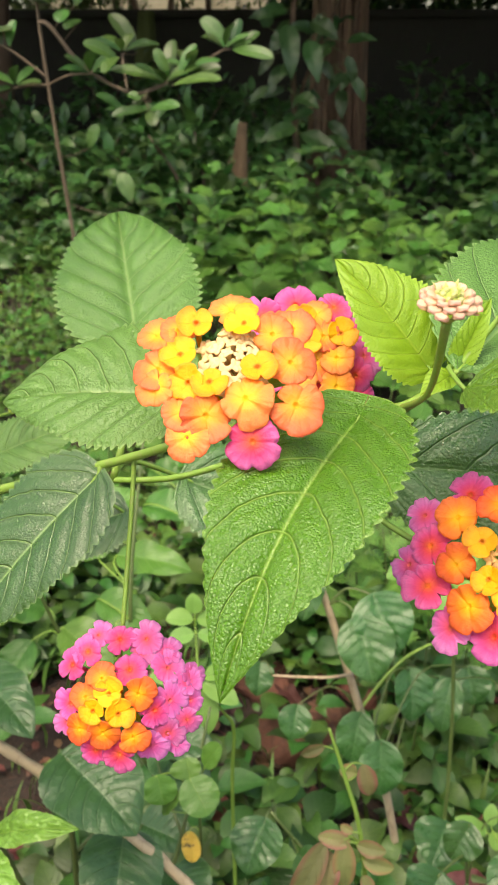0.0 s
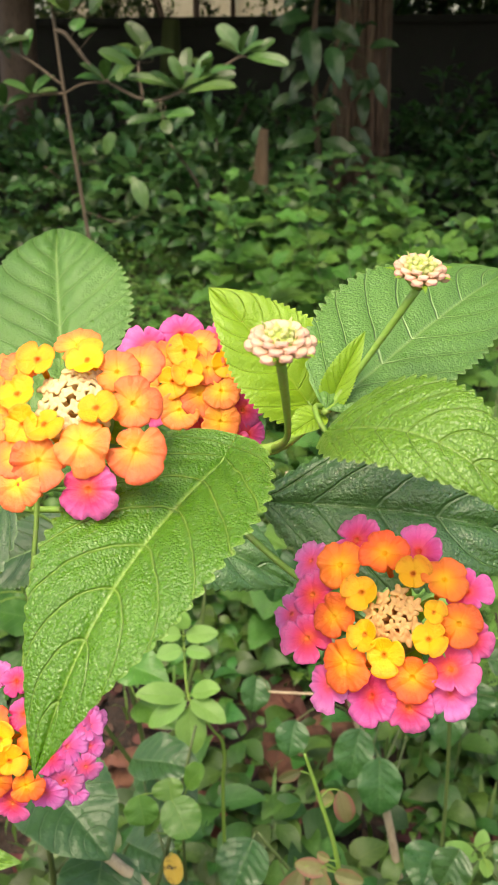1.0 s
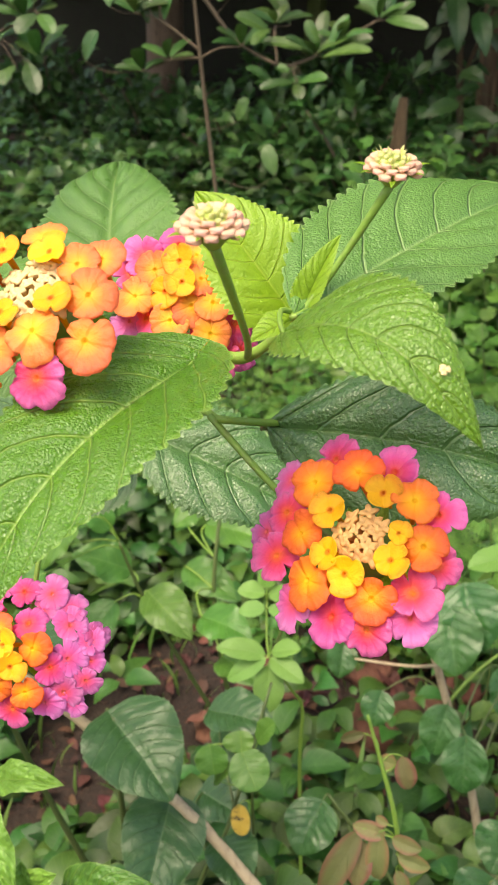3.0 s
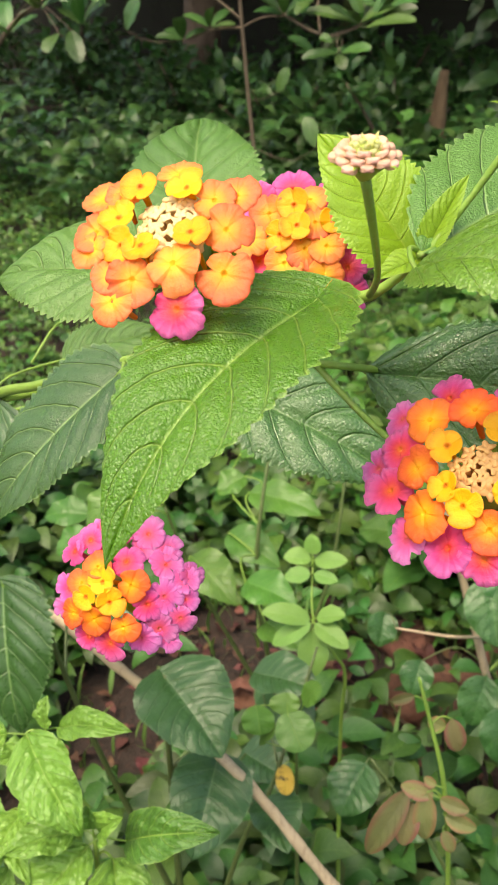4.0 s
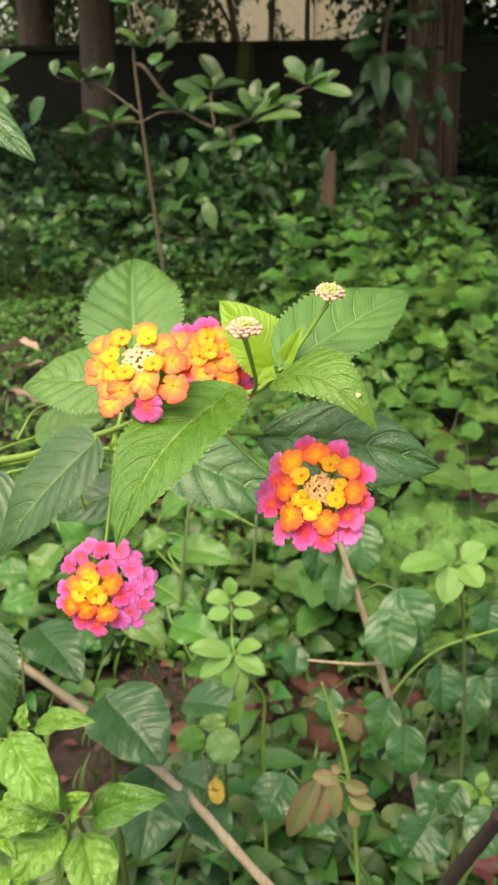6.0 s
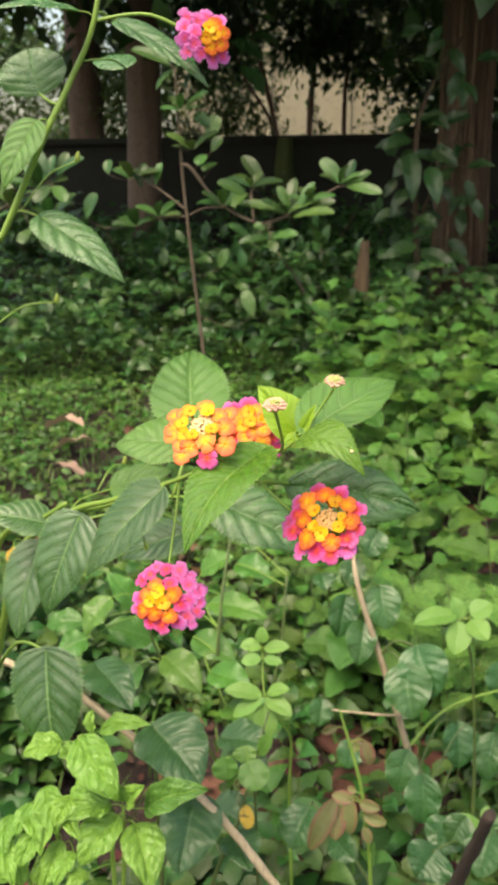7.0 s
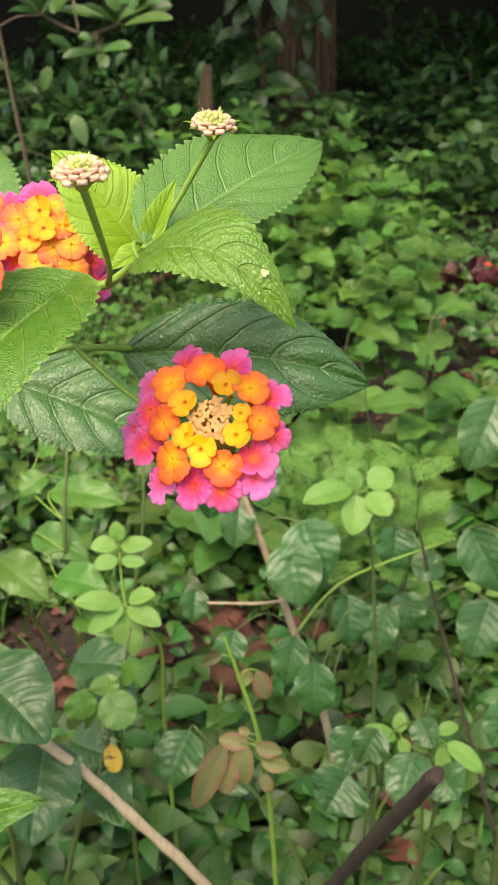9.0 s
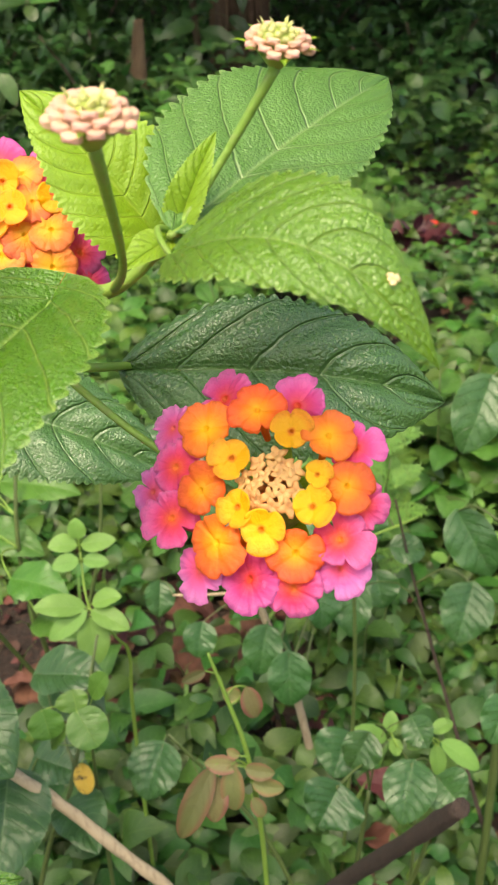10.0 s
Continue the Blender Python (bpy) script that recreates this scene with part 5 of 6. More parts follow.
leaf(oval_shrub, OVAL, (0.170, 0.980, 0.276), (0.172, 0.950, 0.220), 0.058)
leaf(oval_shrub, OVAL, (0.222, 1.050, 0.213), (0.219, 1.000, 0.167), 0.059)
leaf(oval_shrub, OVAL, (0.099, 0.860, 0.303), (0.088, 0.840, 0.251), 0.048)
leaf(oval_shrub, OVAL, (0.121, 0.840, 0.281), (0.122, 0.820, 0.222), 0.053)
leaf(oval_shrub, OVAL, (0.047, 0.950, 0.581), (0.034, 0.930, 0.550), 0.043)
leaf(oval_shrub, OVAL, (0.019, 0.950, 0.537), (0.007, 0.930, 0.505), 0.040)
leaf(oval_shrub, OVAL, (-0.029, 0.950, 0.512), (-0.021, 0.930, 0.497), 0.035)
leaf(oval_shrub, OVAL, (0.231, 1.000, 0.368), (0.226, 0.980, 0.319), 0.057)
leaf(oval_shrub, OVAL, (-0.015, 0.850, 0.378), (-0.018, 0.830, 0.347), 0.037)
leaf(oval_shrub, OVAL, (0.027, 0.860, 0.312), (0.021, 0.840, 0.280), 0.041)
leaf(oval_shrub, OVAL, (0.246, 1.000, 0.267), (0.256, 0.980, 0.225), 0.053)
low_oval = plant("low_shrub", (0.14, 0.58, 0.0), "low plant with dull green oval leaves", "shrub")
stem(low_oval, [(0.14, 0.58, -0.01), (0.15, 0.57, 0.2), (0.16, 0.56, 0.38)], [0.0035, 0.0028, 0.0016], STEM_DARK)
stem(low_oval, [(0.145, 0.575, 0.1), (0.08, 0.60, 0.28), (0.0, 0.61, 0.40)], [0.0028, 0.002, 0.0014], STEM_DARK)
stem(low_oval, [(0.145, 0.575, 0.12), (0.19, 0.53, 0.30), (0.20, 0.51, 0.42)], [0.0028, 0.002, 0.0014], STEM_DARK)
leaf(low_oval, OVAL, (0.148, 0.600, 0.402), (0.132, 0.570, 0.384), 0.052)
leaf(low_oval, OVAL, (0.157, 0.560, 0.441), (0.142, 0.550, 0.415), 0.034)
leaf(low_oval, OVAL, (0.129, 0.520, 0.432), (0.111, 0.500, 0.413), 0.053)
leaf(low_oval, OVAL, (0.176, 0.500, 0.473), (0.164, 0.470, 0.447), 0.040)
leaf(low_oval, OVAL, (0.195, 0.580, 0.434), (0.204, 0.560, 0.422), 0.028)
leaf(low_oval, OVAL, (-0.004, 0.600, 0.400), (-0.019, 0.570, 0.370), 0.048)
leaf(low_oval, OVAL, (0.025, 0.580, 0.383), (0.051, 0.550, 0.381), 0.033)
leaf(low_oval, OVAL, (0.195, 0.500, 0.457), (0.208, 0.480, 0.449), 0.038)
seedling = plant("compound_leaved_seedling", (-0.03, 0.70, 0.0), "seedling with pale green paired leaflets", "seedling")
stem(seedling, [(-0.03, 0.70, -0.01), (-0.037, 0.692, 0.327), (-0.035, 0.69, 0.416), (-0.044, 0.682, 0.445), (-0.0631, 0.676, 0.484), (-0.0695, 0.701, 0.5236)], [0.0024, 0.0018, 0.0016, 0.0013, 0.0011, 0.0008], STEM_GREEN)
leaf(seedling, LEAFLET, (-0.0697, 0.7000, 0.5372), (-0.0711, 0.7050, 0.5552), 0.0162)
leaf(seedling, LEAFLET, (-0.0712, 0.7000, 0.5312), (-0.0949, 0.6950, 0.5334), 0.0170)
leaf(seedling, LEAFLET, (-0.0676, 0.7000, 0.5315), (-0.0375, 0.6950, 0.5381), 0.0169)
leaf(seedling, LEAFLET, (-0.0695, 0.6900, 0.5233), (-0.0918, 0.6850, 0.5191), 0.0159)
leaf(seedling, LEAFLET, (-0.0660, 0.6900, 0.5237), (-0.0440, 0.6850, 0.5223), 0.0134)
leaf(seedling, LEAFLET, (-0.0603, 0.6750, 0.4883), (-0.0343, 0.6700, 0.4982), 0.0176)
leaf(seedling, LEAFLET, (-0.0609, 0.6700, 0.4855), (-0.0288, 0.6550, 0.4753), 0.0197)
leaf(seedling, LEAFLET, (-0.0630, 0.6700, 0.4782), (-0.0579, 0.6500, 0.4432), 0.0277)
leaf(seedling, LEAFLET, (-0.0659, 0.6750, 0.4850), (-0.1079, 0.6650, 0.4932), 0.0206)
leaf(seedling, LEAFLET, (-0.0644, 0.6700, 0.4851), (-0.0970, 0.6600, 0.4638), 0.0192)
trefoil = plant("trefoil_weed", (0.175, 0.75, 0.0), "weed with three-part pale green leaves", "weed")
stem(trefoil, [(0.175, 0.75, -0.01), (0.18, 0.75, 0.3), (0.168, 0.745, 0.50), (0.150, 0.74, 0.562)], [0.0024, 0.002, 0.0016, 0.001], STEM_DARK)
leaf(trefoil, LEAFLET, (0.146, 0.740, 0.571), (0.100, 0.720, 0.565), 0.030)
leaf(trefoil, LEAFLET, (0.149, 0.735, 0.565), (0.145, 0.710, 0.536), 0.028)
leaf(trefoil, LEAFLET, (0.151, 0.740, 0.566), (0.142, 0.750, 0.587), 0.017)
leaf(trefoil, LEAFLET, (0.163, 0.750, 0.565), (0.186, 0.760, 0.577), 0.027)
leaf(trefoil, LEAFLET, (0.163, 0.740, 0.565), (0.180, 0.720, 0.551), 0.029)
red_sprig = plant("russet_sprig", (0.075, 0.47, 0.0), "thin sprig with russet and olive leaflets", "seedling")
stem(red_sprig, [(0.075, 0.47, -0.01), (0.074, 0.462, 0.30), (0.069, 0.46, 0.447), (0.060, 0.458, 0.532), (0.048, 0.465, 0.575), (0.038, 0.47, 0.606)], [0.002, 0.0018, 0.0017, 0.0016, 0.0013, 0.0009], STEM_GREEN)
leaf(red_sprig, RUSSET, (0.038, 0.456, 0.527), (0.013, 0.440, 0.474), 0.021)
leaf(red_sprig, RUSSET, (0.041, 0.455, 0.519), (0.037, 0.440, 0.490), 0.019)
leaf(red_sprig, RUSSET, (0.050, 0.455, 0.529), (0.051, 0.445, 0.494), 0.018)
leaf(red_sprig, RUSSET, (0.054, 0.455, 0.527), (0.030, 0.460, 0.527), 0.014)
leaf(red_sprig, RUSSET, (0.062, 0.452, 0.515), (0.085, 0.450, 0.510), 0.014)
leaf(red_sprig, RUSSET, (0.058, 0.455, 0.525), (0.079, 0.450, 0.524), 0.013)
leaf(red_sprig, RUSSET, (0.060, 0.470, 0.578), (0.067, 0.465, 0.554), 0.016)
leaf(red_sprig, RUSSET, (0.057, 0.470, 0.571), (0.044, 0.470, 0.573), 0.013)
leaf(red_sprig, RUSSET, (0.036, 0.480, 0.583), (0.019, 0.480, 0.574), 0.009)
leaf(red_sprig, RUSSET, (0.062, 0.450, 0.504), (0.070, 0.445, 0.490), 0.011)
leaf(red_sprig, RUSSET, (0.055, 0.455, 0.536), (0.046, 0.460, 0.537), 0.008)
pale_sprig = plant("pale_sprig", (0.20, 0.58, 0.0), "sprig with pale yellow-green leaflets", "seedling")
stem(pale_sprig, [(0.20, 0.58, -0.01), (0.205, 0.575, 0.25), (0.199, 0.572, 0.371), (0.186, 0.574, 0.408)], [0.002, 0.0016, 0.0013, 0.0009], STEM_DARK)
stem(pale_sprig, [(0.20, 0.573, 0.37), (0.212, 0.571, 0.40), (0.216, 0.57, 0.412)], [0.0013, 0.0011, 0.0009], STEM_DARK)
leaf(pale_sprig, LEAFLET, (0.176, 0.580, 0.413), (0.149, 0.580, 0.427), 0.014)
leaf(pale_sprig, LEAFLET, (0.179, 0.580, 0.420), (0.181, 0.590, 0.434), 0.012)
leaf(pale_sprig, LEAFLET, (0.181, 0.580, 0.414), (0.183, 0.570, 0.404), 0.012)
leaf(pale_sprig, LEAFLET, (0.207, 0.570, 0.423), (0.190, 0.570, 0.413), 0.014)
leaf(pale_sprig, LEAFLET, (0.209, 0.570, 0.428), (0.228, 0.580, 0.428), 0.012)
leaf(pale_sprig, LEAFLET, (0.217, 0.570, 0.418), (0.247, 0.560, 0.396), 0.018)
leaf(pale_sprig, LEAFLET, (0.213, 0.570, 0.415), (0.215, 0.560, 0.391), 0.014)
side_shrub = plant("side_shrub", (0.32, 0.70, 0.0), "shrub with large dull green leaves", "shrub")
stem(side_shrub, [(0.32, 0.70, -0.01), (0.31, 0.69, 0.3), (0.285, 0.67, 0.55), (0.27, 0.64, 0.70)], [0.005, 0.004, 0.003, 0.0018], STEM_DARK)
stem(side_shrub, [(0.315, 0.695, 0.15), (0.25, 0.78, 0.38), (0.22, 0.80, 0.50)], [0.0024, 0.0016, 0.001], TWIG_DARK)
leaf(side_shrub, OVAL, (0.240, 0.620, 0.709), (0.219, 0.600, 0.661), 0.042)
leaf(side_shrub, OVAL, (0.251, 0.700, 0.548), (0.281, 0.680, 0.495), 0.046)
leaf(side_shrub, OVAL, (0.219, 0.800, 0.446), (0.254, 0.800, 0.437), 0.035)
leaf(side_shrub, OVAL, (0.289, 0.750, 0.431), (0.269, 0.720, 0.387), 0.055)
leaf(side_shrub, OVAL, (0.223, 0.980, 0.262), (0.210, 0.950, 0.205), 0.044)
leaf(side_shrub, OVAL, (0.269, 0.580, 0.452), (0.253, 0.560, 0.423), 0.039)
leaf(side_shrub, OVAL, (0.254, 0.650, 0.723), (0.263, 0.630, 0.704), 0.035)


def feather_weed(x, y, tall, fronds, seed):
    """A soft weed with finely cut, fern-like fronds."""
    rng = random.Random(seed)
    pl = plant("feathery_weed", (x, y, ground_z(x, y)), "pale green weed with finely cut feathery leaves", "weed", "feathery weeds")
    top = Vector((x + rng.uniform(-0.03, 0.03), y + rng.uniform(-0.03, 0.03), tall))
    stem(pl, [(x, y, -0.01), (x + 0.01, y, tall * 0.5), top], [0.0016, 0.0013, 0.0009], STEM_DARK)
    for i in range(fronds):
        t = i * 2.4 + rng.uniform(-0.3, 0.3)
        at = Vector((x, y, 0)).lerp(top, 0.55 + 0.45 * i / fronds)
        at.z = tall * (0.55 + 0.45 * i / fronds)
        length = rng.uniform(0.038, 0.062)
        a = Vector((math.cos(t), 0.7 * math.sin(t) - 0.2, 0.45)).normalized()
        side = a.cross(Vector((0, -0.5, 1))).normalized()
        up = side.cross(a)
        verts, faces, uvs = [], [], []
        for k in range(9):
            f = 0.18 + 0.82 * k / 8
            root = a * length * f + up * (0.25 * length * f * (1 - f))
            for sgn in (-1, 1):
                far = length * 0.42 * math.sin(math.pi * (0.12 + 0.85 * f)) * rng.uniform(0.8, 1.15)
                for m in range(2):
                    g = root + side * sgn * far * (m * 0.42)
                    for turn in (-0.5, 0.7):
                        d = (side * sgn * math.cos(turn) + a * math.sin(turn + 0.5)).normalized()
                        s2 = length * 0.19 * (1 - 0.18 * m)
                        v, fc, uv = leaf_arrays(s2, s2 * 0.38, 3, 2, 0.6, 0.7, fold=0.2)
                        mm = frame_of(g, g + d, up + Vector((rng.uniform(-0.3, 0.3), rng.uniform(-0.3, 0.3), 0)))
                        o = len(verts)
                        verts += [tuple(mm @ Vector(p)) for p in v]
                        faces += [tuple(int(q) + o for q in one) for one in fc]
                        uvs += [tuple(p) for p in uv]
        tv, tf, _ = tube_arrays([(0, 0, 0), tuple(a * length * 0.5 + up * 0.06 * length), tuple(a * length)], [0.0007, 0.0005, 0.0003], 5, 3)
        o = len(verts)
        verts += tv
        faces += [tuple(q + o for q in one) for one in tf]
        uvs += [(0.5, 0.5)] * len(tv)
        part("frond", mesh_of("frond", verts, faces, uvs), FEATHER_MAT, pl["ob"], "", Matrix.Translation(at - pl["base"]))


for i, (x, y, h) in enumerate(((0.150, 1.10, 0.42), (0.205, 1.12, 0.43), (0.250, 1.08, 0.40), (0.110, 1.13, 0.44), (0.290, 1.15, 0.40), (0.180, 1.16, 0.40))):
    feather_weed(x, y, h, 10, 400 + i)


def stick(name, points, radii, mat, label):
    base = Vector(points[0])
    v, f, _ = tube_arrays([Vector(p) - base for p in points], radii, 9, 5)
    v = np.array(v)
    v += 0.0004 * np.sin(v[:, [1, 2, 0]] * 900) + 0.0005 * np.sin(v[:, [2, 0, 1]] * 260 + 1.3)
    ob = new(name, mesh_of(name, v, f))
    ob.data.materials.append(mat)
    ob.location = base
    return tagged(ob, label, "stick")


stick("dry_branch", [(-0.42, 0.53, 0.645), (-0.302, 0.52, 0.598), (-0.236, 0.516, 0.578), (-0.182, 0.513, 0.541), (-0.134, 0.512, 0.500), (-0.081, 0.511, 0.449), (-0.035, 0.510, 0.388), (0.014, 0.51, 0.319), (0.10, 0.52, 0.16), (0.18, 0.53, -0.01)],
      [0.003, 0.0036, 0.004, 0.0042, 0.0042, 0.0044, 0.0044, 0.0046, 0.005, 0.0054], TWIG, "long pale dry branch slanting through the weeds")
stick("broken_stick", [(0.157, 0.343, 0.612), (0.152, 0.372, 0.564), (0.140, 0.43, 0.466), (0.125, 0.53, 0.30), (0.11, 0.62, 0.15), (0.09, 0.715, -0.01)],
      [0.0046, 0.0052, 0.0054, 0.0058, 0.007, 0.008], TWIG_DARK, "thick dark broken stick leaning in the weeds")


# ---- fallen leaves and stones ----
def fallen_leaf(x, y, length, turn, mat, label, seed, lift=0.012, tilt=0.2):
    rng = random.Random(seed)
    v, f, uv = leaf_arrays(length, length * rng.uniform(0.42, 0.6), 20, 10, 0.6, 0.75, arch=rng.uniform(0.05, 0.16), fold=rng.uniform(0.1, 0.5), wave=0.10, nsec=7, relief=0.01, seed=seed)
    ob = new("fallen_leaf", mesh_of("fallen_leaf", v, f, uv))
    ob.data.materials.append(mat)
    ob.matrix_basis = pose(x, y, ground_z(x, y) + lift, rng.uniform(-20, 20), -math.degrees(tilt), turn)
    return tagged(ob, label, "fallen leaf", "fallen leaves")


fallen_leaf(-1.28, 2.96, 0.19, -20, PALE_DRY_MAT, "pale brown fallen leaf on the grass", 1, 0.085)
fallen_leaf(-1.17, 2.73, 0.18, 8, PALE_DRY_MAT, "pale brown fallen leaf on the grass", 2, 0.085)
fallen_leaf(-0.99, 2.58, 0.13, 165, PALE_DRY_MAT, "pale brown fallen leaf on the grass", 3, 0.085)
rl = random.Random(5)
for i in range(70):
    y = rl.uniform(0.72, 1.6)
    fallen_leaf(rl.uniform(-0.34, 0.42) * (y + 0.1), y, rl.uniform(0.035, 0.08), rl.uniform(0, 360), DRY_MAT, "red-brown dry fallen leaf on the soil", 40 + i, rl.uniform(0.006, 0.03), rl.uniform(-0.3, 0.5))
for i in range(60):
    y = rl.uniform(2.2, 4.8)
    fallen_leaf(rl.uniform(0.27, 0.42) * y, y, rl.uniform(0.06, 0.12), rl.uniform(0, 360), DRY_MAT, "brown dry fallen leaf in the undergrowth", 240 + i, rl.uniform(0.01, 0.05))
for i in range(26):
    y = rl.uniform(1.7, 4.6)
    fallen_leaf(rl.uniform(-0.36, 0.3) * y, y, rl.uniform(0.05, 0.1), rl.uniform(0, 360), DRY_MAT, "brown dry fallen leaf in the undergrowth", 140 + i, rl.uniform(0.01, 0.05))


def stone(x, y, size, seed):
    """A lump of red laterite, broken and uneven."""
    bm = bmesh.new()
    bmesh.ops.create_icosphere(bm, subdivisions=3, radius=size)
    for v in bm.verts:
        d = noise.noise(v.co * (1.6 / size) + Vector((seed * 3.1, 0, 0))) * 0.38 + noise.noise(v.co * (5 / size)) * 0.10
        v.co *= 1 + d
        v.co.z *= 0.6
    me = bpy.data.meshes.new("stone")
    bm.to_mesh(me)
    bm.free()
    me.polygons.foreach_set("use_smooth", [True] * len(me.polygons))
    me.materials.append(LATERITE)
    ob = new("stone", me)
    ob.matrix_basis = pose(x, y, ground_z(x, y) + size * 0.25, 0, 0, seed * 50)
    return tagged(ob, "rough red-brown stone lying on the soil", "stone", "stones on the soil")


for i, (x, y, s) in enumerate(((-0.10, 1.02, 0.05), (0.02, 1.16, 0.06), (0.08, 1.22, 0.045), (0.27, 1.12, 0.045), (0.33, 1.08, 0.035), (-0.22, 1.10, 0.04), (0.16, 1.30, 0.05), (-0.02, 1.30, 0.05))):
    stone(x, y, s, i + 1)

# ---- sapling and shrubs of the middle distance ----
sapling = plant("sapling", (-0.56, 2.62, 0.0), "thin-stemmed sapling with glossy oval leaves", "sapling")
stem(sapling, [(-0.56, 2.62, -0.01), (-0.575, 2.61, 0.40), (-0.608, 2.6, 0.777), (-0.63, 2.6, 1.04), (-0.642, 2.6, 1.319)], [0.007, 0.0056, 0.005, 0.0042, 0.003], SAP_BARK, sides=10)
stem(sapling, [(-0.628, 2.6, 1.05), (-0.600, 2.59, 1.040), (-0.533, 2.58, 0.959), (-0.450, 2.56, 0.905), (-0.373, 2.52, 0.884), (-0.30, 2.5, 0.905)], [0.006, 0.0055, 0.005, 0.0045, 0.004, 0.0025], SAP_BARK, "limb")
stem(sapling, [(-0.36, 2.52, 0.887), (-0.28, 2.55, 0.92), (-0.16, 2.58, 0.985)], [0.0035, 0.003, 0.0025], SAP_BARK, "limb")
stem(sapling, [(-0.40, 2.53, 0.889), (-0.42, 2.60, 0.95), (-0.43, 2.66, 0.975)], [0.0035, 0.003, 0.0025], SAP_BARK, "limb")
stem(sapling, [(-0.622, 2.6, 0.90), (-0.70, 2.6, 0.895), (-0.78, 2.6, 0.869)], [0.004, 0.003, 0.002], SAP_BARK, "limb")
stem(sapling, [(-0.622, 2.6, 0.92), (-0.72, 2.6, 0.99), (-0.79, 2.6, 1.01)], [0.004, 0.003, 0.002], SAP_BARK, "limb")
stem(sapling, [(-0.62, 2.6, 0.90), (-0.56, 2.58, 0.925), (-0.50, 2.57, 0.928)], [0.003, 0.0026, 0.002], SAP_BARK, "limb")
leaf(sapling, GLOSS, (-0.290, 2.550, 0.920), (-0.289, 2.600, 1.009), 0.050)
leaf(sapling, GLOSS, (-0.267, 2.500, 0.923), (-0.222, 2.520, 0.999), 0.043)
leaf(sapling, GLOSS, (-0.291, 2.500, 0.928), (-0.323, 2.500, 0.989), 0.040)
leaf(sapling, GLOSS, (-0.254, 2.520, 0.914), (-0.160, 2.500, 0.946), 0.057)
leaf(sapling, GLOSS, (-0.302, 2.520, 0.911), (-0.433, 2.500, 0.939), 0.057)
leaf(sapling, GLOSS, (-0.276, 2.450, 0.906), (-0.152, 2.400, 0.920), 0.058)
leaf(sapling, GLOSS, (-0.133, 2.600, 0.989), (-0.119, 2.620, 1.059), 0.044)
leaf(sapling, GLOSS, (-0.136, 2.550, 0.987), (-0.030, 2.500, 0.968), 0.050)
leaf(sapling, GLOSS, (-0.146, 2.600, 0.992), (-0.217, 2.620, 1.060), 0.058)
leaf(sapling, GLOSS, (-0.123, 2.580, 0.989), (-0.069, 2.600, 1.027), 0.041)
leaf(sapling, GLOSS, (-0.422, 2.550, 0.960), (-0.502, 2.500, 1.001), 0.058)
leaf(sapling, GLOSS, (-0.412, 2.500, 0.970), (-0.444, 2.450, 0.933), 0.057)
leaf(sapling, GLOSS, (-0.397, 2.700, 0.979), (-0.469, 2.720, 1.073), 0.068)
leaf(sapling, GLOSS, (-0.341, 2.450, 0.849), (-0.420, 2.400, 0.837), 0.042)
leaf(sapling, GLOSS, (-0.333, 2.450, 0.849), (-0.254, 2.400, 0.860), 0.046)
leaf(sapling, GLOSS, (-0.332, 2.400, 0.848), (-0.311, 2.360, 0.818), 0.042)
leaf(sapling, GLOSS, (-0.356, 2.450, 0.872), (-0.388, 2.450, 0.884), 0.039)
leaf(sapling, GLOSS, (-0.522, 2.600, 0.744), (-0.494, 2.600, 0.803), 0.052)
leaf(sapling, GLOSS, (-0.383, 2.400, 0.633), (-0.410, 2.420, 0.702), 0.055)
leaf(sapling, GLOSS, (-0.860, 2.600, 1.025), (-0.867, 2.620, 1.066), 0.047)
leaf(sapling, GLOSS, (-0.713, 2.600, 0.992), (-0.698, 2.620, 1.056), 0.042)
leaf(sapling, GLOSS, (-0.730, 2.600, 0.992), (-0.751, 2.620, 1.049), 0.035)
leaf(sapling, GLOSS, (-0.757, 2.600, 0.984), (-0.780, 2.600, 1.041), 0.039)
leaf(sapling, GLOSS, (-0.940, 2.600, 0.894), (-0.899, 2.600, 0.968), 0.072)
leaf(sapling, GLOSS, (-0.546, 2.600, 1.118), (-0.523, 2.620, 1.188), 0.063)
leaf(sapling, GLOSS, (-0.527, 2.550, 1.086), (-0.493, 2.550, 1.124), 0.061)
leaf(sapling, GLOSS, (-0.544, 2.550, 1.078), (-0.562, 2.520, 1.048), 0.058)
leaf(sapling, GLOSS, (-0.544, 2.600, 1.157), (-0.585, 2.600, 1.196), 0.059)
leaf(sapling, GLOSS, (-0.511, 2.550, 1.055), (-0.542, 2.500, 1.032), 0.051)
leaf(sapling, GLOSS, (-0.652, 2.600, 1.327), (-0.770, 2.600, 1.375), 0.060)
leaf(sapling, GLOSS, (-0.629, 2.550, 1.318), (-0.516, 2.500, 1.337), 0.062)
leaf(sapling, GLOSS, (-0.647, 2.600, 1.316), (-0.700, 2.600, 1.260), 0.053)


def whorl(pl, style, at, count, size, lift, seed, label=""):
    """A rosette of leaves round a twig's tip."""
    rng = random.Random(seed)
    c = Vector(at)
    for i in range(count):
        t = i * 2.4 + rng.uniform(-0.3, 0.3)
        a = Vector((math.cos(t), 0.8 * math.sin(t), lift + rng.uniform(-0.3, 0.4))).normalized()
        s = size * rng.uniform(0.7, 1.15)
        leaf(pl, style, c + a * 0.006, c + a * s, s * 0.52, (-0.3 * a.x, -0.45, 0.85), label, stalk=False)


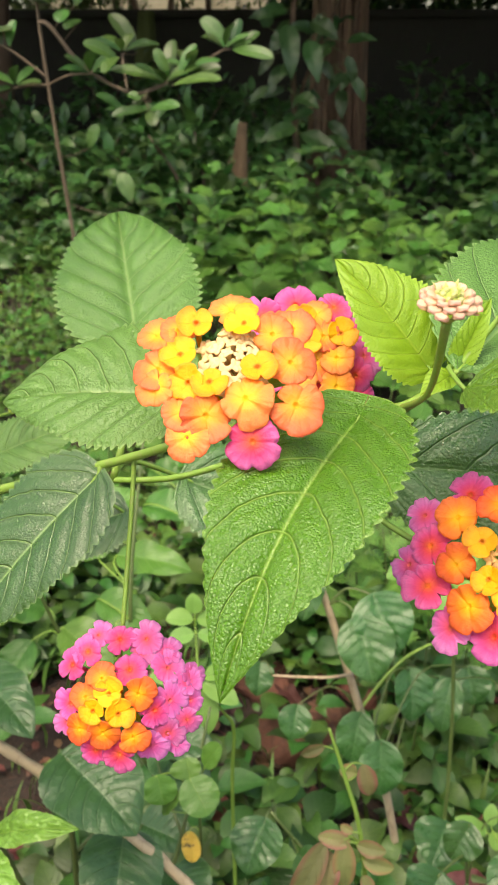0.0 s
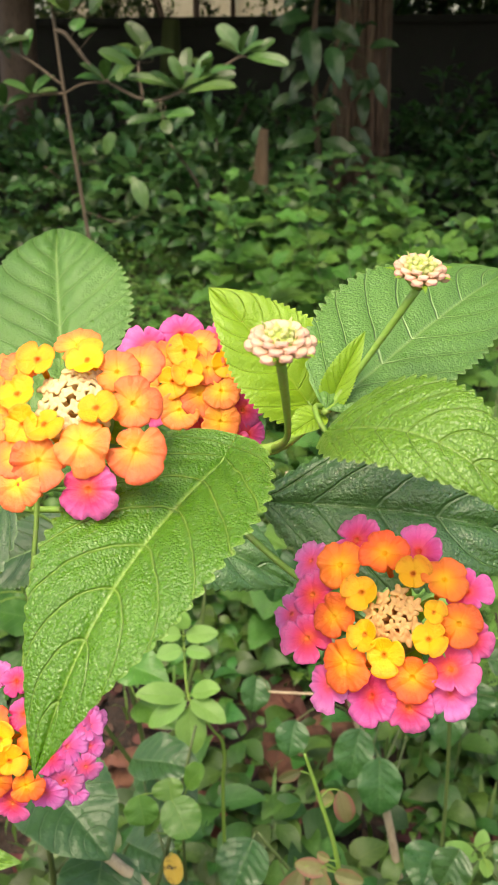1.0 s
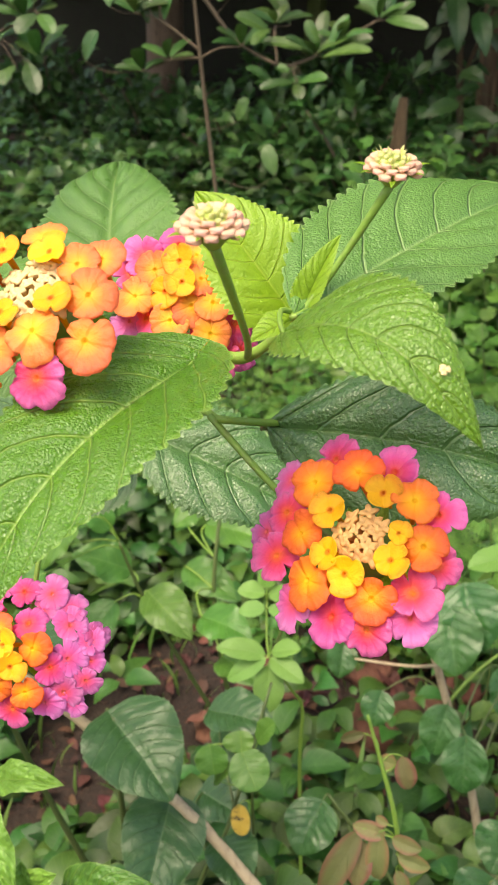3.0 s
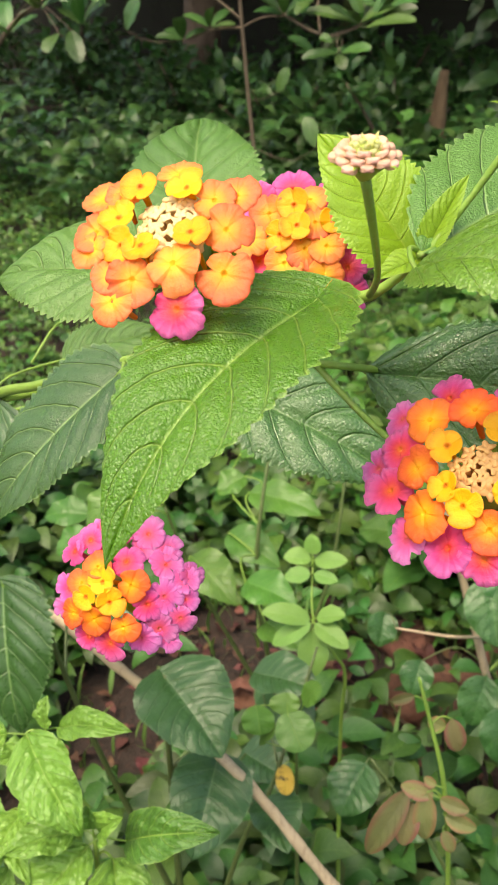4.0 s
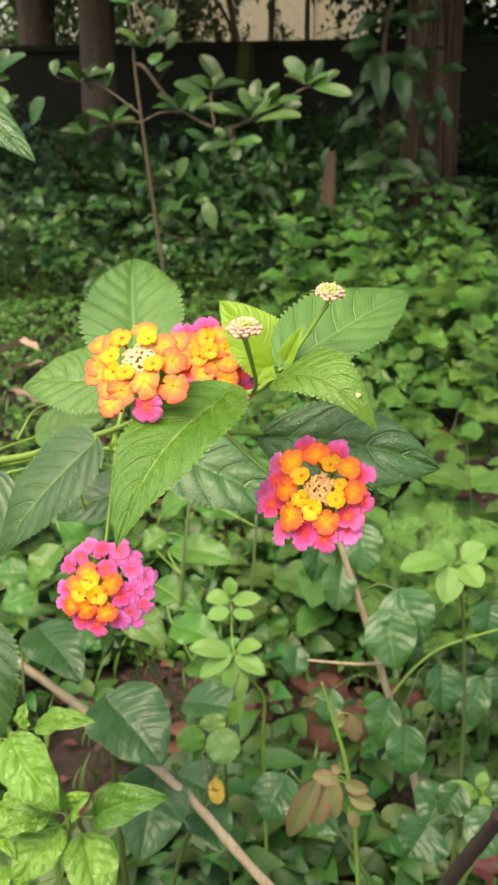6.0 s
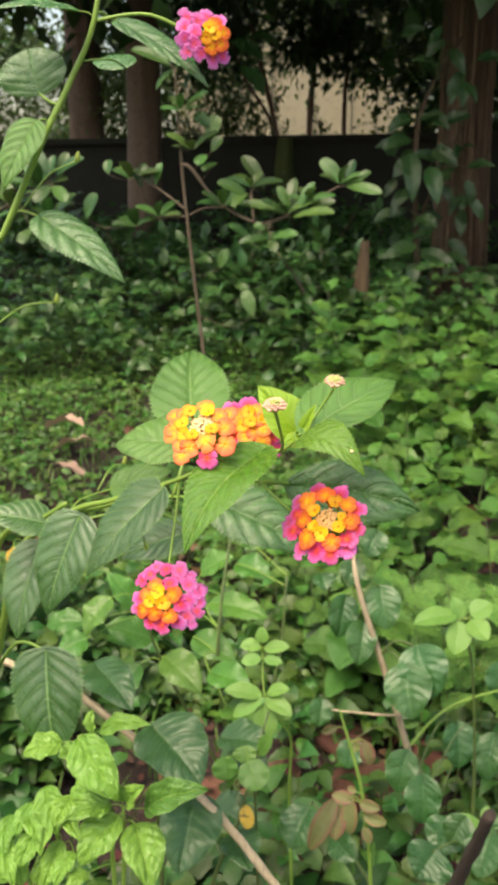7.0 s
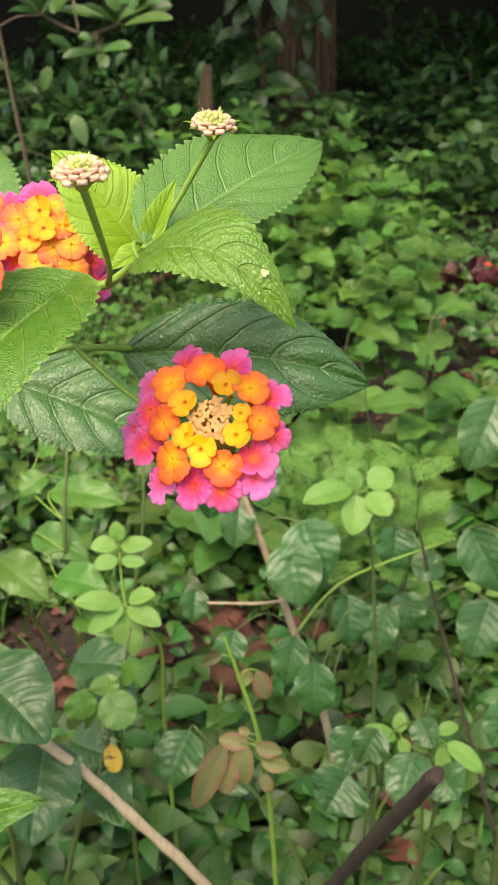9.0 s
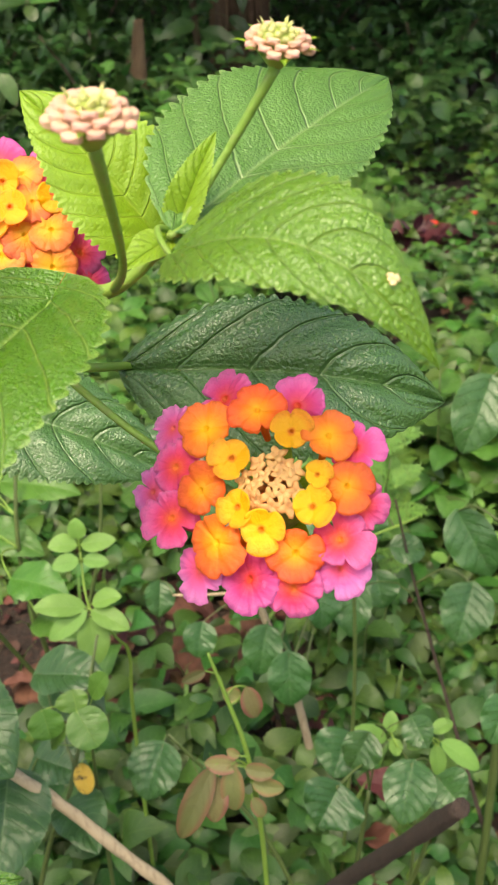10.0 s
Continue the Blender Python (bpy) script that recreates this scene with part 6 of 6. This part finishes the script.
for i, (x, y, z, k) in enumerate(((-0.155, 2.58, 0.99, 7), (-0.30, 2.5, 0.91, 9), (-0.43, 2.66, 0.98, 6), (-0.40, 2.52, 0.83, 6), (-0.50, 2.57, 0.93, 6), (-0.79, 2.6, 1.01, 6), (-0.78, 2.6, 0.87, 5), (-0.62, 2.58, 1.20, 6), (-0.59, 2.58, 1.09, 5), (-0.70, 2.58, 0.90, 5), (-0.24, 2.54, 0.94, 5))):
    whorl(sapling, GLOSS, (x, y, z), k, 0.088, 0.35, 60 + i)
left_shrub = plant("left_shrub", (-1.35, 2.25, 0.0), "shrub with clustered grey-green oval leaves", "shrub")
stem(left_shrub, [(-1.35, 2.25, -0.01), (-1.30, 2.2, 0.5), (-1.08, 2.14, 0.88), (-0.875, 2.1, 1.0)], [0.010, 0.008, 0.006, 0.003], SAP_BARK)
leaf(left_shrub, GLOSS, (-0.851, 2.100, 1.033), (-0.892, 2.120, 1.094), 0.045)
leaf(left_shrub, GLOSS, (-0.844, 2.100, 1.033), (-0.841, 2.120, 1.080), 0.033)
leaf(left_shrub, GLOSS, (-0.837, 2.100, 1.026), (-0.753, 2.100, 1.072), 0.051)
leaf(left_shrub, GLOSS, (-0.853, 2.100, 1.019), (-0.916, 2.100, 1.060), 0.054)
leaf(left_shrub, GLOSS, (-0.838, 2.120, 1.019), (-0.811, 2.140, 1.086), 0.042)
leaf(left_shrub, GLOSS, (-0.826, 2.050, 1.007), (-0.852, 2.000, 0.969), 0.053)
leaf(left_shrub, GLOSS, (-0.819, 2.050, 1.007), (-0.773, 2.000, 0.969), 0.047)
leaf(left_shrub, GLOSS, (-0.864, 2.000, 0.909), (-0.868, 1.950, 0.873), 0.052)
leaf(left_shrub, GLOSS, (-0.835, 2.000, 0.916), (-0.798, 1.950, 0.854), 0.052)
for i, (x, y, z, k) in enumerate(((-0.875, 2.1, 1.0, 8), (-0.96, 2.12, 0.95, 7), (-0.86, 2.12, 0.92, 6), (-1.05, 2.14, 0.9, 7))):
    whorl(left_shrub, GLOSS, (x, y, z), k, 0.085, 0.5, 90 + i)


def leafy_bush(name, x, y, z, radius, tall, count, size, mat, label, seed):
    """A bush: a few stems and a loose crown of leaf whorls."""
    np.random.seed(seed)
    rng = random.Random(seed)
    ob = new(name)
    ob.location = (x, y, z)
    tagged(ob, label, "bush", "bushes under the trees")
    tips = []
    for i in range(7):
        a = rng.uniform(0, 6.28)
        e = Vector((math.cos(a) * radius * rng.uniform(0.3, 0.9), math.sin(a) * radius * rng.uniform(0.3, 0.9), tall * rng.uniform(0.6, 1.0)))
        v, f, pts = tube_arrays([(0, 0, -0.02), tuple(e * 0.5 + Vector((0, 0, 0.12 * tall))), tuple(e)], [0.012, 0.008, 0.004], 6, 5)
        part("stem", mesh_of("stem", v, f), SAP_BARK, ob)
        tips += pts[3:]
    t = np.array([tuple(p) for p in tips])[np.random.randint(0, len(tips), count)]
    d = np.random.randn(count, 3)
    d /= np.linalg.norm(d, axis=1)[:, None]
    at = t + d * radius * 0.28 * np.random.rand(count, 1)
    ax = d + np.array([0, 0, -0.15]) + np.random.randn(count, 3) * 0.3
    nrm = np.array([0, -0.3, 1.0]) + np.random.randn(count, 3) * 0.3
    L = size * (0.6 + 0.7 * np.random.rand(count))
    leaf_cloud("crown", at, ax, nrm, L, L * 0.5, mat, "", "", 4, ob)
    return ob


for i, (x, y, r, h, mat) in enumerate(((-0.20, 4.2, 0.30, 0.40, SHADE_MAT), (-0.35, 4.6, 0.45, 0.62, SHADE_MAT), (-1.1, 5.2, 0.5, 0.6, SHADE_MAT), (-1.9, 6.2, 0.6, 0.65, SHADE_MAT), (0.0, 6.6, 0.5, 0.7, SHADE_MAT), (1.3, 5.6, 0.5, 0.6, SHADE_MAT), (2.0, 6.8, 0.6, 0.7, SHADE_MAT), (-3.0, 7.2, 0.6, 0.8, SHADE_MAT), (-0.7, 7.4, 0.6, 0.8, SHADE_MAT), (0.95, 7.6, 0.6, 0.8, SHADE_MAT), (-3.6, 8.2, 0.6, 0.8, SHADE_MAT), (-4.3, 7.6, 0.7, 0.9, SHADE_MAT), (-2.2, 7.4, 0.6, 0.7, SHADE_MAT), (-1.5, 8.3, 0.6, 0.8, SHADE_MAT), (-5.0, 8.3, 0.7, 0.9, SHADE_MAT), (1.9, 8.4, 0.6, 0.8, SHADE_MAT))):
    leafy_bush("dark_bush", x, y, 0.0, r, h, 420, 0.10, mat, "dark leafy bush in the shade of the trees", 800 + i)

red_plant = leafy_bush("red_leaved_bush", 0.80, 3.06, 0.0, 0.20, 0.11, 260, 0.06, MAROON_MAT, "low bush with dark red leaves and red flowers", 900)
for i in range(3):
    part("flower", mesh_of("flower", *lathe([(0.0, 0.0), (0.010, 0.004), (0.016, 0.012), (0.010, 0.018), (0.0, 0.016)], 12)), RED, red_plant, "small red flower", Matrix.Translation(((0.01, 0.16, -0.12)[i], (0.03, 0.1, 0.05)[i], (0.12, 0.13, 0.09)[i])))


# ---- trees ----
def trunk_mesh(name, path, radii, flutes, depth, seed, sides=40, rows=60):
    """A ridged trunk that flares at the foot."""
    pts = [Vector(p) for p in path]
    verts, faces = [], []
    for k in range(rows + 1):
        t = k / rows * (len(pts) - 1)
        i = min(int(t), len(pts) - 2)
        c = pts[i].lerp(pts[i + 1], t - i)
        r = radii[i] + (radii[i + 1] - radii[i]) * (t - i)
        for s in range(sides):
            a = 2 * math.pi * s / sides
            g = noise.noise(Vector((math.cos(a) * flutes, math.sin(a) * flutes, c.z * 1.2 + seed)))
            g += 0.5 * noise.noise(Vector((math.cos(a) * flutes * 2.5, math.sin(a) * flutes * 2.5, c.z * 3 + seed)))
            rr = r * (1 + depth * g)
            verts.append((c.x + rr * math.cos(a), c.y + rr * math.sin(a), c.z))
    for k in range(rows):
        for s in range(sides):
            n2 = (s + 1) % sides
            faces.append((k * sides + s, k * sides + n2, (k + 1) * sides + n2, (k + 1) * sides + s))
    return mesh_of(name, verts, faces)


def tree(name, x, y, r, lean, tall, mat, label, seed, flutes=2.0, depth=0.22, crown=None):
    rng = random.Random(seed)
    np.random.seed(seed)
    ob = new(name)
    ob.location = (x, y, 0)
    tagged(ob, label, "tree", "trees behind the clearing")
    path = [(0, 0, -0.1), (0, 0, 0.25), (lean * 0.3, 0, 1.2), (lean, 0.1, tall)]
    part("trunk", trunk_mesh("trunk", path, (r * 1.35, r * 1.1, r, r * 0.75), flutes, depth, seed), mat, ob)
    tips = []
    for i in range(8):
        a = i * 0.785 + rng.uniform(-0.3, 0.3)
        h = tall * rng.uniform(0.62, 0.98)
        out = rng.uniform(1.0, 2.4)
        e = Vector((math.cos(a) * out + lean, math.sin(a) * out, h + rng.uniform(0.3, 1.2)))
        s = Vector((lean * h / tall, 0, h))
        v, f, pts = tube_arrays([tuple(s), tuple((s + e) / 2 + Vector((0, 0, 0.25))), tuple(e)], [r * 0.35, r * 0.22, r * 0.08], 8, 6)
        part("limb", mesh_of("limb", v, f), mat, ob)
        tips += pts[4:]
    if crown:
        count, size, spreadr = crown
        t = np.array([tuple(p) for p in tips])[np.random.randint(0, len(tips), count // 9)]
        at = np.repeat(t + np.random.randn(len(t), 3) * np.array([spreadr, spreadr, spreadr * 0.45]), 9, axis=0)
        d = np.random.randn(len(at), 3)
        at = at + d * 0.13
        L = size * (0.6 + 0.8 * np.random.rand(len(at)))
        leaf_cloud("crown", at, d + np.array([0, 0, -0.4]), np.array([0, 0, 1.0]) + np.random.randn(len(at), 3) * 0.5, L, L * 0.5, CROWN_MAT, "", "", 3, ob)
    return ob


big_tree = tree("tree", 0.31, 6.1, 0.145, 0.0, 4.2, BARK, "tree with rough reddish-brown fluted bark", 4, 2.4, 0.34, (10500, 0.19, 1.3))
tree("tree", -2.36, 8.0, 0.15, 0.1, 4.6, BARK_SMOOTH, "slender brown tree in front of a low wall", 5, 1.5, 0.12, (9000, 0.19, 1.3))
tree("tree", -3.70, 10.5, 0.20, -0.1, 5.0, BARK_SMOOTH, "dark tree behind a low wall", 6, 1.5, 0.12, (4200, 0.18, 1.0))
tree("tree", 2.60, 8.2, 0.17, 0.2, 4.4, BARK_SMOOTH, "dark tree in the shade", 7, 1.5, 0.15, (9000, 0.19, 1.2))
tree("tree", 2.12, 7.0, 0.115, 0.05, 4.2, GREY_BARK, "tree with smooth pale grey bark", 21, 1.4, 0.10, (5000, 0.18, 1.0))
tree("tree", 1.3, 11.5, 0.10, 0.2, 4.0, BARK_SMOOTH, "dark tree behind a low wall", 9, 1.5, 0.1, (4200, 0.16, 0.8))

# unseen branches hung on the big tree, added to shade the background
def shade_canopy(parent, count, x0, x1, y0, y1, z0, z1, size, seed):
    np.random.seed(seed)
    px, py, _ = parent.location
    n = count // 8
    c = np.stack([np.random.uniform(x0, x1, n), np.random.uniform(y0, y1, n), np.random.uniform(z0, z1, n)], axis=1) - np.array([px, py, 0])
    at = np.repeat(c, 8, axis=0)
    d = np.random.randn(len(at), 3)
    L = size * (0.6 + 0.8 * np.random.rand(len(at)))
    leaf_cloud("overhanging_foliage", at + d * 0.16, d + np.array([0, 0, -0.4]), np.array([0, 0, 1.0]) + np.random.randn(len(at), 3) * 0.5, L, L * 0.55, CROWN_MAT, "", "", 3, parent)
    for i in range(9):
        e = Vector((np.random.uniform(x0, x1) - px, np.random.uniform(y0, y1) - py, np.random.uniform(z0, z1)))
        v, f, _ = tube_arrays([(0, 0, 3.0), tuple(e * 0.5 + Vector((0, 0, 1.7))), tuple(e)], [0.05, 0.03, 0.01], 7, 6)
        part("limb", mesh_of("limb", v, f), BARK, parent)


shade_canopy(big_tree, 11000, -4.5, 4.0, 3.7, 9.5, 2.5, 3.7, 0.20, 55)

climber = plant("climber", (0.10, 5.25, 0.0), "climbing plant with large glossy leaves in canopy shade beside a trunk", "climber")
stem(climber, [(0.10, 5.25, -0.01), (0.06, 5.1, 0.45), (0.03, 5.02, 0.9), (0.05, 5.05, 1.3), (0.25, 5.6, 1.7)], [0.022, 0.018, 0.015, 0.012, 0.008], BARK, sides=10)
stem(climber, [(0.045, 5.06, 0.7), (0.16, 5.0, 1.0), (0.28, 5.05, 1.25)], [0.01, 0.008, 0.005], BARK)
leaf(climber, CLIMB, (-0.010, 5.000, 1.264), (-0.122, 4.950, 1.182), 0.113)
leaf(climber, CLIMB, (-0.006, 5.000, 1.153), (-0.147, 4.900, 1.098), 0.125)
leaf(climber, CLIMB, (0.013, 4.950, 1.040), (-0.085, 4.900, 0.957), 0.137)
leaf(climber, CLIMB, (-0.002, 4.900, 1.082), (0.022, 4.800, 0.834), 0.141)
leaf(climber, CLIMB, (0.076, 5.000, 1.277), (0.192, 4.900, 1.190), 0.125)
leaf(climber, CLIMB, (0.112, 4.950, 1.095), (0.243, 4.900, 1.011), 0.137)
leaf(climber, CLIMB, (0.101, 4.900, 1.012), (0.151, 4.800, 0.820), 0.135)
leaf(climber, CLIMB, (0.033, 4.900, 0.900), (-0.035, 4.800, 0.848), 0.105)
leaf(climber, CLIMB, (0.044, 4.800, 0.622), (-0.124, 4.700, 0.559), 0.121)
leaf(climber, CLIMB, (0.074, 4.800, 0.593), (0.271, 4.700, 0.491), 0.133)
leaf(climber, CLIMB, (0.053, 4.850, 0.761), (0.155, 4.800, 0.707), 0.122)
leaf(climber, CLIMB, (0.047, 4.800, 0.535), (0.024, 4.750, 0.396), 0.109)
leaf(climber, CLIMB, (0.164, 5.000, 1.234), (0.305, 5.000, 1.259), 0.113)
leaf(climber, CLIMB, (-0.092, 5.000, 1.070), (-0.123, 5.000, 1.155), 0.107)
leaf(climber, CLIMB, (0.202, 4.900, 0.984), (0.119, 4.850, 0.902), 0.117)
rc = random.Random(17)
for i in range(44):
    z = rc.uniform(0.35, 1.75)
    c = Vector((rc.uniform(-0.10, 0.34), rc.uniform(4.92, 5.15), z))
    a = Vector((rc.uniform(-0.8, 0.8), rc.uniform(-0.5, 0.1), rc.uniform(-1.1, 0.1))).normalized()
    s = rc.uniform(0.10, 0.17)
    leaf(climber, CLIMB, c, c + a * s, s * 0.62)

# loose fibrous bark on the big trunk
for i in range(84):
    a = rc.uniform(3.2, 6.2)
    z0 = rc.uniform(0.0, 1.2)
    z1 = z0 + rc.uniform(0.5, 1.3)
    r0 = 0.155
    w = rc.uniform(0.003, 0.010)
    pts = [(r0 * (1.22 - 0.2 * min(1, k2)) * math.cos(a + 0.14 * rc.uniform(-1, 1)), r0 * (1.22 - 0.2 * min(1, k2)) * math.sin(a), k2) for k2 in (z0, (z0 + z1) / 2, z1)]
    v, f, _ = tube_arrays(pts, [w * 0.5, w, w * 0.4], 6, 6)
    part("bark_strip", mesh_of("bark_strip", v, f), STRIP, big_tree)

stump = new("stump", trunk_mesh("stump", [(0, 0, -0.05), (0, 0, 0.36), (0.02, 0, 0.66)], (0.062, 0.046, 0.020), 2.2, 0.55, 12, 28, 30))
stump.data.materials.append(STRIP)
stump.location = (-0.22, 4.6, 0.0)
tagged(stump, "short broken brown stump among dark leaves", "stump")

# ---- boundary wall and building ----
def box_mesh(name, x0, x1, y0, y1, z0, z1, bevel=0.02, cuts=0):
    bm = bmesh.new()
    bmesh.ops.create_cube(bm, size=1.0)
    for v in bm.verts:
        v.co = Vector(((x0 + x1) / 2 + v.co.x * (x1 - x0), (y0 + y1) / 2 + v.co.y * (y1 - y0), (z0 + z1) / 2 + v.co.z * (z1 - z0)))
    if bevel:
        bmesh.ops.bevel(bm, geom=bm.edges[:], offset=bevel, segments=2, affect="EDGES")
    me = bpy.data.meshes.new(name)
    bm.to_mesh(me)
    bm.free()
    return me


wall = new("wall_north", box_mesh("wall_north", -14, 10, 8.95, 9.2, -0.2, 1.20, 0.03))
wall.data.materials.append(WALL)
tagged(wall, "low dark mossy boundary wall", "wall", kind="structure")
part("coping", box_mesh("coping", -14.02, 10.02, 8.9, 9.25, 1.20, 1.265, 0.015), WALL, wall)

house = new("building")
house.location = (-2.0, 18.0, 0)
tagged(house, "pale cream plastered building behind trees", "building")
part("wall", box_mesh("wall", -2.6, 1.9, 0.0, 5.0, -0.2, 4.6, 0.02), PLASTER, house)
part("plinth", box_mesh("plinth", -2.66, 1.96, -0.06, 5.06, -0.2, 0.5, 0.02), PLASTER, house)
for px in (-2.3, -0.9, 0.55, 1.0):
    part("pier", box_mesh("pier", px - 0.11, px + 0.11, -0.10, 0.0, 0.5, 4.6, 0.01), PLASTER, house)
roof_v = [(-3.1, -0.6, 4.6), (2.4, -0.6, 4.6), (2.4, 5.6, 4.6), (-3.1, 5.6, 4.6), (-3.1, 2.5, 6.2), (2.4, 2.5, 6.2), (-3.1, -0.6, 4.7), (2.4, -0.6, 4.7)]
part("roof", mesh_of("roof", roof_v, [(0, 1, 7, 6), (6, 7, 5, 4), (4, 5, 2, 3), (0, 6, 4, 3), (1, 2, 5, 7), (0, 3, 2, 1)], smooth=False), ROOF, house)


# ---- foliage beyond the wall ----
def far_foliage(name, count, x0, x1, y0, y1, z0, z1, size, mat, label, seed, gap=None):
    np.random.seed(seed)
    n = count // 64
    c = np.stack([np.random.uniform(x0, x1, n), np.random.uniform(y0, y1, n), z0 + (z1 - z0) * np.random.rand(n)], axis=1)
    if gap:
        c = c[~((c[:, 0] > gap[0]) & (c[:, 0] < gap[1]) & (c[:, 2] < gap[3]) & (np.random.rand(n) < gap[2]))]
    at = np.repeat(c, 64, axis=0)
    d = np.random.randn(len(at), 3)
    wide = np.repeat(np.random.uniform(0.10, 0.24, (len(c), 3)), 64, axis=0)
    at = at + d * wide
    L = size * (0.6 + 0.8 * np.random.rand(len(at)))
    return leaf_cloud(name, at, d + np.array([0, 0, -0.3]), np.array([0, -0.3, 1.0]) + np.random.randn(len(at), 3) * 0.5, L, L * 0.55, mat, label, "foliage", 3)


far_foliage("hedge", 60000, -6, 7, 10.5, 13.5, 0.2, 2.7, 0.075, HEDGE_MAT, "shaded foliage of trees behind the wall", 31, (-2.05, -0.42, 0.985, 9.0))
far_foliage("upper_foliage", 24000, -2.9, 4, 10.0, 13.0, 2.0, 3.3, 0.07, HEDGE_MAT, "dark leafy branches hanging behind the wall", 34, (-2.05, -0.9, 0.88, 2.75))
far_foliage("dark_foliage", 7000, -0.2, 5.0, 9.4, 11.5, 0.3, 4.5, 0.16, CLIMB_SHADED_MAT, "dense dark foliage beside a tree trunk", 33)
far_foliage("far_hedge", 9000, -14, 14, 21, 26, 0.0, 7.0, 0.30, COVER_MAT, "bright distant tree foliage", 32)


# ---- young trees and bushes just behind the wall ----
def young_tree(points, radii, crown_at, count, seed):
    np.random.seed(seed)
    pl = plant("young_tree", points[0], "thin dark young tree before a cream building", "tree", "young trees behind the wall")
    stem(pl, points, radii, BARK_SMOOTH, "trunk", 9, 6)
    top = Vector(points[-1])
    for c in crown_at:
        stem(pl, [top.lerp(Vector(points[-2]), 0.3), (top + Vector(c)) / 2 + Vector((0, 0, 0.1)), c], [radii[-1] * 0.7, radii[-1] * 0.5, 0.004], BARK_SMOOTH, "limb", 6, 5)
    t = np.repeat(np.array(crown_at) - np.array(points[0]), count, axis=0)
    d = np.random.randn(len(t), 3)
    L = 0.085 * (0.6 + 0.8 * np.random.rand(len(t)))
    leaf_cloud("crown", t + d * np.array([0.20, 0.2, 0.12]), d + np.array([0, 0, -0.8]), np.array([0, -0.3, 1.0]) + np.random.randn(len(t), 3) * 0.5, L, L * 0.5, CROWN_MAT, "", "", 3, pl["ob"])


young_tree([(-1.22, 9.6, -0.02), (-1.42, 9.6, 1.30), (-1.61, 9.6, 2.08), (-1.69, 9.6, 2.45)], [0.035, 0.028, 0.024, 0.020], [(-1.85, 9.6, 2.6), (-1.45, 9.7, 2.62), (-2.0, 9.8, 2.35)], 260, 71)
young_tree([(-1.30, 9.75, -0.02), (-1.47, 9.75, 1.30), (-1.75, 9.75, 1.80), (-1.9, 9.75, 2.2)], [0.026, 0.020, 0.017, 0.012], [(-2.0, 9.75, 2.3), (-2.15, 9.8, 2.0)], 240, 72)
young_tree([(-1.10, 9.6, -0.02), (-1.09, 9.6, 1.30), (-1.05, 9.6, 1.90), (-1.0, 9.6, 2.5)], [0.036, 0.031, 0.028, 0.022], [(-1.0, 9.55, 2.2), (-0.92, 9.5, 2.38), (-1.12, 9.5, 2.06)], 420, 73)
young_tree([(-0.76, 9.9, -0.02), (-0.77, 9.9, 1.30), (-0.76, 9.9, 1.75), (-0.70, 9.9, 2.5)], [0.030, 0.026, 0.024, 0.018], [(-0.62, 9.9, 2.1), (-0.45, 9.9, 1.9), (-0.8, 9.9, 2.35)], 240, 74)
leafy_bush("wall_bush", -1.56, 9.75, 0.0, 0.24, 1.72, 700, 0.06, HEDGE_MAT, "thin grey-green bush behind the wall", 75)
leafy_bush("wall_bush", -0.99, 9.8, 0.0, 0.22, 1.68, 700, 0.06, HEDGE_MAT, "thin grey-green bush behind the wall", 76)
leafy_bush("wall_bush", -2.15, 9.9, 0.0, 0.40, 1.75, 1200, 0.065, HEDGE_MAT, "loose olive-green bush behind the wall", 77)
mossy = new("mossy_trunk", trunk_mesh("mossy_trunk", [(0, 0, -0.05), (0, 0, 0.6), (0.03, 0, 1.24)], (0.13, 0.10, 0.055), 3.0, 0.5, 31, 32, 30))
mossy.data.materials.append(MOSS)
mossy.location = (-1.21, 8.6, 0.0)
tagged(mossy, "mossy yellow-green broken trunk before a dark wall", "tree stump")
